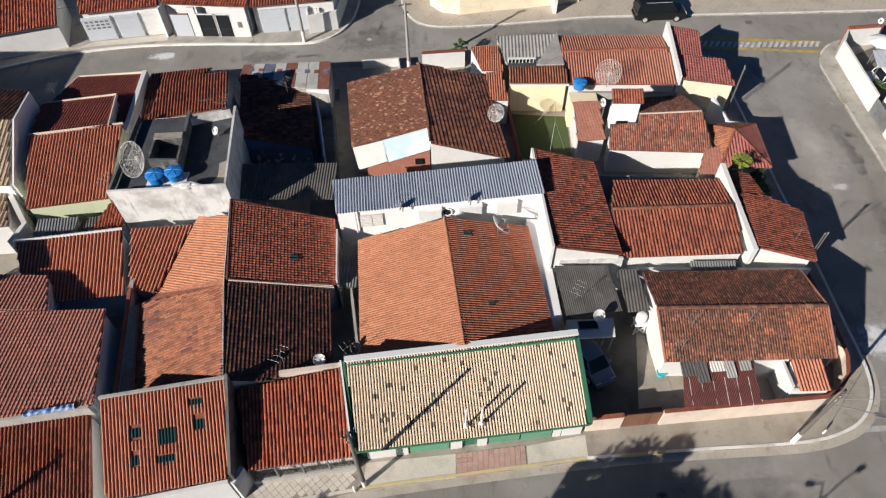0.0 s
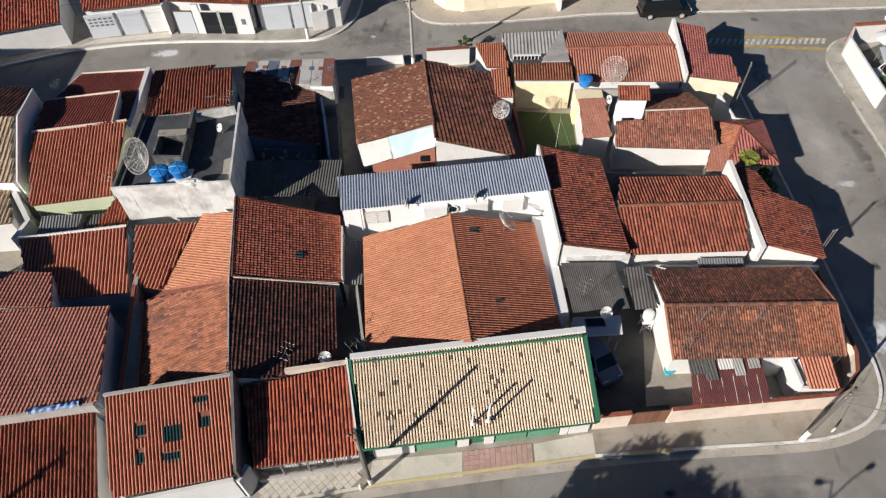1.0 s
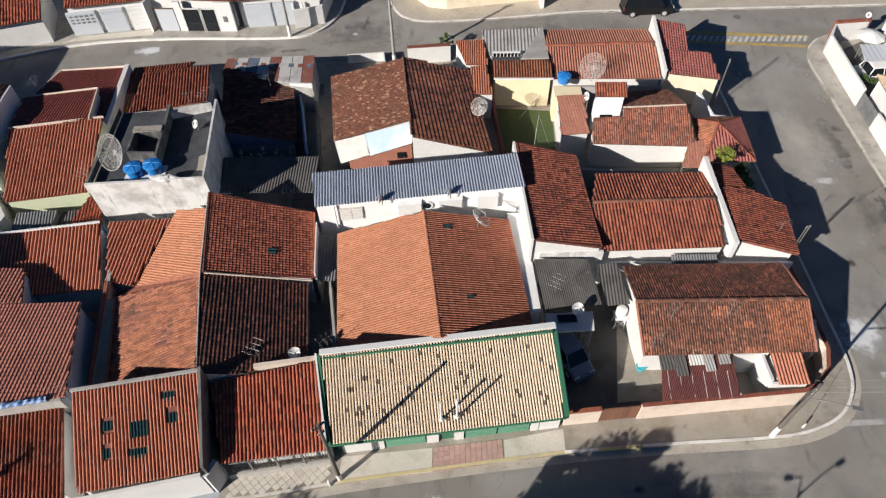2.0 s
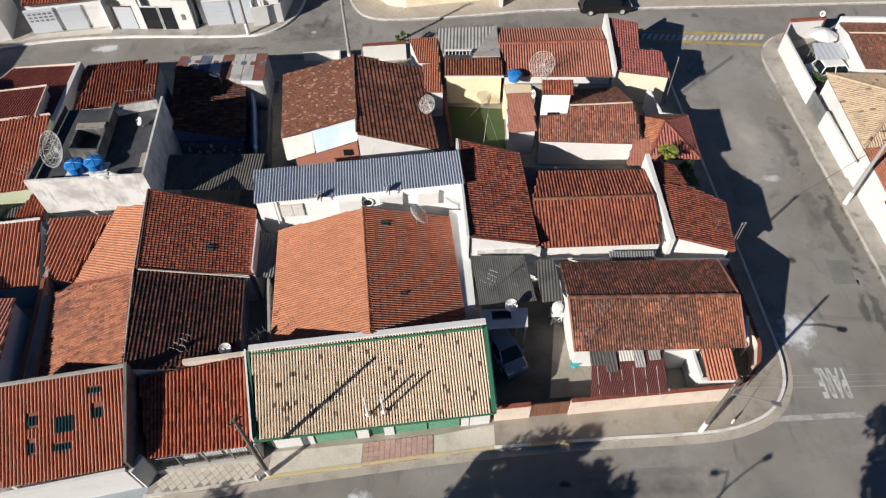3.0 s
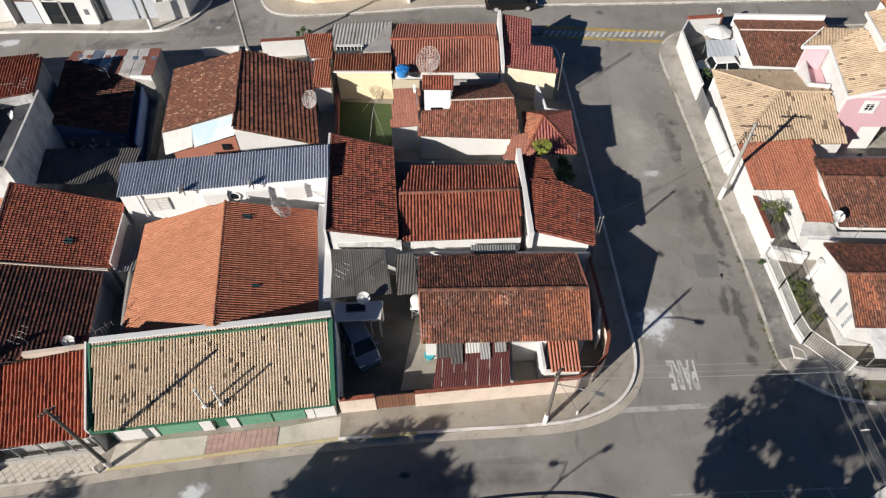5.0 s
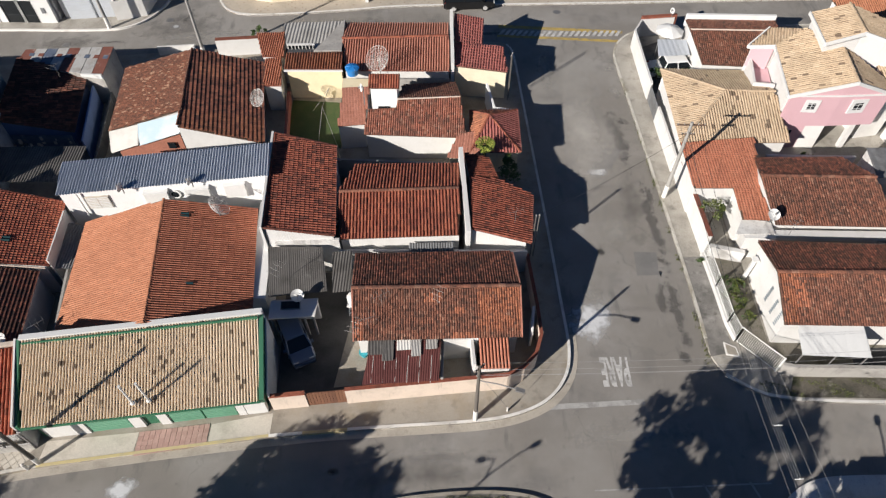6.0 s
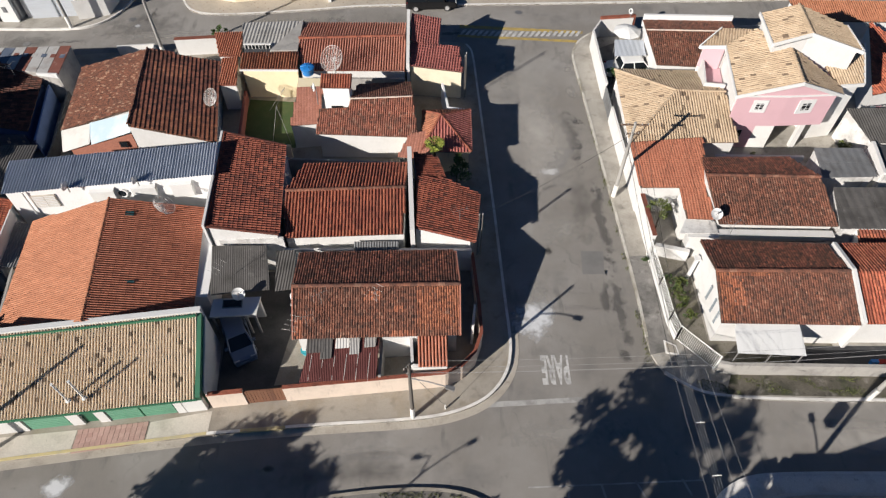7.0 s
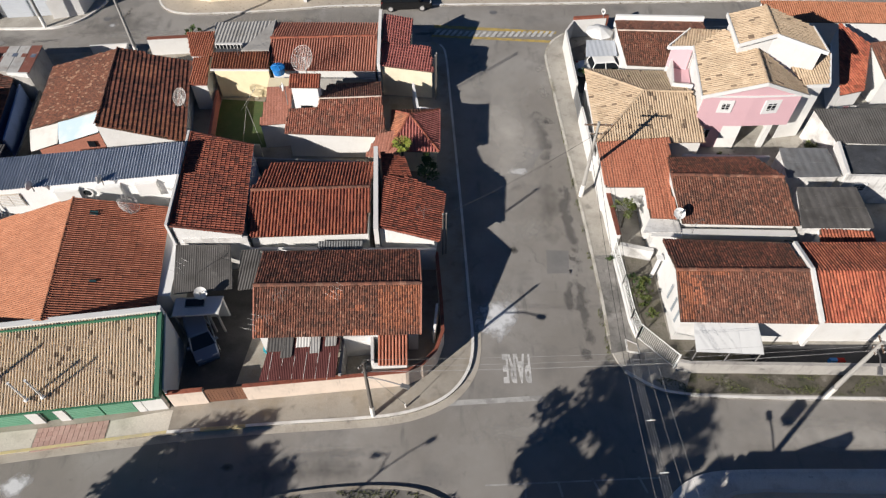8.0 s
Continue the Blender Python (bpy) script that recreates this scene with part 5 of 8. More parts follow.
roof(rh, [(34.8, 17.55, 2.52), (42.35, 17.3, 2.62), (42.4, 20.15, 3.65), (34.9, 20.3, 3.6)], BROWN, pitch=.138, row=.17, height=.036, lift=.040, wild=1.5, inset=(.25, .05, 0, .2), singles=300,
     patches=((.75, 1.5, 1.0, 2.5, FRESH), (.2, .8, .1, 2.7, RUSSET), (-.1, 3.0, 2.6, 3.2, RUSSET)))
# Dark tile tone paints the shade of the far slope.
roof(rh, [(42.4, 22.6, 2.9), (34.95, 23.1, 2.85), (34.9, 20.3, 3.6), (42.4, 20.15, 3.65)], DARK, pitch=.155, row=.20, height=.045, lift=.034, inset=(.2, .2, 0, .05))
ridge(rh, (34.9, 20.3, 3.65), (42.4, 20.15, 3.7), BROWN)
coping(rh, [(42.5, 17.25), (42.52, 20.15), (42.75, 22.7)], .2, .14, [2.85, 3.9, 3.1], WHITE)
nh = thing("house", 47, 20, .14, "white house with red tiled gable roof", "house")
roof(nh, [(42.62, 17.35, 2.62), (52, 17.2, 2.62), (52, 20.0, 3.6), (42.62, 20.15, 3.65)], BRIGHT, singles=250, pitch=.185, row=.36, height=.062, inset=(.25, .05, 0, .0))
roof(nh, [(52, 22.6, 2.9), (42.8, 22.65, 2.9), (42.62, 20.15, 3.65), (52, 20.0, 3.6)], RED, pitch=.185, row=.36, height=.062, inset=(.25, .05, 0, .0))
th = thing("house", 40, 44, .14, "house with a brown tiled roof beside a yard", "house")
roof(th, [(36.2, 40.7, 2.5), (41.0, 40.3, 2.5), (43.0, 43.95, 3.15), (35.95, 44.25, 3.15)], BROWN, pitch=.155, row=.20, height=.045, lift=.034, inset=(.2, .05, 0, .1))
roof(th, [(43.5, 46.2, 2.6), (36.3, 46.5, 2.6), (35.95, 44.25, 3.15), (43.0, 43.95, 3.15)], BROWN, pitch=.155, row=.20, height=.045, lift=.034, inset=(.2, .05, 0, .1))
ridge(th, (36.0, 44.25, 3.2), (43.0, 43.95, 3.2), PALEPINK, r=.075)
coping(th, [(36.3, 46.62), (43.5, 46.32)], .22, 2.0, [3.05, 3.05], CLEANWHITE)
g1 = thing("house", 46, 25.6, .14, "house with a grey corrugated fibre-cement roof", "house")
sheets(g1, [(43.75, 24.0, 2.75), (48.25, 23.95, 2.75), (48.3, 27.2, 2.95), (44.45, 27.25, 2.95)], FIBRE, pitch=.55, height=.014, sheet=.56, wall=OLDWHITE)
g2 = thing("house", 46.3, 29.8, .14, "shed with a grey corrugated roof", "shed")
sheets(g2, [(44.5, 28.55, 2.5), (48.1, 28.6, 2.5), (48.05, 31.1, 2.7), (44.7, 31.15, 2.7)], GREYSHEET, pitch=.5, height=.012, wall=OLDWHITE)
g3 = thing("house", 51, 33.3, .14, "house with a dark corrugated roof", "house")
sheets(g3, [(49.0, 31.8, 2.5), (54, 31.5, 2.5), (54.5, 35.2, 2.7), (48.5, 35.15, 2.7)], FIBRE, wall=OLDWHITE)
bs = thing("building", 49.8, 30.1, .14, "flat-roofed building with a blackened slab and white parapet", "building")
part("wall", prism([(48.6, 28.7), (52.6, 28.5), (53, 31.5), (49.0, 31.6)], .14, 2.45), OLDWHITE, bs)
part("roof_slab", prism([(48.65, 28.75), (52.55, 28.55), (52.95, 31.45), (49.05, 31.55)], 2.455, 2.52), BITUMEN, bs, "blackened roof slab")
coping(bs, [(48.95, 31.6), (48.45, 28.6)], .22, .14, [2.85, 2.85], WHITE)
coping(bs, [(48.4, 28.55), (52.6, 28.4)], .2, .14, [2.7, 2.7], OLDWHITE)
rl = thing("lean_to", 46.5, 23.7, .14, "narrow red tiled lean-to under the grey roof", "shed")
roof(rl, [(44.9, 23.25, 2.2), (48.3, 23.35, 2.2), (48.3, 23.95, 2.45), (45.05, 24.2, 2.45)], RED, pitch=.2, row=.33, inset=(.05,) * 4)
fr = thing("house", 55, 40, .14, "house with red tiled roofs beyond the pink house", "house")
roof(fr, [(51.2, 36.8, 2.7), (53.0, 37.1, 2.7), (55.2, 42.0, 3.5), (53.8, 44.8, 3.4)], BRIGHT, pitch=.185, row=.36, height=.062, inset=(.1,) * 4)
roof(fr, [(55.3, 38.6, 2.7), (60, 38.8, 2.7), (60, 42.8, 3.5), (55.2, 42.0, 3.5)], BROWN, pitch=.185, row=.36, height=.062, inset=(.1,) * 4)
fr2 = thing("house", 55, 47.5, .14, "long low house with an orange tiled roof", "house")
roof(fr2, [(49.3, 46.2, 2.7), (60, 45.8, 2.7), (60, 48.2, 3.1), (48.8, 48.6, 3.1)], ORANGE, pitch=.185, row=.36, height=.062, inset=(.1,) * 4)

# ---------------------------------------------------------------- across the back street
row = thing("house", -24, 54, .14, "row of white garages under orange tiled roofs", "house")
roof(row, [(-31.3, 49.9, 2.9), (-24.9, 51.0, 3.0), (-26, 57, 4.2), (-33, 55.5, 4.2)], BRIGHT, pitch=.24, row=.4, inset=(.4, .1, .1, .1))
roof(row, [(-24.6, 51.2, 3.0), (-17.2, 50.6, 3.0), (-17.5, 57, 4.2), (-25.8, 57, 4.2)], BRIGHT, pitch=.24, row=.4, inset=(.4, .1, .1, .1))
roof(row, [(-17.0, 50.8, 2.9), (-9.9, 51.6, 2.9), (-9.6, 57, 4.1), (-17.3, 57, 4.1)], RED, pitch=.24, row=.4, inset=(.4, .1, .1, .1))
roof(row, [(-41, 46.5, 2.6), (-33.0, 48.9, 2.6), (-34.5, 54, 3.8), (-43, 52, 3.8)], BRIGHT, pitch=.24, row=.4, inset=(.4, .1, .1, .1))
plot = thing("boundary_wall", 4, 54, .14, "long yellow-cream boundary wall of the corner plot", "wall")
part("wall_body", strip([(-1.6, 62), (-1.6, 55.2), (-.6, 54.0), (1.0, 53.6), (10, 55.0), (12, 55.4)], .2, .14, 1.9), CREAM, plot)

# ---------------------------------------------------------------- makers of things
def disc(bm, c, r, n=12, squash=1.0):
    return bm.faces.new([bm.verts.new((c[0] + r * math.cos(2 * math.pi * i / n), c[1] + squash * r * math.sin(2 * math.pi * i / n), c[2])) for i in range(n)])


def lathe(profile, n=16, m=Matrix.Identity(4), bm=None, caps=True):
    """Turns (radius, height) pairs round z."""
    bm = bm or bmesh.new()
    rings = [[bm.verts.new(m @ Vector((r * math.cos(2 * math.pi * i / n), r * math.sin(2 * math.pi * i / n), z))) for i in range(n)] for r, z in profile]
    for a, b in zip(rings, rings[1:]):
        for i in range(n):
            bm.faces.new((a[i], a[(i + 1) % n], b[(i + 1) % n], b[i]))
    if caps:
        bm.faces.new(rings[0][::-1])
        bm.faces.new(rings[-1])
    return bm


def utility_pole(x, y, h, label, lamp=None, arm=None, base_white=1.1, r=.15, lean=(0, 0), z=.14, spread=1.0, mat_p=POLEGREY):
    """A street pole; lamp: (dx, dy, reach height); arm: heading in degrees of a crossarm."""
    p = thing("utility_pole", x, y, z, label, "pole", "street poles")
    top = (x + lean[0], y + lean[1], z + h)
    at = lambda f: tuple(Vector((x, y, z)).lerp(Vector(top), f))
    part("shaft", tube([at(0), at(.5), at(1)], r, seg=10, r2=r * .62), mat_p, p)
    if base_white:
        part("painted_base", tube([at(0), at(base_white / h)], r * 1.06, seg=10), KERBWHITE, p, "whitewashed base band")
    if lamp:
        a = at(lamp[3] if len(lamp) > 3 else .9)
        e = (a[0] + lamp[0], a[1] + lamp[1], a[2] + lamp[2])
        mid_pt = ((a[0] + e[0]) / 2, (a[1] + e[1]) / 2, a[2] + lamp[2] * .85)
        part("lamp_arm", tube([a, mid_pt, e], .035), STEEL, p)
        d = Vector((lamp[0], lamp[1], 0)).normalized()
        m = Matrix.Translation(e) @ d.to_track_quat("X", "Z").to_matrix().to_4x4()
        part("lamp_head", box(-.08, .36, -.10, .10, -.08, .03, m=m), STEEL, p, "flat street lamp head")
    if arm is not None:
        c, s = math.cos(radians(arm)), math.sin(radians(arm))
        for f, w in ((.97, 1.0), (.86, .45)):
            q = at(f)
            w *= spread
            part("crossarm", tube([(q[0] - c * w, q[1] - s * w, q[2]), (q[0] + c * w, q[1] + s * w, q[2])], .055), UNDER, p)
            for k in (-.95, -.5, .5, .95):
                i = (q[0] + c * w * k, q[1] + s * w * k, q[2])
                part("insulator", lathe([(.03, 0), (.04, .04), (.02, .07), (.035, .1), (.015, .13)], 8, Matrix.Translation(i)), POLEGREY, p)
    return p


def dish(x, y, z, r, heading, up, label, mesh=True, mast=.8, mat_d=None):
    """A satellite dish whose bowl looks along heading and up (degrees)."""
    d = thing("satellite_dish", x, y, z - mast, label, "satellite dish", "satellite dishes")
    look_dir = Vector((math.cos(radians(heading)) * math.cos(radians(up)), math.sin(radians(heading)) * math.cos(radians(up)), math.sin(radians(up))))
    m = Matrix.Translation((x, y, z)) @ look_dir.to_track_quat("Z", "Y").to_matrix().to_4x4()
    mt = mat_d or (DISHGREY if mesh else PLAINWHITE)
    prof = [(r * k / 6, .32 * r * (k / 6) ** 2) for k in range(1, 7)]
    if mesh:
        for k, (rr, zz) in enumerate(prof):
            n = 24
            part("ring", tube([tuple(m @ Vector((rr * math.cos(2 * math.pi * i / n), rr * math.sin(2 * math.pi * i / n), zz))) for i in range(n + 1)], .008 if k < 5 else .016, seg=4), mt, d)
        for j in range(16):
            a = 2 * math.pi * j / 16
            part("rib", tube([tuple(m @ Vector((rr * math.cos(a), rr * math.sin(a), zz))) for rr, zz in [(.02, 0)] + prof], .009, seg=4), mt, d)
        bm = bmesh.new()
        n, rings = 72, 30
        for k in range(2, rings):
            if k % 2:
                continue
            rr = r * k / rings
            tube([tuple(m @ Vector((rr * math.cos(2 * math.pi * i / 36), rr * math.sin(2 * math.pi * i / 36), .32 * r * (k / rings) ** 2))) for i in range(37)], .0055, bm, seg=3)
        tagged(part("wire_mesh", bm, mt, d), kind="stuff")
    else:
        bm = lathe([(.03, 0)] + prof + [(r * 1.01, prof[-1][1] + .01)] + [(a, b + .02) for a, b in prof[::-1]] + [(.03, .02)], 24, m, caps=False)
        part("reflector", bm, mt, d)
    f = m @ Vector((0, 0, r * .85))
    for j in range(3):
        a = 2 * math.pi * j / 3 + .4
        part("feed_strut", tube([tuple(m @ Vector((r * .92 * math.cos(a), r * .92 * math.sin(a), .27 * r))), tuple(f)], .012, seg=4), STEEL, d)
    part("feed_horn", lathe([(.04, -.06), (.06, 0), (.05, .1), (.02, .14)], 8, Matrix.Translation(f)), STEEL, d)
    part("mast", tube([(x, y, z - mast), tuple(m @ Vector((0, 0, -.05)))], .035), STEEL, d)
    return d


def aerial(x, y, z, heading, h=1.05, boom=.9, label="thin metal television aerial on a roof mast", n=4):
    a = thing("tv_aerial", x, y, z, label, "aerial", "television aerials")
    part("mast", tube([(x, y, z), (x, y, z + h)], .015, seg=5), STEEL, a)
    c, s = math.cos(radians(heading)), math.sin(radians(heading))
    part("boom", tube([(x - c * boom / 2, y - s * boom / 2, z + h - .05), (x + c * boom / 2, y + s * boom / 2, z + h - .05)], .011, seg=4), STEEL, a)
    for i in range(n):
        f = i / (n - 1) - .5
        px, py, w = x + c * boom * f, y + s * boom * f, .42 - .14 * (f + .5)
        part("element", tube([(px + s * w, py - c * w, z + h - .04), (px - s * w, py + c * w, z + h - .04)], .005, seg=4), STEEL, a)
    return a


def water_tank(x, y, z, r, h, label):
    t = thing("water_tank", x, y, z, label, "water tank", "blue water tanks")
    m = Matrix.Translation((x, y, z))
    part("body", lathe([(r * .82, 0), (r * .9, h * .5), (r * .98, h * .96), (r, h)], 24, m), BLUETANK, t)
    part("lid", lathe([(r * 1.05, h * .97), (r * 1.06, h * 1.03), (r * .85, h * 1.13), (r * .45, h * 1.21), (r * .12, h * 1.24)], 24, m), BLUETANK, t)
    for j in range(6):
        a = math.pi * j / 3
        part("lid_rib", tube([tuple(m @ Vector((k * r * math.cos(a), k * r * math.sin(a), h * q))) for k, q in ((.15, 1.245), (.5, 1.215), (.85, 1.14), (1.03, 1.05))], .022, seg=4), BLUETANK, t)
    return t


def car(name, label, m, L, W, Hh, paint, belt=.55, cab=(.24, .30, .72, .86), group="parked cars"):
    """m: pose at the middle on the ground, nose along +x. cab: rear foot, rear roof, front roof, front foot, as shares of the length."""
    c = thing(name, *m.translation, label=label, category="car", group=group)
    x0, w = -L / 2, W / 2

    def loft(secs):
        bm = bmesh.new()
        rings = [[bm.verts.new(m @ Vector(p)) for p in s] for s in secs]
        for a, b in zip(rings, rings[1:]):
            for i in range(len(a)):
                j = (i + 1) % len(a)
                bm.faces.new((a[i], a[j], b[j], b[i]))
        bm.faces.new(rings[0][::-1])
        bm.faces.new(rings[-1])
        return bm

    def sec(f, zt, k=1.0, zb=.22):
        x = x0 + L * f
        return [(x, -w * k * .93, zb), (x, w * k * .93, zb), (x, w * k, zb + .25), (x, w * k * .97, zt - .06), (x, w * k * .88, zt), (x, -w * k * .88, zt), (x, -w * k * .97, zt - .06), (x, -w * k, zb + .25)]
    zb = Hh * belt
    bm = loft([sec(0, zb * .86, .86, .34), sec(.03, zb * .97, .95), sec(.2, zb * 1.02), sec(.5, zb), sec(cab[3] - .02, zb * .97), sec(.96, zb * .84, .95), sec(1, zb * .72, .84, .34)])
    part("body", bm, paint, c)
    r, f = [x0 + L * k for k in (cab[0], cab[3])], [x0 + L * k for k in (cab[1], cab[2])]
    k1, k2 = w * .93, w * .76
    lo = [(r[0], -k1, zb - .02), (r[1], -k1, zb - .04), (r[1], k1, zb - .04), (r[0], k1, zb - .02)]
    hi = [(f[0], -k2, Hh - .03), (f[1], -k2, Hh - .03), (f[1], k2, Hh - .03), (f[0], k2, Hh - .03)]
    part("cabin", loft([lo, hi]), GLASSDARK, c, "dark tinted windows all round")
    roofp = [(f[0] - .05, -k2 - .02), (f[1] + .03, -k2 - .02), (f[1] + .03, k2 + .02), (f[0] - .05, k2 + .02)]
    bmr = loft([[(x, y, Hh - .05) for x, y in roofp], [(x * .98, y * .97, Hh) for x, y in roofp], [(x * .8, y * .8, Hh + .025) for x, y in roofp]])
    part("roof_panel", bmr, paint, c)
    for sx in (0, 1):
        for sy in (-1, 1):
            a, b = Vector((r[sx], k1 * sy * 1.005, zb - .03)), Vector((f[sx], k2 * sy * 1.01, Hh - .03))
            part("pillar", tube([tuple(m @ a), tuple(m @ b)], .045, seg=5), paint, c)
    for sy in (-1, 1):
        a, b = Vector(((r[0] + r[1]) / 2, k1 * sy * 1.005, zb - .03)), Vector(((f[0] + f[1]) / 2, k2 * sy * 1.01, Hh - .03))
        part("pillar", tube([tuple(m @ a), tuple(m @ b)], .04, seg=5), paint, c)
        part("mirror", box(-.07, .07, -.1, .1, -.06, .08, m=m @ Matrix.Translation((r[1] - .25, sy * (w + .06), zb + .04))), paint, c)
        part("headlight", box(-.1, .06, -.16, .16, -.07, .07, m=m @ Matrix.Translation((L / 2 - .09, sy * w * .66, zb * .72))), LAMPCLEAR, c)
        part("tail_light", box(-.05, .1, -.1, .1, -.14, .14, m=m @ Matrix.Translation((-L / 2 + .06, sy * w * .74, zb * .8))), LAMPRED, c)
        for fx in (.18, .81):
            wm = m @ Matrix.Translation((x0 + L * fx, sy * (w - .09), .30)) @ Matrix.Rotation(radians(90), 4, "X")
            t = part("wheel", lathe([(.20, -.10), (.29, -.10), (.31, -.05), (.31, .05), (.29, .10), (.20, .10)], 18, wm), RUBBER, c)
            part("rim", lathe([(.20, -.106), (.17, -.112), (.06, -.104), (.06, .104), (.17, .112), (.20, .106)], 14, wm), ALLOY, t)
    for sx, lab in ((-1, "rear"), (1, "front")):
        part("bumper", box(-.06, .06, -w * .84, w * .84, .28, .46, m=m @ Matrix.Translation((sx * (L / 2 + .01), 0, 0))), paint, c)
    return c


def tree(name, x, y, h, crown, label, leaves=2600, leaf=.24, mat_l=LEAF, seed=1, trunk_r=.16, z=.14, flat=.75):
    """A trunk with limbs and a crown of separate small leaf blades in uneven clumps."""
    rnd = random.Random(seed)
    t = thing(name, x, y, z, label, "tree" if h > 2.4 else "shrub")
    fork = z + h - crown * 1.25 * flat
    fork = max(fork, z + .25)
    bm = tube([(x, y, z), (x + rnd.uniform(-.08, .08) * h * .3, y, z + (fork - z) * .6), (x, y + .05, fork)], trunk_r, seg=8, r2=trunk_r * .7)
    cz = z + h - crown * flat
    clumps = []
    for i in range(max(7, int(crown * (7 if crown < 2 else 16)))):
        a, e = rnd.uniform(0, 2 * math.pi), rnd.uniform(-.5, 1)
        k = crown * rnd.uniform(.35, .95)
        c = Vector((x + k * math.cos(a) * math.cos(e), y + k * math.sin(a) * math.cos(e), cz + k * math.sin(e) * flat))
        clumps.append((c, crown * (rnd.uniform(.16, .38) if crown < 2 else rnd.uniform(.11, .235))))
        if i < 9:
            tube([(x, y, fork), tuple((Vector((x, y, fork)) + c) / 2 + Vector((0, 0, .1 * crown))), tuple(c)], trunk_r * .45, bm, seg=5, r2=trunk_r * .1)
    part("trunk", bm, BARK, t)
    vs, fs = [], []
    for i in range(leaves):
        c, rr = clumps[rnd.randrange(len(clumps))]
        d = Vector((rnd.gauss(0, 1), rnd.gauss(0, 1), rnd.gauss(0, .8))).normalized() * rr * (rnd.uniform(.4, 1.15) if crown < 2 else rnd.random() ** .4)
        p = c + d
        if p.z < z + .05:
            continue
        u = Vector((rnd.gauss(0, 1), rnd.gauss(0, 1), rnd.gauss(0, .5))).normalized()
        v = u.cross(Vector((rnd.gauss(0, 1), rnd.gauss(0, 1), rnd.gauss(0, 1)))).normalized()
        s = leaf * rnd.uniform(.6, 1.25)
        b = len(vs)
        vs += [tuple(p - u * s * .5), tuple(p + v * s * .28), tuple(p + u * s * .5 + Vector((0, 0, -.12 * s))), tuple(p - v * s * .28)]
        fs.append((b, b + 1, b + 2, b + 3))
    raw("crown", vs, fs, mat_l, t, kind="stuff")
    return t


def railing(path, h, label, gap=.13, z=.14, low=.12, wall_h=0.0, wall_mat=WHITE, post_every=2.2, r=.012, mat_r=RAILWHITE):
    """A steel railing along a plan path: posts, two rails and single bars, on a low wall if wall_h."""
    f = thing("fence", path[0][0], path[0][1], z, label, "fence")
    for a, b in zip(path, path[1:]):
        a, b = Vector((*a, 0)), Vector((*b, 0))
        n = max(1, round((b - a).length / post_every))
        for i in range(n + 1):
            p = a.lerp(b, i / n)
            part("post", box(-.035, .035, -.035, .035, z, z + h + .05, m=Matrix.Translation((p.x, p.y, 0))), mat_r, f)
        for zz in (z + wall_h + low, z + h):
            part("rail", tube([(a.x, a.y, zz), (b.x, b.y, zz)], .022, seg=4), mat_r, f)
        k = max(1, round((b - a).length / gap))
        for i in range(1, k):
            p = a.lerp(b, i / k)
            part("bar", tube([(p.x, p.y, z + wall_h + low), (p.x, p.y, z + h + .06)], r, seg=4), mat_r, f)
    if wall_h:
        part("low_wall", strip(path, .16, z, z + wall_h), wall_mat, f)
    return f


def wall_thing(path, h, w, material, label, z=.14, cop=None):
    f = thing("boundary_wall", path[0][0], path[0][1], z, label, "wall")
    part("wall_body", strip(path, w, z, [z + h] * len(path) if isinstance(h, (int, float)) else [z + q for q in h]), material, f)
    if cop:
        part("coping", strip(path, w + .06, z + h, z + h + .06), cop, f)
    return f


def window(house, m, w, h, frame=PLAINWHITE, bars=0, surround=0.0, panes=2):
    """m: pose of the opening's middle on the wall face, x along the wall, z up, -y outwards."""
    f = part("window", box(-w / 2 - surround, w / 2 + surround, -.03, .05, -h / 2 - surround, h / 2 + surround, m=m), frame, house, "white window surround")
    for i in range(panes):
        a, b = -w / 2 + w * i / panes + .03, -w / 2 + w * (i + 1) / panes - .03
        part("pane", box(a, b, -.045, -.034, -h / 2 + .04, h / 2 - .04, m=m), GLASSDARK, f)
    for i in range(bars):
        part("window_bar", box(-w / 2, w / 2, -.065, -.05, -h / 2 + h * (i + .5) / bars - .015, -h / 2 + h * (i + .5) / bars + .015, m=m), frame, f)
    return f


def face(x, y, z, heading):
    """A pose on a wall: x along heading (degrees), -y outwards to its right."""
    return pose(x, y, z, 0, 0, heading)


def cable(a, b, sag, label="thin black overhead cable", r=.012, n=10, mt=CABLE):
    a, b = Vector(a), Vector(b)
    pts = [tuple(a.lerp(b, i / n) - Vector((0, 0, sag * 4 * (i / n) * (1 - i / n)))) for i in range(n + 1)]
    return solo("overhead_cable", tube(pts, r, seg=4), mt, label, "cable", "overhead cables")


# ---------------------------------------------------------------- street surface
def flat(name, poly, material, label, z=.004, cat="road marking"):
    return solo(name, prism(poly, z - .003, z), material, label, cat, kind="structure")


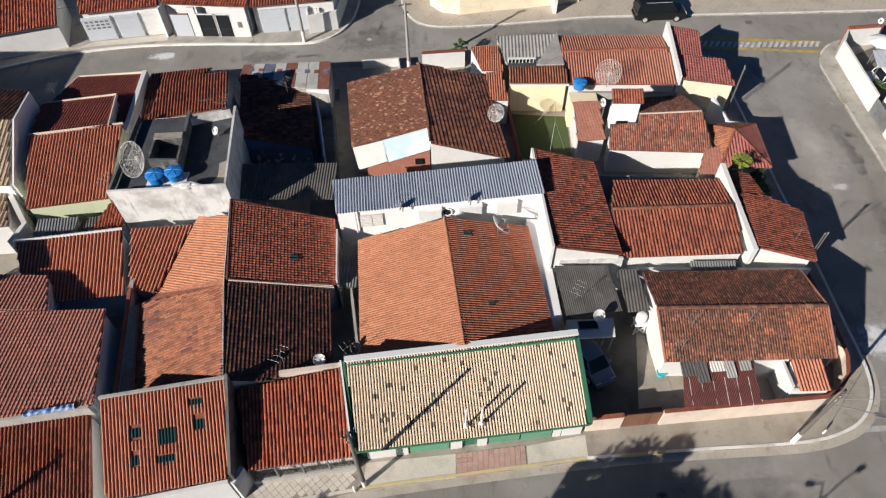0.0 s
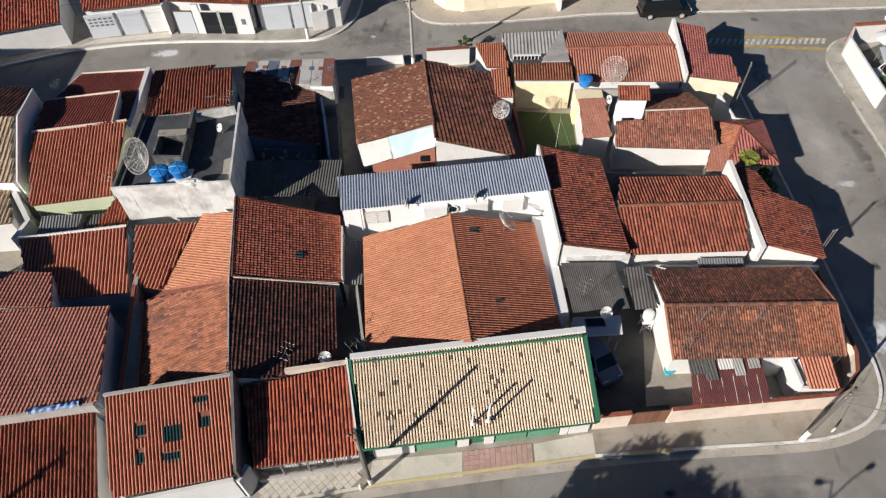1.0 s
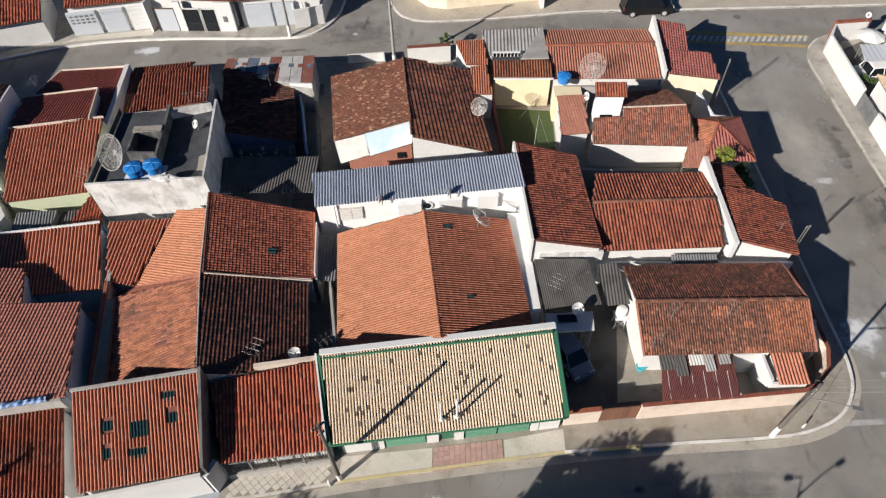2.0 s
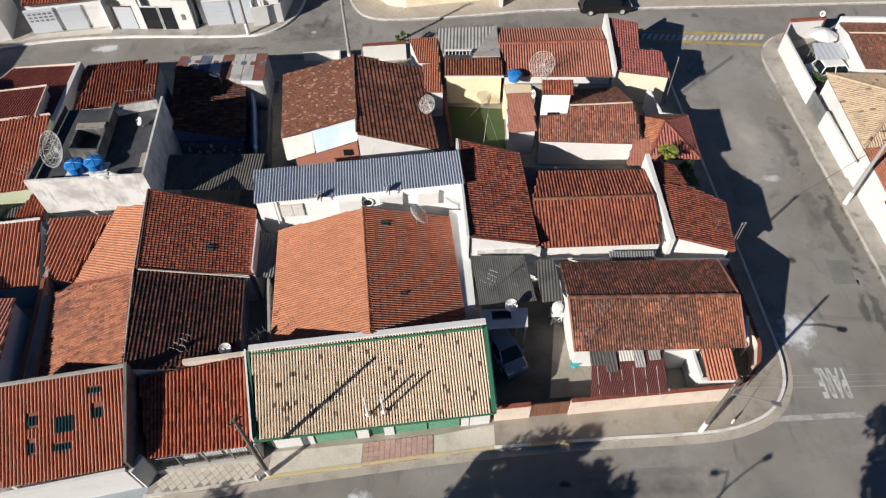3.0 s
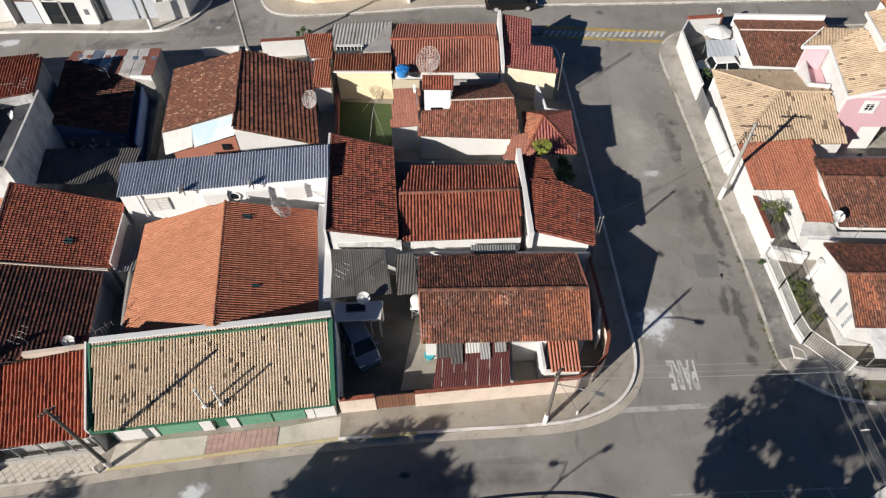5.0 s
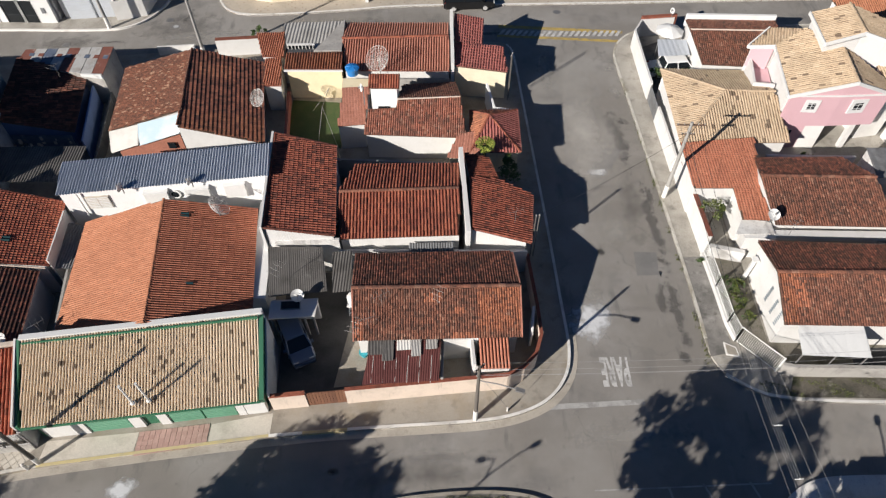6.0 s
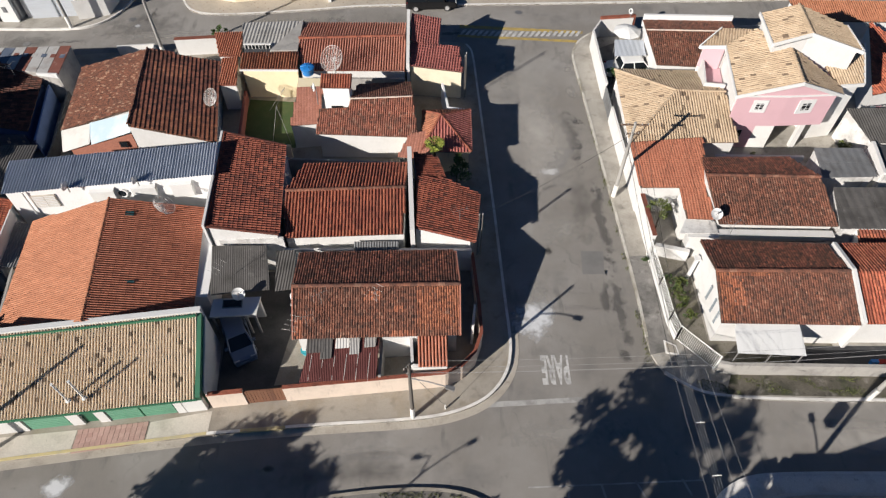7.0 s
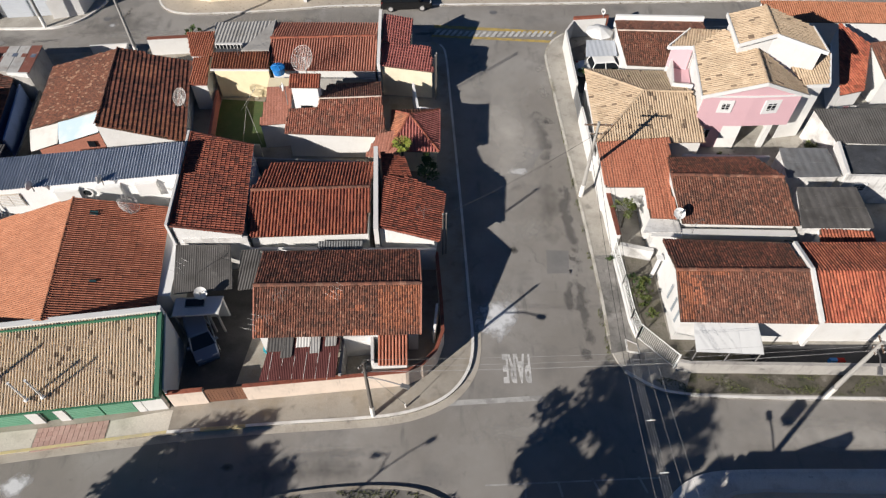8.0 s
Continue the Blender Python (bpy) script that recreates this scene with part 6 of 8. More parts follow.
flat("stop_line", [(21.4, 13.82), (27.1, 14.12), (27.1, 14.42), (21.4, 14.14)], FAINTWHITE, "worn white stop line across the side street")
for k in range(21):
    x = 21.25 + k * .5
    yb = 48.15 if x > 24.7 else 48.15 + .09 * (24.7 - x)
    flat("crossing_bar", [(x, yb), (x + .27, yb - .03), (x + .72, yb + .75), (x + .45, yb + .78)], ROADWHITE, "slanted white bar of the speed hump", .009)
flat("hump_edge", [(21.3, 49.51), (32.0, 48.50), (32.1, 48.90), (21.4, 49.96)], ROADYELLOW, "worn yellow edge line of the speed hump")
flat("hump_edge", [(21.1, 48.15), (31.5, 47.20), (31.6, 47.55), (21.2, 48.5)], ROADYELLOW, "worn yellow edge line of the speed hump")
flat("road_repair", [(26.85, 32.05), (28.25, 32.0), (29.4, 34.1), (27.3, 34.25)], PATCH, "square dark asphalt repair", .006)
flat("road_repair", [(28.33, 22.70), (29.70, 22.72), (29.91, 24.51), (28.46, 24.57)], PATCH, "square grey asphalt repair", .006)
for x0, y0, x1, y1 in ((29.17, 9.84, 29.5, 9.0), (25.75, 9.62, 25.68, 8.8), (31.55, 9.9, 31.85, 9.05), (27.4, 9.7, 27.55, 8.9)):
    flat("parking_mark", [(x0 - .06, y0), (x0 + .06, y0), (x1 + .06, y1), (x1 - .06, y1)], FAINTWHITE, "short faded white stroke of a parking bay")
flat("road_line", [(23.7, 9.5), (32.6, 9.78), (32.6, 9.86), (23.7, 9.58)], FAINTWHITE, "thin faded white line across the side road")
rs = random.Random(4)


def stain(cx, cy, rx, ry, material, label, rot=0.0, z=.005):
    """A thin stain on the road, its rim lost in the asphalt."""
    bm = bmesh.new()
    disc(bm, (0, 0, 0), 1.5, 28)
    ob = new("road_stain", mesh_of("road_stain", bm, material))
    ob.matrix_world = pose(cx, cy, z + .0004 * (len(bpy.data.objects) % 7), 0, 0, rot) @ Matrix.Diagonal((rx, ry, 1, 1))
    return tagged(ob, label, "stain", kind="structure")


for cx, cy, rx, ry, mt, lab, rot in ((25.0, 19.4, 1.7, 2.1, SPILL, "pale cement spill on the asphalt", -35), (25.4, 21.2, .9, 1.6, DUST, "pale worn patch of asphalt", 10), (27.2, 31.7, 1.0, .6, SPILL, "pale cement spill on the asphalt", 10),
                                     (27.6, 26.3, 1.9, 1.5, DUST, "pale cement dust on the asphalt", 30), (-24.6, 48.0, 2.0, .8, SPILL, "pale cement spill on the back street", 5), (30.0, 40.5, .6, 1.1, DUST, "pale worn patch of asphalt", 0),
                                     (30.1, 43.6, .6, .6, DUST, "pale worn patch of asphalt", 0), (.0, 9.8, 1.1, .9, SPILL, "pale cement patch beside the kerb", 0), (-6.5, 9.9, 2.2, .5, DUST, "pale dust along the kerb", 5), (-7.0, 50.0, .6, .45, SPILL, "pale worn patch of asphalt", 0),
                                     (26.0, 12.4, 4.5, 1.2, DUST, "pale worn wheel track on the asphalt", 4), (15.0, 11.2, 5.5, .7, DUST, "pale worn wheel track on the asphalt", 4), (27.5, 37.5, 1.0, 5.0, DUST, "pale worn wheel track on the asphalt", 2),
                                     (24.8, 43.0, .8, 4.5, DUST, "pale worn wheel track on the asphalt", 2), (-4.0, 48.6, 6.0, .7, DUST, "pale worn wheel track on the asphalt", 5), (16.0, 49.6, 7.0, .8, DUST, "pale worn wheel track on the asphalt", 1),
                                     (42.0, 12.6, 5.0, .6, DUST, "pale worn wheel track on the asphalt", -2),
                                     (30.2, 20.0, .5, 3.6, TAR, "long dark asphalt repair", 3), (30.2, 27.0, .55, 5.0, TAR, "long dark asphalt repair", 2), (29.3, 35.5, .8, 4.0, TAR, "long dark asphalt repair", 4),
                                     (30.4, 29.4, .4, 1.2, TAR, "long dark asphalt repair", 0), (26.4, 24.6, .4, .5, OIL, "dark oil stain on the asphalt", 0),
                                     (10.5, 10.6, .5, .3, OIL, "dark oil stain on the asphalt", 0), (20.5, 48.6, 1.4, .3, TAR, "long dark asphalt repair", 3), (-12.0, 47.8, 1.5, .35, TAR, "long dark asphalt repair", 6),
                                     (-6.2, 51.5, .3, 1.8, TAR, "long dark asphalt repair", -12), (29.8, 37.0, .7, .5, TAR, "irregular dark asphalt repair", 0),
                                     (29.5, 21.0, .45, 1.5, TAR, "dark asphalt repair trailing from the square patch", -10), (30.0, 16.9, .5, .6, TAR, "irregular dark asphalt repair", 0),
                                     (-6.0, 50.0, 5.5, 2.6, WORN, "large darker stretch of worn asphalt", 8), (8.0, 50.2, 6.0, 1.3, WORN, "large darker stretch of worn asphalt", 4), (-16.0, 47.6, 5.0, 1.2, WORN, "large darker stretch of worn asphalt", 8),
                                     (14.0, 10.3, 6.0, .8, WORN, "large darker stretch of worn asphalt", 4), (29.0, 28.5, 1.2, 5.0, WORN, "large darker stretch of worn asphalt", 0), (26.8, 35.0, 3.6, 12.5, BLEACH, "sun-bleached stretch of the side street", 2), (43.0, 11.8, 11.0, 1.5, BLEACH, "sun-bleached stretch of the front street", -1)):
    stain(cx, cy, rx / 1.1, ry / 1.1, mt, lab, rot)
for cx, cy in ((26.7, 51.85), (-7.7, 51.0), (-15.7, 47.4), (10.2, 50.5)):
    mh = thing("manhole_cover", cx, cy, 0, "round iron manhole cover set in the asphalt", "manhole cover", "manhole covers")
    part("rim", lathe([(.36, 0), (.36, .012), (.31, .012)], 20, Matrix.Translation((cx, cy, 0))), PATCH, mh)
    part("lid", lathe([(.30, 0), (.30, .014)], 20, Matrix.Translation((cx, cy, 0))), STEEL, mh)
txt = bpy.data.curves.new("road_lettering", "FONT")
txt.body, txt.size, txt.extrude, txt.offset = "PARE", .82, .002, .028
txt.align_x, txt.align_y = "CENTER", "CENTER"
txt.materials.append(ROADWHITE)
to = new("road_lettering", txt)
to.matrix_world = Matrix.Translation((25.85, 16.2, .006)) @ Matrix.Rotation(math.pi, 4, "Z") @ Matrix.Diagonal((.86, 3.0, 1, 1))
tagged(to, "worn white PARE lettering painted on the asphalt", "road marking")

# pavement pieces before the shop
walk_tiles = thing("paved_panel", 2, 12.2, .14, "panel of faded red paving squares before the shop", "paving")
me_t = None
for i in range(13):
    for j in range(5):
        u, v = i / 13, j / 5
        x, y = .22 + 3.62 * u, 11.48 + .30 * u / 1 + 1.30 * v + (.33 - .30) * u
        y = 11.46 + .56 * u + 1.30 * v - .16 * u * v
        if me_t is None:
            bm = box(.006, .270, .006, .252, 0, .022)
            me_t = mesh_of("paver", bm, REDPAVER)
        o = new("paver", me_t)
        o.parent = walk_tiles
        o.matrix_parent_inverse = Matrix.Translation(-walk_tiles.location)
        o.matrix_basis = pose(x, y, .138 + rs.uniform(0, .004), 0, 0, 8.2)
dia = thing("paved_panel", -7.4, 11.4, .14, "panel of cream paving squares laid on the diagonal", "paving")
me_d = mesh_of("paver", box(-.149, .149, -.149, .149, 0, .024), PALEPAVER)
flat("paving_bed", [(-10.3, 10.12), (-7.6, 10.45), (-4.95, 10.95), (-4.95, 12.2), (-10.1, 11.5)], CONCRETE, "brown mortar bed between diagonal paving squares", .146, "pavement")
for i in range(-24, 24):
    for j in range(-24, 24):
        x, y = -7.45 + (i - j) * .2262, 11.45 + (i + j) * .2262
        ylo, yhi = (10.15 + (x + 10.3) * .12 if x < -7.6 else 10.47 + (x + 7.6) * .185), 11.45 + (x + 10.1) * .125
        if -10.15 < x < -5.0 and ylo + .12 < y < yhi + .3:
            o = new("paver", me_d)
            o.parent = dia
            o.matrix_parent_inverse = Matrix.Translation(-dia.location)
            o.matrix_basis = pose(x, y, .141 + rs.uniform(0, .003), 0, 0, 45)
flat("pavement_slab", [(-16.2, 8.5), (-10.45, 9.9), (-10.45, 11.3), (-16.3, 10.2)], BLUECEMENT, "smooth blue-grey cement apron", .150, "pavement")
flat("pavement_slab", [(-4.6, 11.0), (.15, 11.5), (.15, 12.75), (-4.5, 12.3)], PALEPAVER, "pale cement pavement before the shop", .148, "pavement")
flat("pavement_slab", [(3.9, 12.05), (7.05, 12.45), (7.05, 13.75), (3.9, 13.15)], PALEPAVER, "pale cement pavement before the shop", .148, "pavement")

# shop front
for a, b, z0, z1, mt, nm in ((-4.4, -2.3, .14, 2.0, WHITE, "white_panel"), (-.1, .5, .14, 2.0, WHITE, "pillar"), (1.3, 1.8, .14, 2.0, WHITE, "pillar"), (5.3, 5.7, .14, 2.0, WHITE, "pillar"), (5.75, 6.8, .14, 1.9, WHITE, "white_panel")):
    ya, yb = 12.60 + (a + 4.64) * .1184, 12.60 + (b + 4.64) * .1184
    part(nm, prism([(a, ya - .14), (b, yb - .14), (b, yb + .1), (a, ya + .1)], z0, z1), mt, shop)
for a, b in ((-2.2, -.2), (1.9, 3.5), (3.6, 5.2)):
    ya, yb = 12.60 + (a + 4.64) * .1184, 12.60 + (b + 4.64) * .1184
    sh = part("shutter", prism([(a, ya - .08), (b, yb - .08), (b, yb + .1), (a, ya + .1)], .14, 1.95), SHUTTER, shop, "green roller shutter")
    for k in range(9):
        part("shutter_slat", prism([(a, ya - .10), (b, yb - .10), (b, yb - .08), (a, ya - .08)], .2 + k * .19, .34 + k * .19), SHUTTER, sh)
for x, y, z0 in ((.66, 13.2, 2.72), (1.45, 13.32, 2.76)):
    v = thing("vent_pipe", x, y, z0, "upright white vent pipe through the roof", "pipe", "roof vent pipes")
    part("pipe", tube([(x, y, z0), (x, y, z0 + 1.8)], .055, seg=10), PLAINWHITE, v)
    part("collar", lathe([(.14, 0), (.09, .08)], 12, Matrix.Translation((x, y, z0))), PLAINWHITE, v)
    part("cap", lathe([(.07, 1.76), (.07, 1.84)], 10, Matrix.Translation((x, y, z0))), PLAINWHITE, v)

# skylight tiles
for a, b, e, f in GAPS:
    s_ = Slope(SK)
    nu, nv = max(1, round((b - a) / .148)), max(1, round((f - e) / .4))
    for i in range(nu):
        for j in range(nv):
            vs, fs = tile_shape(ROUND, .148, .058, .44, .03)
            pts = [tuple(s_.at(a + (i + .5) * (b - a) / nu + p[0], e + j * (f - e) / nv + p[1], p[2])) for p in vs]
            raw("glass_tile", pts, fs, SKYTILE, sky_house, "dark translucent skylight tile")
railing([(-10.05, 11.25), (-4.95, 11.98)], 1.75, "grey steel front fence with white posts", gap=.14, low=.1, wall_h=.5, wall_mat=CEMENT, post_every=1.2, mat_r=STEEL)
wall_thing([(-10.6, 10.55), (-10.25, 11.35)], 2.2, .25, WHITE, "white end wall between two front houses")
wall_thing([(-16.3, 9.45), (-10.75, 10.6)], 2.35, .18, WHITE, "white front wall under the red roof")

tarp = thing("tarpaulin", -19.4, 13.35, 4.5, "blue tarpaulin bunched along the roof edge", "tarpaulin")
nx, ny = 40, 8
vs = []
for j in range(ny):
    for i in range(nx):
        x = -20.5 + 2.3 * i / (nx - 1)
        y = 13.36 + (x + 19.4) * .176 + (.16 + .07 * noise.noise(Vector((x * 2.2, 1.7, 0)))) * (2 * j / (ny - 1) - 1)
        fold = .06 * noise.noise(Vector((x * 3.1, y * 6, 2.0))) + .035 * math.sin(x * 19 + 3 * noise.noise(Vector((x, y * 3, 5.0))))
        vs.append((x, y, 4.60 + fold - .10 * abs(2 * j / (ny - 1) - 1) ** 3))
raw("sheet", vs, [(j * nx + i, j * nx + i + 1, (j + 1) * nx + i + 1, (j + 1) * nx + i) for j in range(ny - 1) for i in range(nx - 1)], TARP, tarp)
# front wall gate of the yard
gate = thing("yard_gate", 10, 14.3, .14, "brown plank driveway gate in the front wall", "gate")
for k in range(12):
    a = 8.95 + k * .17
    part("plank", prism([(a, 14.16 + (a - 8.95) * .09), (a + .155, 14.17 + (a - 8.95) * .09), (a + .155, 14.23 + (a - 8.95) * .09), (a, 14.22 + (a - 8.95) * .09)], .18, 1.55), WOOD, gate)
part("rail", strip([(8.95, 14.24), (11.0, 14.43)], .05, .5, .62), WOOD, gate)
part("rail", strip([(8.95, 14.24), (11.0, 14.43)], .05, 1.2, 1.32), WOOD, gate)
wall_thing([(7.05, 14.02), (8.92, 14.2)], 1.45, .18, PALEPINK, "cream front wall beside the driveway gate", cop=RED)

# yard
car("hatchback", "small silver-blue hatchback parked in the shaded yard", Matrix.Translation((7.78, 18.0, .14)) @ Matrix.Rotation(radians(-64), 4, "Z"), 3.3, 1.42, 1.36, CARBLUE, belt=.6, cab=(.02, .1, .62, .80))
rack = thing("utility_room", 7.8, 19.1, .14, "white flat-roofed utility shelter in the yard", "shelter")
part("slab", prism([(6.5, 18.4), (9.05, 18.55), (9.12, 19.75), (6.45, 19.6)], 2.08, 2.2), WHITE, rack)
part("wall", prism([(6.55, 19.62), (9.0, 19.66), (9.05, 19.76), (6.5, 19.72)], .14, 2.08), WHITE, rack)
for x, y in ((8.45, 18.6), (8.95, 18.62), (6.6, 18.5)):
    part("post", box(x - .05, x + .05, y - .05, y + .05, .14, 2.08), CEMENT, rack)
pan = thing("solar_panel", 7.65, 19.25, 2.2, "dark blue solar water panel lying on the slab", "panel")
part("frame", prism([(7.1, 18.95), (8.2, 19.0), (8.15, 19.55), (7.05, 19.5)], 2.2, 2.27), STEEL, pan)
part("glass", prism([(7.14, 18.99), (8.15, 19.04), (8.11, 19.51), (7.09, 19.46)], 2.27, 2.28), GLASSDARK, pan)
dish(8.1, 19.45, 2.95, .36, -70, 45, "small white satellite dish on the utility shelter", mesh=False, mast=.75)
# Dark floor carries the yard's shade; the pale strip is its sunlit edge.
yard = flat("yard_floor", [(7.1, 14.3), (11.4, 14.7), (11.6, 23), (6.6, 23)], DARKCONC, "concrete yard floor with shade in its tone", .150, "floor")
flat("yard_floor", [(10.15, 15.2), (12.3, 15.4), (11.7, 20.9), (11.0, 20.8)], CONCRETE, "concrete strip kept pale for the sunlit floor", .158, "floor")
tub = thing("plastic_tub", 11.72, 17.2, .14, "turquoise plastic tub beside the house wall", "tub")
part("body", lathe([(.18, 0), (.25, .36), (.27, .39)], 16, Matrix.Translation((11.72, 17.2, .14))), TEAL, tub)
part("rim", lathe([(.26, .37), (.29, .37), (.29, .40), (.26, .40)], 16, Matrix.Translation((11.72, 17.2, .14)), caps=False), TEAL, tub)
tk = thing("white_tank", 10.95, 20.2, .14, "white plastic water tank on a braced stand by the house", "water tank")
part("body", lathe([(.26, 0), (.31, .1), (.32, .55), (.24, .7), (.1, .74)], 18, Matrix.Translation((10.95, 20.2, 1.1))), PLAINWHITE, tk)
part("platform", box(10.6, 11.35, 19.85, 20.5, 1.02, 1.1), PLAINWHITE, tk)
for dx, dy in ((-.3, -.3), (.3, -.3), (-.3, .25), (.3, .25)):
    part("leg", tube([(10.97 + dx, 20.17 + dy, .14), (10.97 + dx * .8, 20.17 + dy * .8, 1.02)], .04, seg=6), PLAINWHITE, tk)
part("brace", tube([(10.67, 19.87, .3), (11.25, 19.9, .95)], .03, seg=5), PLAINWHITE, tk)
part("brace", tube([(11.27, 19.87, .3), (10.7, 19.9, .95)], .03, seg=5), PLAINWHITE, tk)

# annex courtyard on the corner plot
wall_thing([(16.1, 14.85), (16.15, 17.0)], 1.7, .14, CEMENT, "grey cement yard wall")
wall_thing([(17.75, 17.05), (17.85, 15.5)], 2.0, .16, WHITE, "white yard wall of the annex")
wall_thing([(17.85, 15.45), (19.7, 15.45)], 1.75, .14, WHITE, "white yard wall below the annex roof")
wall_thing([(16.2, 16.95), (18.1, 17.1)], 2.1, .14, WHITE, "white wall under the eave")
for k, (mt, w, y0) in enumerate(((FIBRE, .95, 16.05), (FIBRE, .6, 15.7), (TRANS, .75, 16.3), (PALESHEET, .5, 15.95), (CEMENT, .6, 16.35))):
    x = 12.15 + k * .78
    ph = thing("loose_sheet", x + w / 2, 16.6, 2.3, "loose weathered sheet patching the porch roof", "sheet", "loose roof sheets")
    zf = lambda y: 2.125 + (y - 14.5) * .108
    sheets(ph, [(x, y0, zf(y0)), (x + w, y0 + .05, zf(y0)), (x + w, 16.95, zf(16.95)), (x, 16.9, zf(16.95))], mt, pitch=.16, height=.02, name="sheet")
for k in range(6):
    x = 12.4 + k * .62
    part("seam", strip([(x, 14.5), (x + .08, 16.0)], .02, [2.06, 2.22], [2.095, 2.255]), TRANS, porch, "pale worn sheet seam")
flat("yard_floor", [(16.2, 14.8), (17.8, 14.9), (17.8, 17), (16.2, 17)], CONCRETE, "grey cement courtyard floor", .150, "floor")
white_fin = wall_thing([(21.15, 17.7), (21.35, 19.2)], [1.2, 1.9], .14, WHITE, "stepped white wall stub by the street corner")

# ---------------------------------------------------------------- poles and cables
utility_pole(17.85, 13.3, 5.9, "dark weathered street pole with whitewashed base on the corner", lamp=(1.8, -.6, .25, .76), arm=41, spread=.3, r=.12, mat_p=POLEDARK)
utility_pole(-4.5, 11.15, 6.8, "dark weathered street pole beside the shop", arm=41, spread=.35, r=.12, base_white=.7, mat_p=POLEDARK)
utility_pole(42.7, 14.1, 5.95, "concrete street pole with whitewashed base", lamp=(-.6, -1.3, .4), arm=80, spread=.5)
utility_pole(31.35, 29.2, 6.6, "tall street pole with wide crossarms", arm=178, spread=.85)
utility_pole(-12.6, 49.6, 6.6, "concrete street pole before the garages", arm=10, spread=.6)
utility_pole(-3.3, 45.2, 6.3, "concrete street pole behind the gabled house", arm=10, spread=.5)
utility_pole(-24.0, 7.0, 6.4, "concrete street pole at the front kerb", arm=80, spread=.7)
for x, y, h in ((21.75, 24.2, 3.9), (21.95, 24.25, 3.9)):
    sp = thing("service_post", x, y, .14, "slim grey service post at the house corner", "post", "service posts")
    part("tube", tube([(x, y, .14), (x, y, .14 + h)], .035, seg=8), POLEDARK, sp)
    part("cap", lathe([(.07, 0), (.03, .1)], 8, Matrix.Translation((x, y, .14 + h))), STEEL, sp)
for x, y in ((21.40, 39.55), (21.50, 39.85)):
    sp = thing("service_post", x, y, .14, "slim grey service post at the yellow house", "post", "service posts")
    part("tube", tube([(x, y, .14), (x, y, 4.2)], .03, seg=8), POLEDARK, sp)
    part("cap", lathe([(.07, 0), (.03, .1)], 8, Matrix.Translation((x, y, 4.2))), STEEL, sp)
stay = thing("guy_anchor", 19.6, 13.75, .14, "steel guy wire anchored in a white stub", "guy wire")
part("wire", tube([(19.6, 13.75, .5), (17.9, 13.35, 5.0)], .012, seg=4), STEEL, stay)
part("stub", tube([(19.6, 13.75, .14), (19.58, 13.74, .6)], .05, seg=8), KERBWHITE, stay)
stub = thing("bollard", -4.95, 10.85, .14, "short white concrete bollard on the kerb", "bollard")
part("shaft", tube([(-4.95, 10.85, .14), (-4.95, 10.85, .75)], .08, seg=10), KERBWHITE, stub)
part("cap", lathe([(.085, 0), (.04, .05)], 10, Matrix.Translation((-4.95, 10.85, .75))), KERBWHITE, stub)

P1, P0, P2, P3 = (17.85, 13.3, 5.7), (-4.5, 11.15, 6.2), (42.7, 14.1, 5.8), (31.35, 29.2, 6.4)
for dz, dy in ((0, 0), (.0, .35), (-.7, .1), (-.85, .15)):
    cable((P1[0], P1[1] + dy, P1[2] + dz), (P2[0], P2[1] + dy, P2[2] + dz), .45, "thin grey overhead cable along the street", r=.006, mt=CABLEGREY)
for dx in (-.6, .6, -.2):
    cable((P3[0] + dx, P3[1], P3[2]), (30.4 + dx * .6, 13.0, 6.2), .35)
for dx in (-.4, 0, .13, .26, .39, .95, 1.6):
    cable((30.55 + dx * .75, 14.2, 5.6), (30.6 + dx * 1.1, -3, 7.4), .3, "bundle of grey overhead cables crossing the street corner", r=.005, mt=CABLEGREY)
for f in (.22, .36):
    cx, cy, cz = 30.7 + .15 * f, 14.2 - 17.2 * f, 5.6 + 1.8 * f - 1.2 * f * (1 - f)
    sc = thing("cable_spacer", cx, cy, cz, "white spacer clip on the cable bundle", "cable spacer", "cable spacers")
    part("bar", tube([(cx - .12, cy, cz), (cx + .26, cy + .02, cz)], .022, seg=6), PLAINWHITE, sc)
    part("hook", tube([(cx + .05, cy, cz), (cx + .05, cy, cz + .12)], .02, seg=5), PLAINWHITE, sc)
cable((P3[0], P3[1], P3[2] - .6), (21.8, 24.2, 4.0), .3)
cable((P3[0], P3[1], P3[2] - .6), (32.9, 24.4, 2.4), .2)
cable((-12.6, 49.6, 6.2), (-3.3, 45.2, 6.0), .3)
cable((-12.6, 49.6, 6.2), (-40, 44, 6.2), .4)

# ---------------------------------------------------------------- roof clutter, block A
dish(2.85, 25.0, 4.1, .68, 10, 45, "grey mesh satellite dish on the orange roof", mast=.9)
dish(3.35, 36.0, 3.35, .62, -128, 42, "pale mesh satellite dish at the eave of the gabled house", mast=1.0)
dish(11.7, 39.6, 3.9, .95, -128, 44, "large grey mesh satellite dish over the red roof", mast=1.2)
dish(-19.2, 29.1, 5.9, 1.1, -122, 36, "large rusty mesh satellite dish on the terrace", mast=1.0)
dish(-6.9, 16.5, 3.55, .32, -60, 45, "small pale satellite dish on the sooty roof", mesh=False, mast=.7)
dish(10.75, 36.0, 4.2, .30, 200, 12, "small white satellite dish by the water tower", mesh=False, mast=1.55)
dish(-15.1, 32.2, 5.35, .28, -140, 40, "small white satellite dish on the terrace wall", mesh=False, mast=.45)
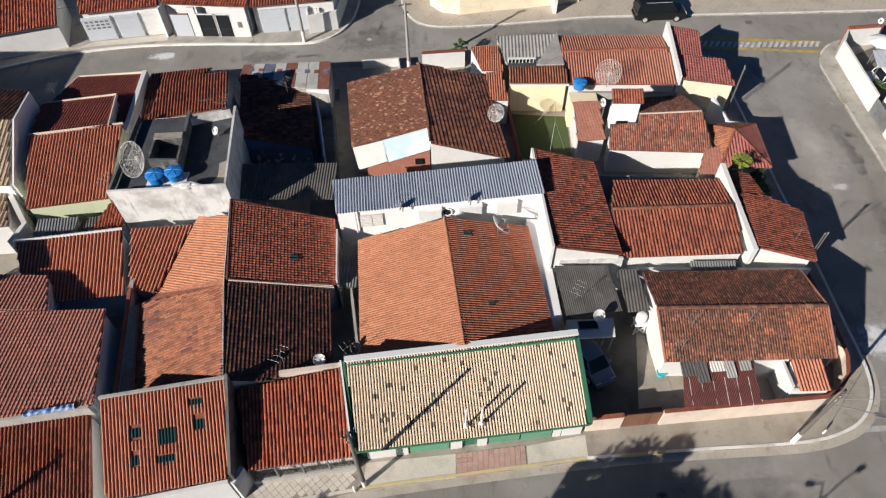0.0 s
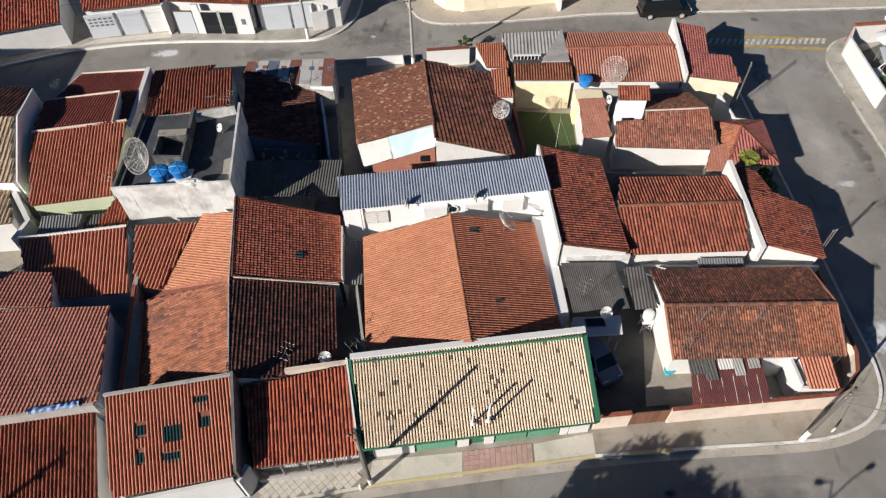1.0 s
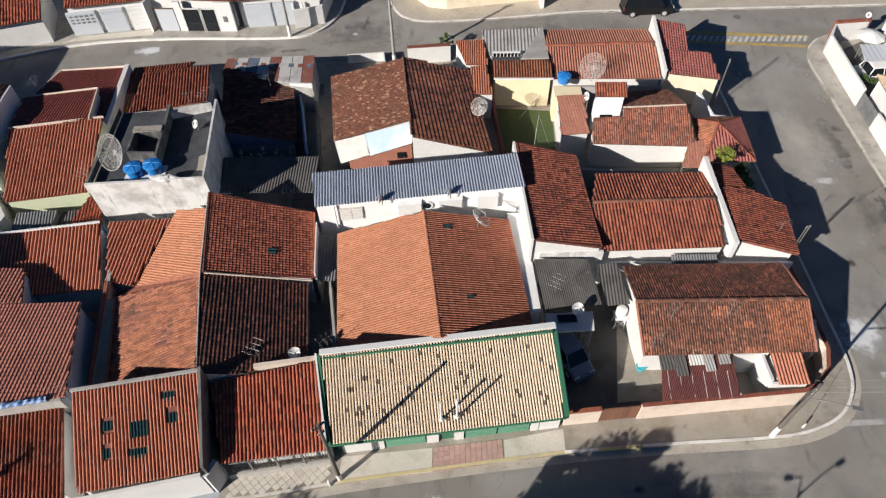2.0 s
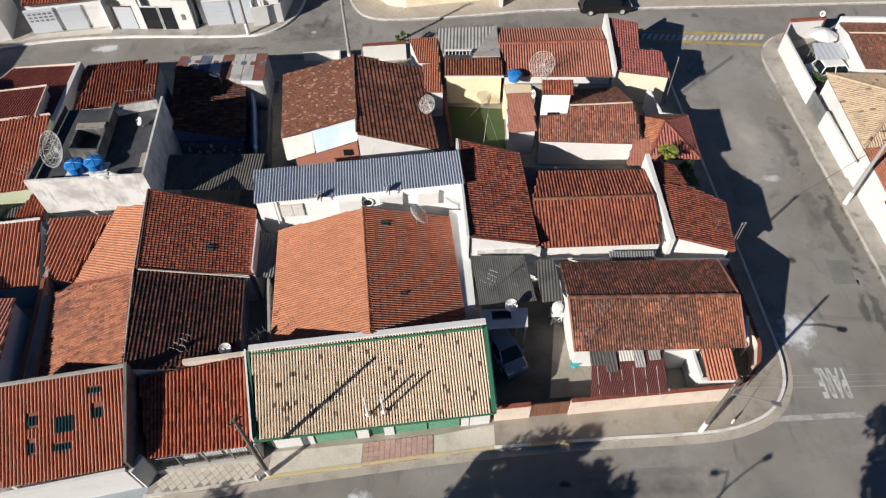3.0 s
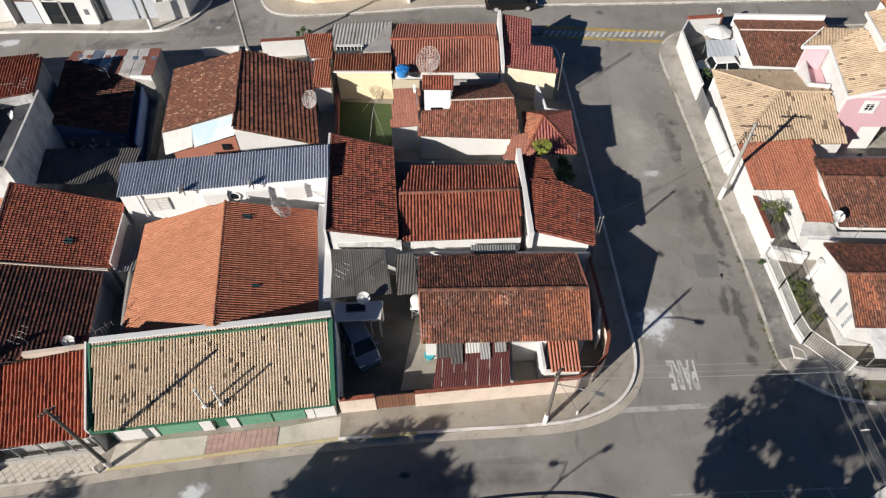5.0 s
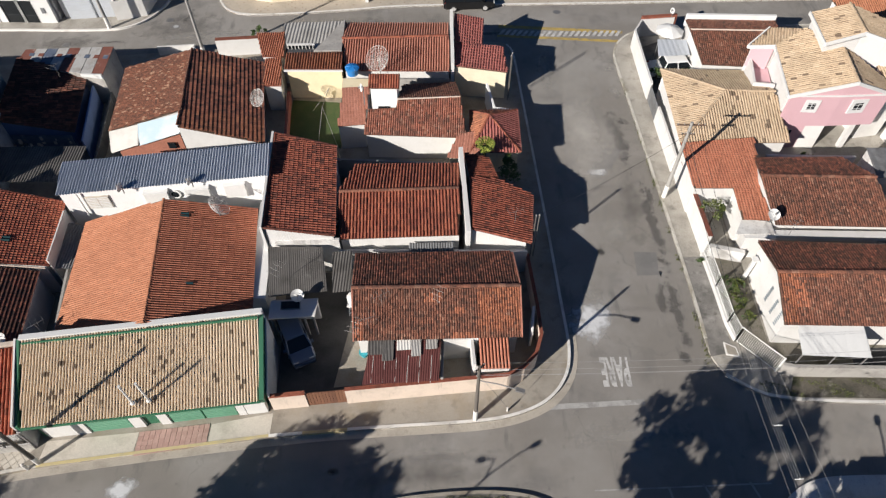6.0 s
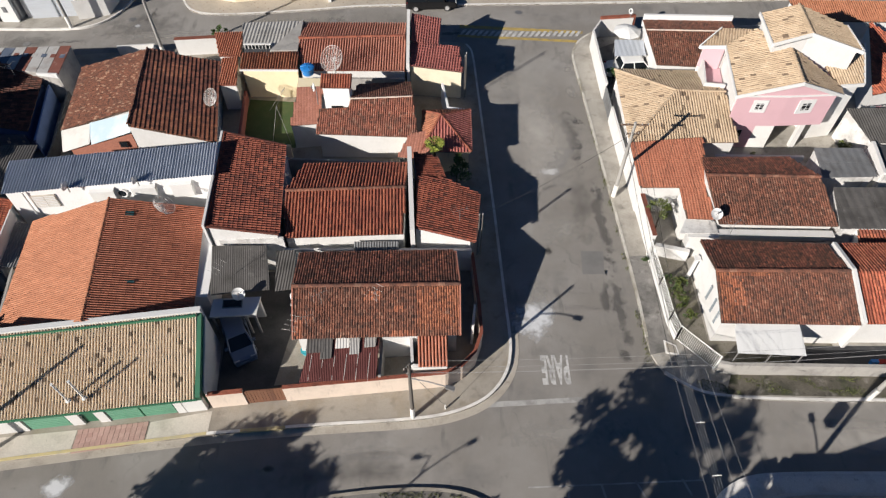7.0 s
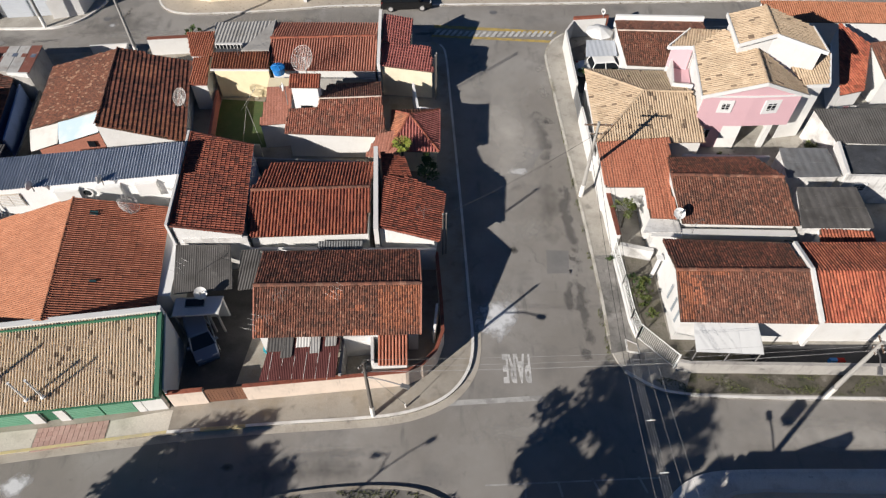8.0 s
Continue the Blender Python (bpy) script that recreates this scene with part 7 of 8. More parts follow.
dish(36.2, 24.75, 3.3, .36, -90, 60, "white satellite dish beside the orange roof", mesh=False, mast=.7)
water_tank(-17.95, 28.15, 4.95, .55, .6, "blue plastic water tank on the roof terrace")
water_tank(-16.85, 28.4, 4.95, .55, .6, "blue plastic water tank on the roof terrace")
water_tank(9.65, 39.5, 2.75, .5, .55, "blue plastic water tank between the roofs")
pl = thing("tank_plinth", -17.4, 28.25, 4.9, "white slab under the water tanks", "plinth")
part("slab", box(-18.6, -16.2, 27.7, 28.9, 4.9, 4.95), WHITE, pl)
stair = thing("stair_head", -17.6, 30.2, 4.9, "roofless stair box of bare cement on the terrace", "stair box")
for a in ([(-18.6, 29.3), (-18.7, 31.2)], [(-18.7, 31.2), (-16.9, 31.3)], [(-16.75, 28.9), (-16.95, 31.3)], [(-18.6, 29.3), (-16.8, 29.2)]):
    part("wall", strip(a, .14, 4.9, 5.75), SOOTSHADECEM, stair)
part("roof_slab", prism([(-18.7, 31.0), (-16.95, 31.15), (-16.98, 31.6), (-18.75, 31.5)], 5.75, 5.85), CONCRETE, stair)
wall_thing([(-16.75, 28.9), (-17.2, 33.9)], .75, .2, SOOTSHADECEM, "dark cement upstand dividing the terrace", z=4.9)
rub = thing("plaster_heap", -15.9, 27.15, 5.5, "heap of broken white plaster on the parapet", "rubble")
for k, (dx, dy, s) in enumerate(((0, 0, .55), (.4, .1, .4), (-.35, .05, .35), (.75, .02, .3), (.1, -.12, .42))):
    bm = bmesh.new()
    bmesh.ops.create_icosphere(bm, subdivisions=2, radius=s)
    for v in bm.verts:
        v.co *= 1 + .35 * noise.noise(v.co * 3 + Vector((k * 3, 0, 0)))
        v.co = Vector((v.co.x * 1.2 - 15.9 + dx, v.co.y * .45 + 27.12 + dy, v.co.z * .35 + 5.62))
    part("lump", bm, OLDWHITE, rub)
wall_thing([(-17.1, 33.4), (-14.6, 34.2)], .5, .3, OLDWHITE, "slanted pale upstand of the terrace", z=4.9)
wall_thing([(-20.5, 27.0), (-20.7, 33.9)], .45, .15, SOOTSHADECEM, "low cement upstand of the terrace", z=4.9)
for x, y, z0, hd in ((-5.35, 17.3, 2.6, 40), (-8.6, 16.1, 3.9, 70), (12.2, 17.3, 2.9, 200), (12.9, 18.5, 3.3, 30), (15.9, 18.6, 3.3, 60), (11.6, 16.9, 2.9, 75),
                     (7.0, 20.5, 3.1, 60), (20.6, 24.6, 3.0, 20), (-18.3, 34.1, 3.9, 20), (-16.0, 34.3, 5.2, 10), (-14.9, 34.4, 5.2, 80), (-20.4, 27.2, 5.2, 70), (-28.6, 38.2, 3.4, 100),
                     (-17.1, 13.7, 4.6, 30), (6.5, 40.9, 3.3, 40), (36.6, 23.2, 3.3, 30), (-12.0, 39.2, 2.9, 60)):
    aerial(x, y, z0, hd)
for x, y, z0 in ((-2.85, 25.98, 4.4), (1.2, 26.42, 4.45)):
    dish(x, y, z0 + .45, .30, 170, 8, "small white satellite dish at the eave of the metal roof", mesh=False, mast=.5)

# things along the white wall under the metal roof
for x, w, z0, z1 in ((-1.95, 1.4, 3.1, 4.05), (.52, 1.4, 3.0, 4.1), (2.85, 1.25, 3.05, 4.15)):
    y = 26.03 + (x + 6.8) * .101
    bx = thing("wall_box", x + w / 2, y, z0, "white rendered box fixed high on the house wall", "box", "white wall boxes")
    part("body", prism([(x, y - .28), (x + w, y - .28 + w * .1), (x + w, y + .02 + w * .1), (x, y + .02)], z0, [z1 - .1, z1 - .1, z1, z1]), WHITE, bx)
    part("lid", prism([(x - .03, y - .32), (x + w + .03, y - .32 + w * .1), (x + w + .03, y + .02 + w * .1), (x - .03, y + .02)], [z1 - .095, z1 - .095, z1 + .005, z1 + .005], [z1 - .05, z1 - .05, z1 + .05, z1 + .05]), PLAINWHITE, bx)
sw = part("shutter", prism([(-5.5, 26.06), (-4.1, 26.2), (-4.1, 26.26), (-5.5, 26.12)], 2.85, 3.9), PALEPAVER, metal, "cream louvred window shutter")
for k in range(7):
    part("louvre", prism([(-5.45, 26.03), (-4.8, 26.095), (-4.8, 26.12), (-5.45, 26.06)], 2.9 + k * .14, 2.97 + k * .14), PLAINWHITE, sw)
    part("louvre", prism([(-4.75, 26.10), (-4.14, 26.16), (-4.14, 26.19), (-4.75, 26.13)], 2.9 + k * .14, 2.97 + k * .14), PLAINWHITE, sw)
rw = part("round_window", lathe([(.34, -.05), (.34, .05)], 20, Matrix.Translation((-.2, 26.64, 3.55)) @ Matrix.Rotation(radians(90), 4, "X")), PLAINWHITE, metal, "round white window surround")
part("pane", lathe([(.24, .052), (.24, .06)], 20, Matrix.Translation((-.2, 26.64, 3.55)) @ Matrix.Rotation(radians(90), 4, "X")), GLASSDARK, rw)
part("downpipe", tube([(-5.75, 25.95, 4.3), (-5.75, 25.95, 2.4)], .05, seg=8), PLAINWHITE, metal)
gap_roof = thing("lean_to", -6.2, 23.5, .14, "narrow grey sheet lean-to between two houses", "shed")
sheets(gap_roof, [(-6.55, 22.0, 2.2), (-5.5, 22.0, 2.2), (-5.75, 25.1, 2.35), (-6.85, 25.4, 2.35)], GREYSHEET, pitch=.16)
wall_thing([(-6.6, 21.9), (-6.95, 25.7)], 3.0, .08, WHITE, "white party wall beside the lean-to")
wall_thing([(-5.0, 17.0), (-5.9, 22.0)], 2.0, .14, CEMENT, "dark cement side wall of the passage")
wall_thing([(6.35, 23.15), (10.1, 23.3)], 3.0, .16, OLDWHITE, "stained white wall below the tall red roof")
wall_thing([(10.0, 23.2), (21.3, 23.05)], 2.05, .16, WHITE, "white garden wall behind the corner house")
cn = thing("eave_canopy", 15.8, 23.1, 2.1, "grey sheet canopy over the garden wall", "canopy")
sheets(cn, [(14.2, 22.95, 2.28), (16.9, 22.95, 2.28), (16.9, 23.5, 2.45), (14.2, 23.5, 2.45)], GREYSHEET, pitch=.16)
wall_thing([(5.3, 31.3), (10.2, 31.0), (16.5, 30.6)], 2.0, .14, CEMENT, "dark cement garden wall between houses")

# yard with lawn, yellow house
flat("lawn", [(4.8, 34.6), (8.9, 34.2), (9.0, 39.3), (4.7, 39.7)], GRASS, "small shaded lawn in a walled yard", .152, "lawn")
wall_thing([(5.0, 34.1), (4.5, 39.7)], .9, .2, ROSE, "low red painted side wall of the lawn yard")
wall_thing([(5.1, 33.4), (8.9, 33.2)], 1.2, .14, CREAM, "cream garden wall of the lawn yard")
swing = thing("drying_stand", 7.4, 35.2, .14, "slim metal clothes-line frame on the lawn", "frame")
for a, b in (((7.2, 34.6, .14), (7.6, 36.4, 2.2)), ((8.6, 34.5, .14), (7.6, 36.4, 2.2)), ((7.6, 36.4, 2.2), (7.9, 38.6, 2.2)), ((6.4, 38.4, .14), (7.9, 38.6, 2.2))):
    part("bar", tube([a, b], .014, seg=5), STEEL, swing)
wall_thing([(9.0, 39.3), (16.9, 39.2)], 2.3, .14, CEMENT, "cement back wall below the long red roof")
gab = thing("dormer", 9.4, 38.6, .14, "yellow box room with a dark opening", "box room")
part("wall", prism([(8.9, 38.1), (10.9, 38.2), (10.9, 39.2), (8.9, 39.3)], .14, 2.5), YELLOW, gab)
part("opening", box(9.2, 10.3, 38.08, 38.12, 1.5, 2.3), GLASSDARK, gab)

bal = thing("balustrade", 5.5, 41.6, 3.3, "white barred balustrade above the maroon roof", "balustrade")
# Near-black sheet stands in for the shade between the bars.
part("backing", box(4.55, 6.5, 42.24, 42.3, 2.9, 3.42), GLASSDARK, bal, "dark sheet for the shaded depth behind the bars")
part("sill", box(4.5, 6.6, 41.42, 42.3, 3.0, 3.06), BITUMEN, bal)
part("rail", box(4.5, 6.6, 42.12, 42.3, 3.42, 3.5), WHITE, bal)
for k in range(8):
    part("bar", box(4.52 + k * .27, 4.565 + k * .27, 42.16, 42.22, 3.06, 3.42), WHITE, bal)
part("plaster_slope", prism([(6.6, 41.5), (8.7, 41.5), (8.62, 45.9)], 2.9, [3.4, 3.4, 3.25]), CEMENT, yel, "smooth grey plaster slope")

# panels of the patchwork roof
cols = (RUSTPANEL, WHITEPANEL, BLUEPANEL, WHITEPANEL, RUSTPANEL, WHITEPANEL, WHITEPANEL, RUSTPANEL)
for k, mt in enumerate(cols):
    a, b = k / 8, (k + 1) / 8 - .006
    lerp = lambda p, q, t: (p[0] + (q[0] - p[0]) * t, p[1] + (q[1] - p[1]) * t)
    F0, F1, B0, B1 = (-16.05, 40.85), (-8.95, 39.35), (-15.95, 42.75), (-9.2, 43.05)
    part("panel", prism([lerp(F0, F1, a), lerp(F0, F1, b), lerp(B0, B1, b), lerp(B0, B1, a)], 2.76 + .01 * (k % 2), 2.80 + .01 * (k % 2)), mt, patch)
for k in range(9):
    x = -15.4 + k * .72
    part("painted_bar", prism([(x, 41.9 - .05 * k), (x + .38, 41.88 - .05 * k), (x + .38, 42.25 - .04 * k), (x, 42.27 - .04 * k)], 2.81, 2.822), (BLUEPANEL, RUSTPANEL, BLUEPANEL, RUSTPANEL, BLUEPANEL, WHITEPANEL)[k % 6], patch)
wall_thing([(-8.8, 33.2), (-10.0, 39.3)], 1.85, .12, MIDBLUE, "blue plastered wall along the passage")
flat("passage_floor", [(-8.7, 31.4), (-6.9, 31.4), (-7.9, 41.5), (-10.1, 41.5)], CONCRETE, "worn pale cement floor of the passage", .156, "floor")
ban = thing("painted_board", -11.8, 33.75, .14, "blue board against the house with unreadable pale marks", "board")
part("board", prism([(-14.0, 33.78), (-9.7, 33.72), (-9.7, 33.80), (-14.0, 33.86)], .5, 2.0), BLUEPANEL, ban)
rb = random.Random(12)
for k in range(26):
    x, z0 = -13.8 + rb.random() * 3.8, .6 + rb.random() * 1.1
    part("painted_mark", box(x, x + .08 + .2 * rb.random(), 33.66 + .003 * k / 26, 33.72, z0, z0 + .1 + .2 * rb.random()), (WHITEPANEL, GREYSHEET)[k % 2], ban)
# Passage wall toned dark for the shade it stands in.
wall_thing([(-8.95, 39.5), (-8.1, 34.0), (-7.6, 29.0)], 1.1, .15, SOOTSHADECEM, "dark cement side wall of the passage")
wall_thing([(-7.2, 45.7), (-4.2, 46.0), (-4.0, 44.2)], .8, .15, WHITE, "white street wall of the gabled house")
wall_thing([(-2.2, 45.6), (1.3, 45.9)], 1.5, .3, WHITE, "white street wall with a red coping", cop=RED)

# Darker concrete laid here to deepen the passage's shade.
flat("yard_floor", [(-9.6, 29), (-7.4, 29), (-7.9, 34), (-8.9, 43), (-9.3, 43), (-9.9, 34)], OLDCONC, "passage floor between two houses, darkened for shade", .150, "floor")
# ---------------------------------------------------------------- far left edge
fl = thing("house", -31, 33, .14, "tall white house with a pale ribbed roof beside the lane", "house")
roof(fl, [(-36.6, 29.0, 3.95), (-28.0, 28.9, 3.95), (-29.25, 33.6, 5.3), (-36.6, 33.9, 5.3)], STRAW, pitch=.3, row=.5, inset=(.1,) * 4, wall=CLEANWHITE)
# Far slope's shade is put into its dark tile colour.
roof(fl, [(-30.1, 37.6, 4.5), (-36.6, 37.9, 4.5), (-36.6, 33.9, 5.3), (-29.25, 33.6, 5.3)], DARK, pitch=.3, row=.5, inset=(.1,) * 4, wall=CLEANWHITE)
coping(fl, [(-27.75, 28.9), (-28.95, 33.6), (-29.85, 37.5)], .10, .14, [4.0, 5.34, 4.55], CLEANWHITE)
wall_thing([(-29.0, 29.6), (-26.6, 26.5), (-26.9, 25.0)], 2.9, .3, WHITE, "curved white wall at the plot's end")
fl2 = thing("house", -29, 27, .14, "low house with straw-coloured tiles at the edge", "house")
roof(fl2, [(-33, 25.9, 2.9), (-27.6, 26.4, 2.9), (-28.8, 29.2, 3.1), (-33.5, 29.2, 3.1)], STRAW, pitch=.25, row=.4, inset=(.1,) * 4)
# Yard shade is put into this floor's darker concrete.
junk = flat("yard_floor", [(-26.5, 25.0), (-20.5, 26.4), (-21.5, 27.8), (-26.4, 27.0)], OLDCONC, "yard floor in darker concrete for its shade", .150, "floor")
for k, (pts, mt) in enumerate((([(-25.9, 25.0, 2.5), (-23.6, 25.3, 2.5), (-23.4, 27.1, 2.9), (-25.9, 26.9, 2.9)], GREYSHEET), ([(-23.4, 25.5, 2.3), (-22.1, 25.7, 2.3), (-21.9, 27.5, 2.6), (-23.3, 27.2, 2.6)], FIBRE))):
    ys = thing("yard_shed", (pts[0][0] + pts[1][0]) / 2, 26.4, .14, "low shed with old sheet roof in a shaded yard", "shed", "yard sheds")
    sheets(ys, pts, mt, wall=CEMENT)
lt = thing("lean_to", -21.5, 26.8, .14, "little hipped lean-to with orange tiles", "shed")
roof(lt, [(-22.4, 25.9, 2.75), (-20.3, 26.1, 2.75), (-21.0, 28.2, 3.0), (-21.7, 28.2, 3.0)], BRIGHT, pitch=.2, row=.33, inset=(.1,) * 4, wall=BLUEWALL)

# ---------------------------------------------------------------- garages across the back street
for a, b, lab, mt in ((-31.6, -29.2, "pale grey garage door with painted lattice shadow", GREYPAINT), (-28.8, -26.9, "pale grey garage door", GREYPAINT), (-26.6, -25.1, "white garage door", PLAINWHITE),
                      (-16.4, -14.2, "pale garage door", GREYPAINT), (-14.0, -12.2, "pale garage door", GREYPAINT)):
    t = (a + 31.3) / 6.4
    ya = 50.25 + (a + 31.3) * .16 if a < -24 else 51.05 + (a + 17) * .11
    yb = 50.25 + (b + 31.3) * .16 if a < -24 else 51.05 + (b + 17) * .11
    g = part("garage_door", prism([(a, ya - .1), (b, yb - .1), (b, yb + .1), (a, ya + .1)], .14, 2.3), mt, row, lab)
    for k in range(5):
        part("door_panel", prism([(a + .05, ya - .12), (b - .05, yb - .12), (b - .05, yb - .1), (a + .05, ya - .1)], .22 + k * .41, .56 + k * .41), mt, g)
for a, b, lab, mt in ((-24.2, -22.5, "pale grey-green sliding door", GREYPAINT), (-21.7, -20.3, "dark glazed shop front", GLASSDARK), (-20.05, -18.9, "dark glazed shop front", GLASSDARK)):
    ya, yb = 50.78 - (a + 23.2) * .04, 50.78 - (b + 23.2) * .04
    g = part("glazed_front", prism([(a, ya - .06), (b, yb - .06), (b, yb + .1), (a, ya + .1)], .14, 2.25), mt, row, lab)
    for x0, x1, z0, z1 in ((a - .06, a, .14, 2.33), (b, b + .06, .14, 2.33), (a, b, 2.25, 2.33)):
        part("frame_bar", prism([(x0, ya - .11), (x1, yb - .11), (x1, yb), (x0, ya)], z0, z1), UNDER if mt is GREYPAINT else PLAINWHITE, g)
part("shop_wall", prism([(-22.4, 50.66), (-21.8, 50.64), (-21.8, 50.9), (-22.4, 50.9)], .14, 2.9), PLAINWHITE, row)
mw = part("shop_wall", prism([(-18.8, 50.5), (-17.4, 50.48), (-17.4, 50.8), (-18.8, 50.8)], .14, 2.9), PLAINWHITE, row)
part("meter_box", box(-18.3, -18.0, 50.43, 50.5, 1.1, 1.6), GREYSHEET, mw, "small dark meter box")
# Grid of dark plates drawing the lattice shadow cast on the garage door.
for i in range(5):
    for j in range(3):
        x, z = -31.35 + i * .42, 1.25 + j * .3
        y = 50.25 + (x + 31.3) * .16 - .13
        part("breeze_block", prism([(x, y - .012), (x + .26, y + .03), (x + .26, y + .05), (x, y + .01)], z, z + .15), GREYSHEET, row, "dark mark of the lattice shadow on the door")
coping(row, [(-24.9, 50.6), (-24.5, 53)], .2, .14, 2.9, PLAINWHITE, "white_fin")
for x in (-12.4, -11.6):
    part("gate_post", box(x, x + .14, 51.4, 51.6, .14, 2.2), PLAINWHITE, row)
wall_thing([(-12.3, 50.9), (-9.9, 51.6), (-9.5, 56)], 1.7, .2, WHITE, "white corner wall before the end garage")
wall_thing([(9.6, 53.4), (9.6, 56)], 1.6, .3, WHITE, "white gate pillar wall of the corner plot")
van = car("minivan", "black minivan parked at the far kerb", Matrix.Translation((18.85, 52.9, 0)) @ Matrix.Rotation(radians(3), 4, "Z"), 4.5, 1.75, 1.75, CARBLACK, belt=.56, cab=(.0, .05, .66, .80))
for dy in (-.62, .62):
    part("roof_rail", tube([(17.3, 52.82 + dy, 1.80), (19.6, 52.94 + dy, 1.80)], .025, seg=5), ALLOY, van)
sh = tree("shrub", 1.0, 47.2, 1.6, .7, "small straggly street shrub behind the houses", leaves=260, leaf=.22, seed=8, trunk_r=.05)

# ---------------------------------------------------------------- block B details
rail_path = [(32.65, 24.2), (32.75, 21.5), (32.8, 19.0), (33.0, 17.9)]
railing(rail_path, 1.35, "white steel fence on a low wall", gap=.10, wall_h=.35, post_every=2.2)
railing([(33.0, 17.9), (34.7, 15.95)], 1.45, "white steel entrance gate set at an angle", gap=.11, post_every=3)
wall_thing([(34.75, 15.9), (35.4, 15.75), (60, 15.1)], 1.0, .2, CEMENT, "weathered cement front wall along the street")
wall_thing([(32.6, 30.8), (32.75, 24.3)], 1.7, .22, WHITE, "white street wall with red coping", cop=RED)
wall_thing([(32.4, 31.6), (32.33, 36.9)], 1.45, .16, WHITE, "white street wall beside the slatted gate")
wall_thing([(32.3, 39.5), (32.3, 42.0), (32.35, 46.4), (33.2, 47.9), (36.0, 48.2)], 1.6, .16, WHITE, "tall white street wall round the corner yard")
sg = thing("street_gate", 32.3, 38.2, .14, "dark slatted steel gate in the street wall", "gate")
for k in range(13):
    part("slat", box(32.28, 32.32, 36.95 + k * .195, 37.11 + k * .195, .2, 1.5), GREYSHEET, sg)
for z in (.4, 1.3):
    part("rail", box(32.32, 32.36, 36.9, 39.5, z, z + .08), STEEL, sg)
wall_thing([(33.2, 48.05), (36.2, 48.35)], 1.8, .25, RED, "red-capped wall at the corner")
wall_thing([(33.0, 24.25), (35.0, 23.7)], .9, .3, OLDWHITE, "thick white yard wall")
flat("yard_floor", [(33.0, 17.9), (34.7, 16.1), (42, 15.9), (42, 17.5), (34.9, 17.8), (35, 23.5), (33, 24)], YARDEARTH, "dusty earth yard with patches of weeds", .150, "floor")
# Near-black floor tone over the whole drive.
flat("drive_floor", [(39.3, 15.85), (56, 15.35), (56, 17.2), (39.3, 17.4)], DARKDRIVE, "dark drive floor behind the front wall", .156, "floor")
pl2 = thing("gate_pillar", 34.6, 22.6, .14, "white leaning pillar in the fenced yard", "pillar")
part("shaft", tube([(34.75, 22.3, .14), (34.85, 22.35, 2.0)], .14, seg=4), WHITE, pl2)
part("cap", box(34.66, 35.04, 22.16, 22.54, 2.0, 2.08), PLAINWHITE, pl2)
toy = thing("toy_slide", 43.9, 16.2, .156, "small red and blue plastic toy on the drive", "toy")
part("body", prism([(43.6, 16.1), (44.0, 16.1), (44.0, 16.3), (43.6, 16.3)], .156, .5), BLUETANK, toy)
part("seat", prism([(44.0, 16.05), (44.5, 16.1), (44.5, 16.35), (44.0, 16.35)], .156, .4), LAMPRED, toy)
awn = thing("awning", 37.2, 16.6, .14, "white sheet awning on slim posts", "awning")
sheets(awn, [(35.4, 15.95, 2.05), (39.05, 15.75, 2.05), (39.12, 17.45, 2.5), (35.5, 17.5, 2.5)], PLAINWHITE, pitch=.6, height=.004, length=3, name="sheet")
for x, y in ((35.5, 16.0), (37.3, 15.92), (39.0, 15.85)):
    part("post", tube([(x, y, .14), (x, y, 2.04)], .04, seg=6), STEEL, awn)
cab1 = thing("roof_slab", 35.6, 24.4, .14, "white flat roof slab beside the orange roof", "slab")
part("slab", prism([(34.6, 23.9), (36.5, 23.8), (36.5, 25.0), (34.9, 25.1)], 2.0, 2.2), WHITE, cab1)
part("wall", prism([(34.8, 24.0), (36.4, 23.9), (36.4, 24.9), (35.0, 25.0)], .14, 2.0), WHITE, cab1)
coping(qh, [(36.5, 24.2), (43.6, 24.0)], .5, 1.9, 2.25, WHITE, "eave_slab")
wall_thing([(36.5, 23.75), (43.5, 23.6)], 1.7, .12, CREAM, "cream wall of the passage between houses")
wall_thing([(38.3, 31.2), (44.3, 31.0)], 1.9, .2, WHITE, "white garden wall behind the brown roof")
for y in (18.3, 19.05, 19.95):
    for k in range(7):
        part("wall_vent", box(34.975, 35.02, y, y + .20, 1.18 + k * .19, 1.25 + k * .19), BLUECEMENT, rh, "small grey vent slot")
window(bs, face(49.5, 28.29, 1.75, 0), .8, .6, bars=3, surround=.08)
window(pinkh, face(40.7, 33.98, 1.5, 0), .7, .8)
window(pinkh, face(41.25, 33.66, 4.2, -4), .55, .6, bars=3, surround=.22)
window(pinkh, face(44.45, 33.68, 4.15, 6), .65, .65, bars=2, surround=.25)
umb = thing("parasol", 34.7, 45.6, .14, "large white parasol in the corner yard", "parasol")
part("canopy", lathe([(1.15, 2.0), (.8, 2.2), (.4, 2.36), (.03, 2.45)], 8, Matrix.Translation((34.9, 45.6, .14))), PLAINWHITE, umb)
part("pole", tube([(34.9, 45.6, .14), (34.9, 45.6, 2.5)], .03), STEEL, umb)
for j in range(8):
    a = 2 * math.pi * j / 8
    part("rib", tube([(34.9, 45.6, 2.6), (34.9 + 1.15 * math.cos(a), 45.6 + 1.15 * math.sin(a), 2.14)], .012, seg=4), STEEL, umb)
can = thing("canopy", 34.8, 43.4, .14, "pale sheet canopy over the yard", "canopy")
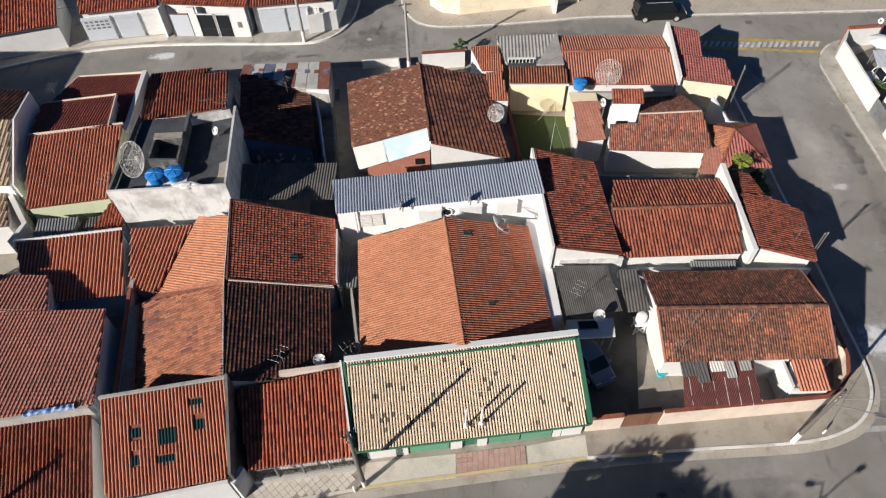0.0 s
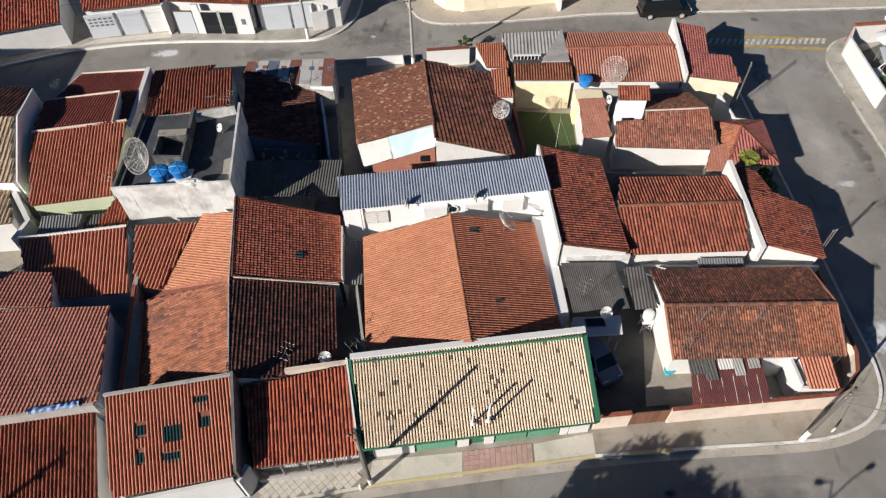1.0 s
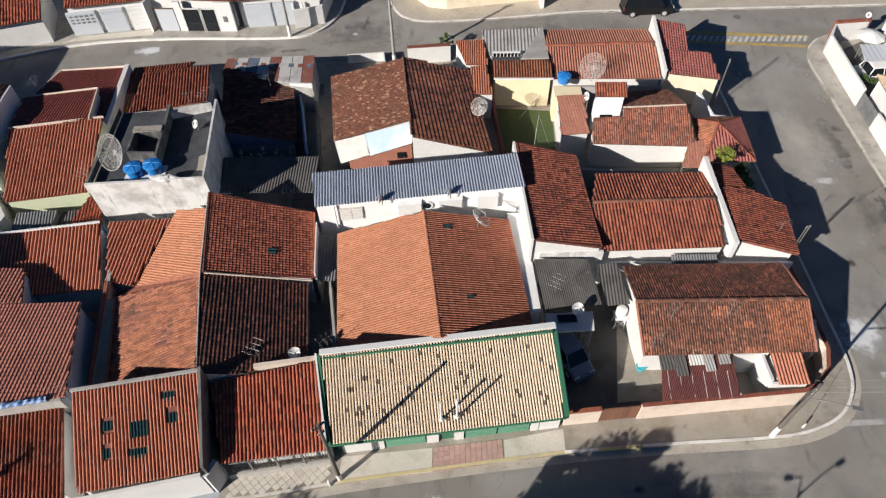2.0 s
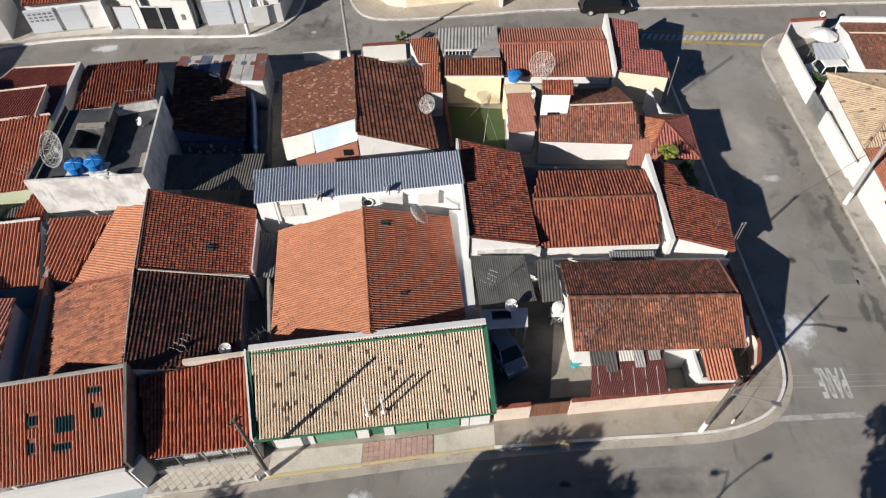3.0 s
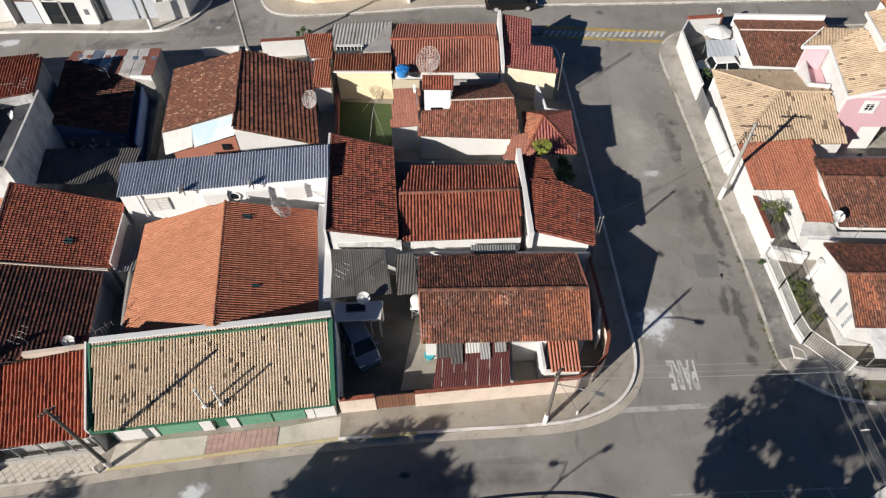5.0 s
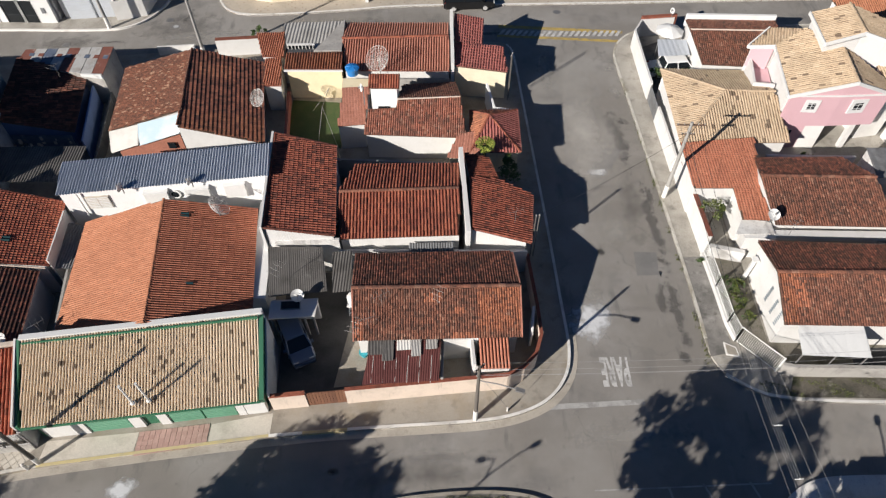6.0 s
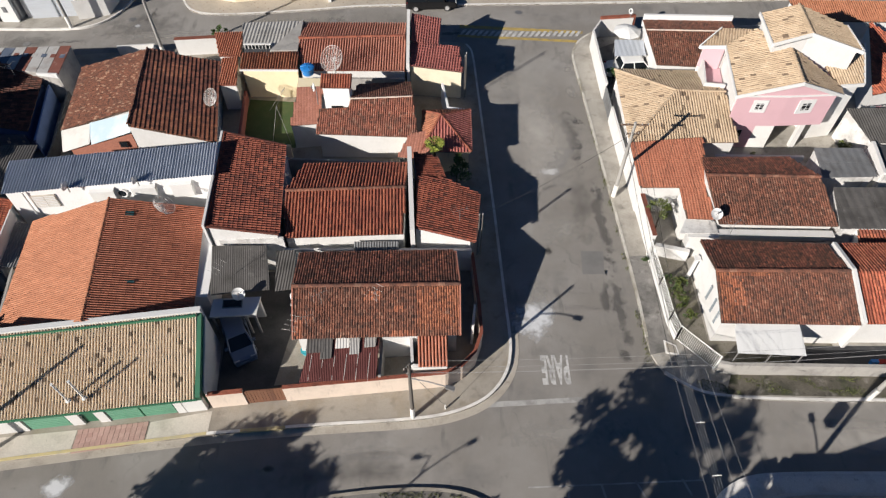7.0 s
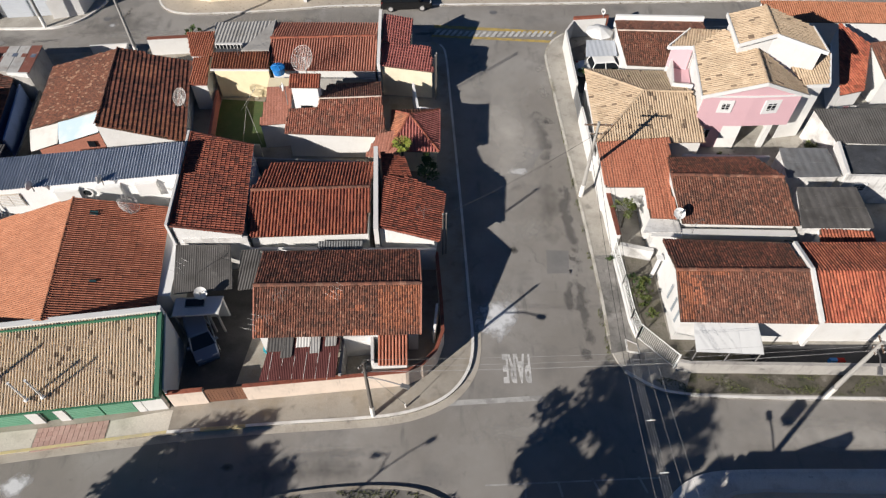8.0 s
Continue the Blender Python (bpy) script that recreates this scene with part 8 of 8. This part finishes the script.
sheets(can, [(33.4, 42.6, 1.9), (35.9, 42.7, 1.9), (36.0, 44.5, 2.05), (33.7, 44.6, 2.05)], GREYPAINT, pitch=.4, height=.012, length=2.5, name="sheet")
for x, y in ((33.5, 42.7), (35.8, 42.8), (33.8, 44.5), (35.9, 44.4)):
    part("post", tube([(x, y, .14), (x, y, 1.9)], .035, seg=6), STEEL, can)
car("parked_car", "white car half hidden under the yard canopy", Matrix.Translation((34.9, 42.9, .14)) @ Matrix.Rotation(radians(5), 4, "Z"), 3.9, 1.6, 1.4, CARWHITE)
# Dark concrete patch stands in for the shade inside the yard walls.
flat("yard_floor", [(32.5, 40.2), (36.2, 40.4), (36.1, 47.8), (32.7, 46)], OLDCONC, "yard floor in darker concrete for its shade", .150, "floor")
dish(35.7, 48.15, 2.4, .24, -150, 10, "white satellite dish on the street wall", mesh=False, mast=.7)
mhb = thing("inspection_cover", 32.6, 17.35, .14, "square concrete inspection cover with a white frame", "cover")
part("frame", prism([(32.25, 17.0), (33.0, 16.85), (32.95, 17.5), (32.3, 17.85)], .14, .18), KERBWHITE, mhb)
part("lid", prism([(32.35, 17.07), (32.92, 16.95), (32.88, 17.43), (32.38, 17.7)], .18, .19), CONCRETE, mhb)

wall_thing([(19.7, 39.2), (20.1, 36.4), (21.4, 36.1)], 1.9, .16, CLEANWHITE, "white yard wall behind the hipped roof")
# laundry and clutter beyond the pink house
cl = thing("clothes_line", 51.5, 36.2, .14, "clothes line with pale washing", "clothes line")
part("line", tube([(50.3, 36.0, 2.1), (52.6, 36.3, 2.1)], .012, seg=4), CABLE, cl)
for x, mt in ((50.3, STEEL), (52.6, STEEL)):
    part("post", tube([(x, 36.0 + (x - 50.3) * .13, .14), (x, 36.0 + (x - 50.3) * .13, 2.15)], .03, seg=5), mt, cl)
for k, (mt, w, h) in enumerate(((WHITE, .5, .9), (PALEBLUE, .4, .6), (PINK, .35, .7), (WHITE, .45, .8))):
    x = 50.5 + k * .5
    bm = bmesh.new()
    rows_ = [[bm.verts.new((x + w * i / 4, 36.03 + (x - 50.3) * .13 + .05 * math.sin(i * 1.9 + k + j), 2.1 - h * j / 4)) for i in range(5)] for j in range(5)]
    for p, q in zip(rows_, rows_[1:]):
        for i in range(4):
            bm.faces.new((p[i], p[i + 1], q[i + 1], q[i]))
    bmesh.ops.solidify(bm, geom=bm.faces[:], thickness=.012)
    part("garment", bm, mt, cl)
# ---------------------------------------------------------------- plants
def palm(x, y, h, reach, label, seed=3, fronds=26):
    """A garden palm: a ringed stem and arching fronds of paired leaflets."""
    rnd = random.Random(seed)
    p = thing("palm", x, y, .14, label, "palm")
    part("stem", lathe([(.11, 0), (.10, h * .3), (.12, h * .31), (.09, h * .6), (.11, h * .61), (.07, h)], 10, Matrix.Translation((x, y, .14))), BARK, p)
    for i in range(fronds):
        a, lift = 2.4 * i + rnd.uniform(-.3, .3), rnd.uniform(.75, 1.5)
        vs, fs, n = [], [], 9
        for k in range(n):
            t = (k + 1) / n
            q = Vector((x + math.cos(a) * reach * t * math.cos(lift * (1 - .5 * t)), y + math.sin(a) * reach * t * math.cos(lift * (1 - .5 * t)), .14 + h + reach * (1.6 * math.sin(lift) * t - .6 * t * t)))
            side = Vector((-math.sin(a), math.cos(a), 0))
            out = Vector((math.cos(a), math.sin(a), 0))
            w = reach * .42 * (1 - .6 * abs(t - .4))
            for sg in (-1, 1):
                tip = q + side * sg * w + out * w * .6 - Vector((0, 0, w * rnd.uniform(.1, .5)))
                b = len(vs)
                vs += [tuple(q - out * .03), tuple(q + out * .05), tuple(tip)]
                fs.append((b, b + 1, b + 2))
        raw("frond", vs, fs, PALMLEAF, p)
    return p


palm(19.1, 31.05, 2.75, .68, "bright yellow-green garden palm beside the street house")
tree("shrub", 20.6, 30.6, 2.2, 1.15, "dark garden shrub in a shaded yard", leaves=900, leaf=.2, seed=5, trunk_r=.05)
tree("shrub", 20.4, 29.0, 1.7, 1.0, "dark garden shrub in a shaded yard", leaves=800, leaf=.2, seed=6, trunk_r=.05)
for k, (x, y, h, r) in enumerate(((33.95, 21.3, .9, .5), (33.8, 20.2, .9, .6), (34.0, 19.3, .7, .45))):
    tree("shrub", x, y, h, r, "overgrown yard shrub with yellowing leaves", leaves=230, leaf=.15, mat_l=LEAFY, seed=20 + k, trunk_r=.03)
for k in range(11):
    x, y = 33.3 + rs.random() * 1.0, 18.7 + rs.random() * 3.4
    tree("shrub", x, y, .45 + rs.random() * .35, .3 + rs.random() * .25, "overgrown yard shrub with yellowing leaves", leaves=90, leaf=.14, mat_l=(LEAF, LEAFY)[k % 2], seed=70 + k, trunk_r=.02)
tree("yard_tree", 33.65, 26.35, 2.3, .95, "spindly garden tree between white walls", leaves=620, leaf=.17, mat_l=LEAFY, seed=31, trunk_r=.06)
tree("shrub", 41.6, 31.7, 1.6, .8, "flowering shrub behind the garden wall", leaves=420, leaf=.18, mat_l=LEAFY, seed=33, trunk_r=.04)
for x, y in ((33.3, 41.4), (34.6, 41.1), (35.6, 41.2)):
    tree("shrub", x, y, 1.5, .7, "leafy shrub in the walled corner yard", leaves=420, leaf=.17, seed=int(x * 10), trunk_r=.04)
tree("shrub", 48.3, 33.0, 1.4, .7, "small garden shrub beside the pink house", leaves=320, leaf=.18, mat_l=LEAFY, seed=34, trunk_r=.04)
tree("shrub", 32.3, 23.6, .5, .3, "tuft of green weeds on the pavement", leaves=160, leaf=.12, seed=35, trunk_r=.02)
gr = random.Random(9)
flat("pavement_slab", [(31.36, 16.9), (32.75, 17.2), (32.72, 24.05), (31.3, 24.0), (31.45, 18.0)], MOTTLED, "dark mottled stretch of old side pavement", .147, "pavement")
flat("verge", [(35.0, 14.42), (46, 14.06), (60, 13.66), (60, 14.95), (35.6, 15.6)], MOSSY, "dark mossy earth verge along the front wall", .152, "verge")
vs, fs = [], []
for i in range(6500):
    x = gr.uniform(33.5, 56)
    y = gr.choice([gr.gauss(15.1, .25), gr.gauss(14.5, .2), gr.uniform(14.2, 15.4)])
    if not (14.25 < y < 15.55 - (x - 35) * .02) or noise.noise((x * .7, y * 1.5, 0)) < .05:
        continue
    h, a = gr.uniform(.03, .10), gr.uniform(0, 6.28)
    b = len(vs)
    vs += [(x - .03 * math.cos(a), y - .04 * math.sin(a), .14), (x + .04 * math.cos(a), y + .04 * math.sin(a), .14), (x + gr.uniform(-.06, .06), y + gr.uniform(-.06, .06), .14 + h)]
    fs.append((b, b + 1, b + 2))
for i in range(5200):
    x, y = gr.uniform(9.5, 22), gr.uniform(7.0, 9.4)
    if y > 9.3 - abs(x - 17.5) ** 2 * .022 or noise.noise((x * .8, y * 1.4, 3)) < -.1:
        continue
    h, a = gr.uniform(.05, .2), gr.uniform(0, 6.28)
    b = len(vs)
    vs += [(x - .03 * math.cos(a), y - .03 * math.sin(a), .14), (x + .03 * math.cos(a), y + .03 * math.sin(a), .14), (x + gr.uniform(-.08, .08), y + gr.uniform(-.08, .08), .14 + h)]
    fs.append((b, b + 1, b + 2))
for i in range(700):
    y = gr.uniform(16, 45)
    x = 31.22 - max(0, (y - 22) * .02) + gr.gauss(0, .10)
    if noise.noise((x, y * .9, 7)) < .0:
        continue
    h, a, z0 = gr.uniform(.03, .12), gr.uniform(0, 6.28), 0.0
    b = len(vs)
    vs += [(x - .03 * math.cos(a), y - .03 * math.sin(a), z0), (x + .03 * math.cos(a), y + .03 * math.sin(a), z0), (x + gr.uniform(-.06, .06), y + gr.uniform(-.06, .06), .16 + h)]
    fs.append((b, b + 1, b + 2))
tagged(raw("weeds", vs, fs, WEEDY, None), "patches of low weeds along the pavement", "weeds", kind="stuff")

# ---------------------------------------------------------------- behind the camera and out of view: what throws the shade
tree("street_tree", 18.6, 1.25, 10.4, 4.1, "large leafy street tree by the junction", leaves=17000, leaf=.30, seed=51, trunk_r=.32, z=0)
tree("street_tree", 16.6, -1.2, 7.9, 2.4, "large leafy street tree by the junction", leaves=15000, leaf=.30, seed=57, trunk_r=.28, z=0)
# Extra tree out of view, placed to shade the near pavement corner.
tree("street_tree", 22.9, -1.1, 8.0, 2.2, "slim unseen street tree added to shade the pavement corner", leaves=14000, leaf=.30, seed=58, trunk_r=.22, z=0)
tree("street_tree", -1.0, .6, 8.4, 4.2, "large leafy street tree on the front street", leaves=26000, leaf=.30, seed=52, trunk_r=.3, z=0)
tree("street_tree", -17.5, -2.6, 8.2, 3.6, "leafy street tree on the front street", leaves=12000, leaf=.27, seed=53, trunk_r=.28, z=0)
lp = utility_pole(8.4, 1.6, 6.3, "tall steel street lamp with two arms on the near side", lamp=(1.5, .7, .6, .985), arm=None, z=0, r=.085)
part("lamp_arm", tube([(8.4, 1.6, 6.1), (8.2, 1.95, 6.55), (7.75, 2.0, 6.5)], .035), STEEL, lp)
part("lamp_head", box(7.45, 7.8, 1.9, 2.1, 6.44, 6.54), STEEL, lp, "flat street lamp head")
np_ = utility_pole(32.0, 4.95, 7.75, "concrete utility pole with a transformer before the house", lamp=(.3, 1.9, .1, .53), arm=None, z=.14, r=.17)
part("transformer", box(31.45, 31.93, 5.15, 5.6, 5.2, 6.0), STEEL, np_, "grey transformer box")
tree("street_sapling", 32.3, 6.5, 3.0, .6, "young street tree on the corner pavement", leaves=900, leaf=.18, seed=61, trunk_r=.05)
# Unseen block added to cast the shadow at the back street's left end.
lh = thing("house", -48, 32, .14, "plain tall unseen house added to shade the back street", "house")
part("wall", prism([(-55, 25), (-43.3, 25), (-43.3, 38.7), (-55, 38.7)], .14, 6.8), WHITE, lh)
part("roof", prism([(-55.2, 24.8), (-43.1, 24.8), (-43.1, 38.9), (-55.2, 38.9)], 6.8, [7.0, 7.0, 7.1, 7.1]), RED, lh)
# Unseen tower added so its shadow falls on the orange roof.
tw = thing("house", -31.5, 19, .14, "narrow tall unseen block added to shade the orange roof", "house")
part("wall", prism([(-34, 18), (-29.2, 18), (-29.2, 20), (-34, 20)], .14, 6.8), WHITE, tw)
part("roof", prism([(-34.2, 17.9), (-29, 17.9), (-29, 20.1), (-34.2, 20.1)], 6.8, 7.0), RED, tw)
opp = thing("house", 38, 1.5, .14, "plain house on the near side of the street", "house")
wall_thing([(34.55, 8.15), (35.7, 8.64), (37.2, 8.74), (60, 8.1)], 1.05, .16, PALECREAM, "low cream front wall along the near pavement")
part("wall", prism([(29.5, -6), (50, -6), (50, 4.6), (30.6, 4.6)], .14, 3.6), WHITE, opp)
part("roof", prism([(29.3, -6.2), (50.2, -6.2), (50.2, 4.8), (30.4, 4.8)], 3.6, [3.9, 3.9, 4.5, 4.5]), RED, opp)
part("parapet", prism([(32.7, 4.3), (34.9, 4.3), (34.9, 4.7), (32.7, 4.7)], 4.3, [4.6, 5.3, 5.3, 4.6]), WHITE, opp)
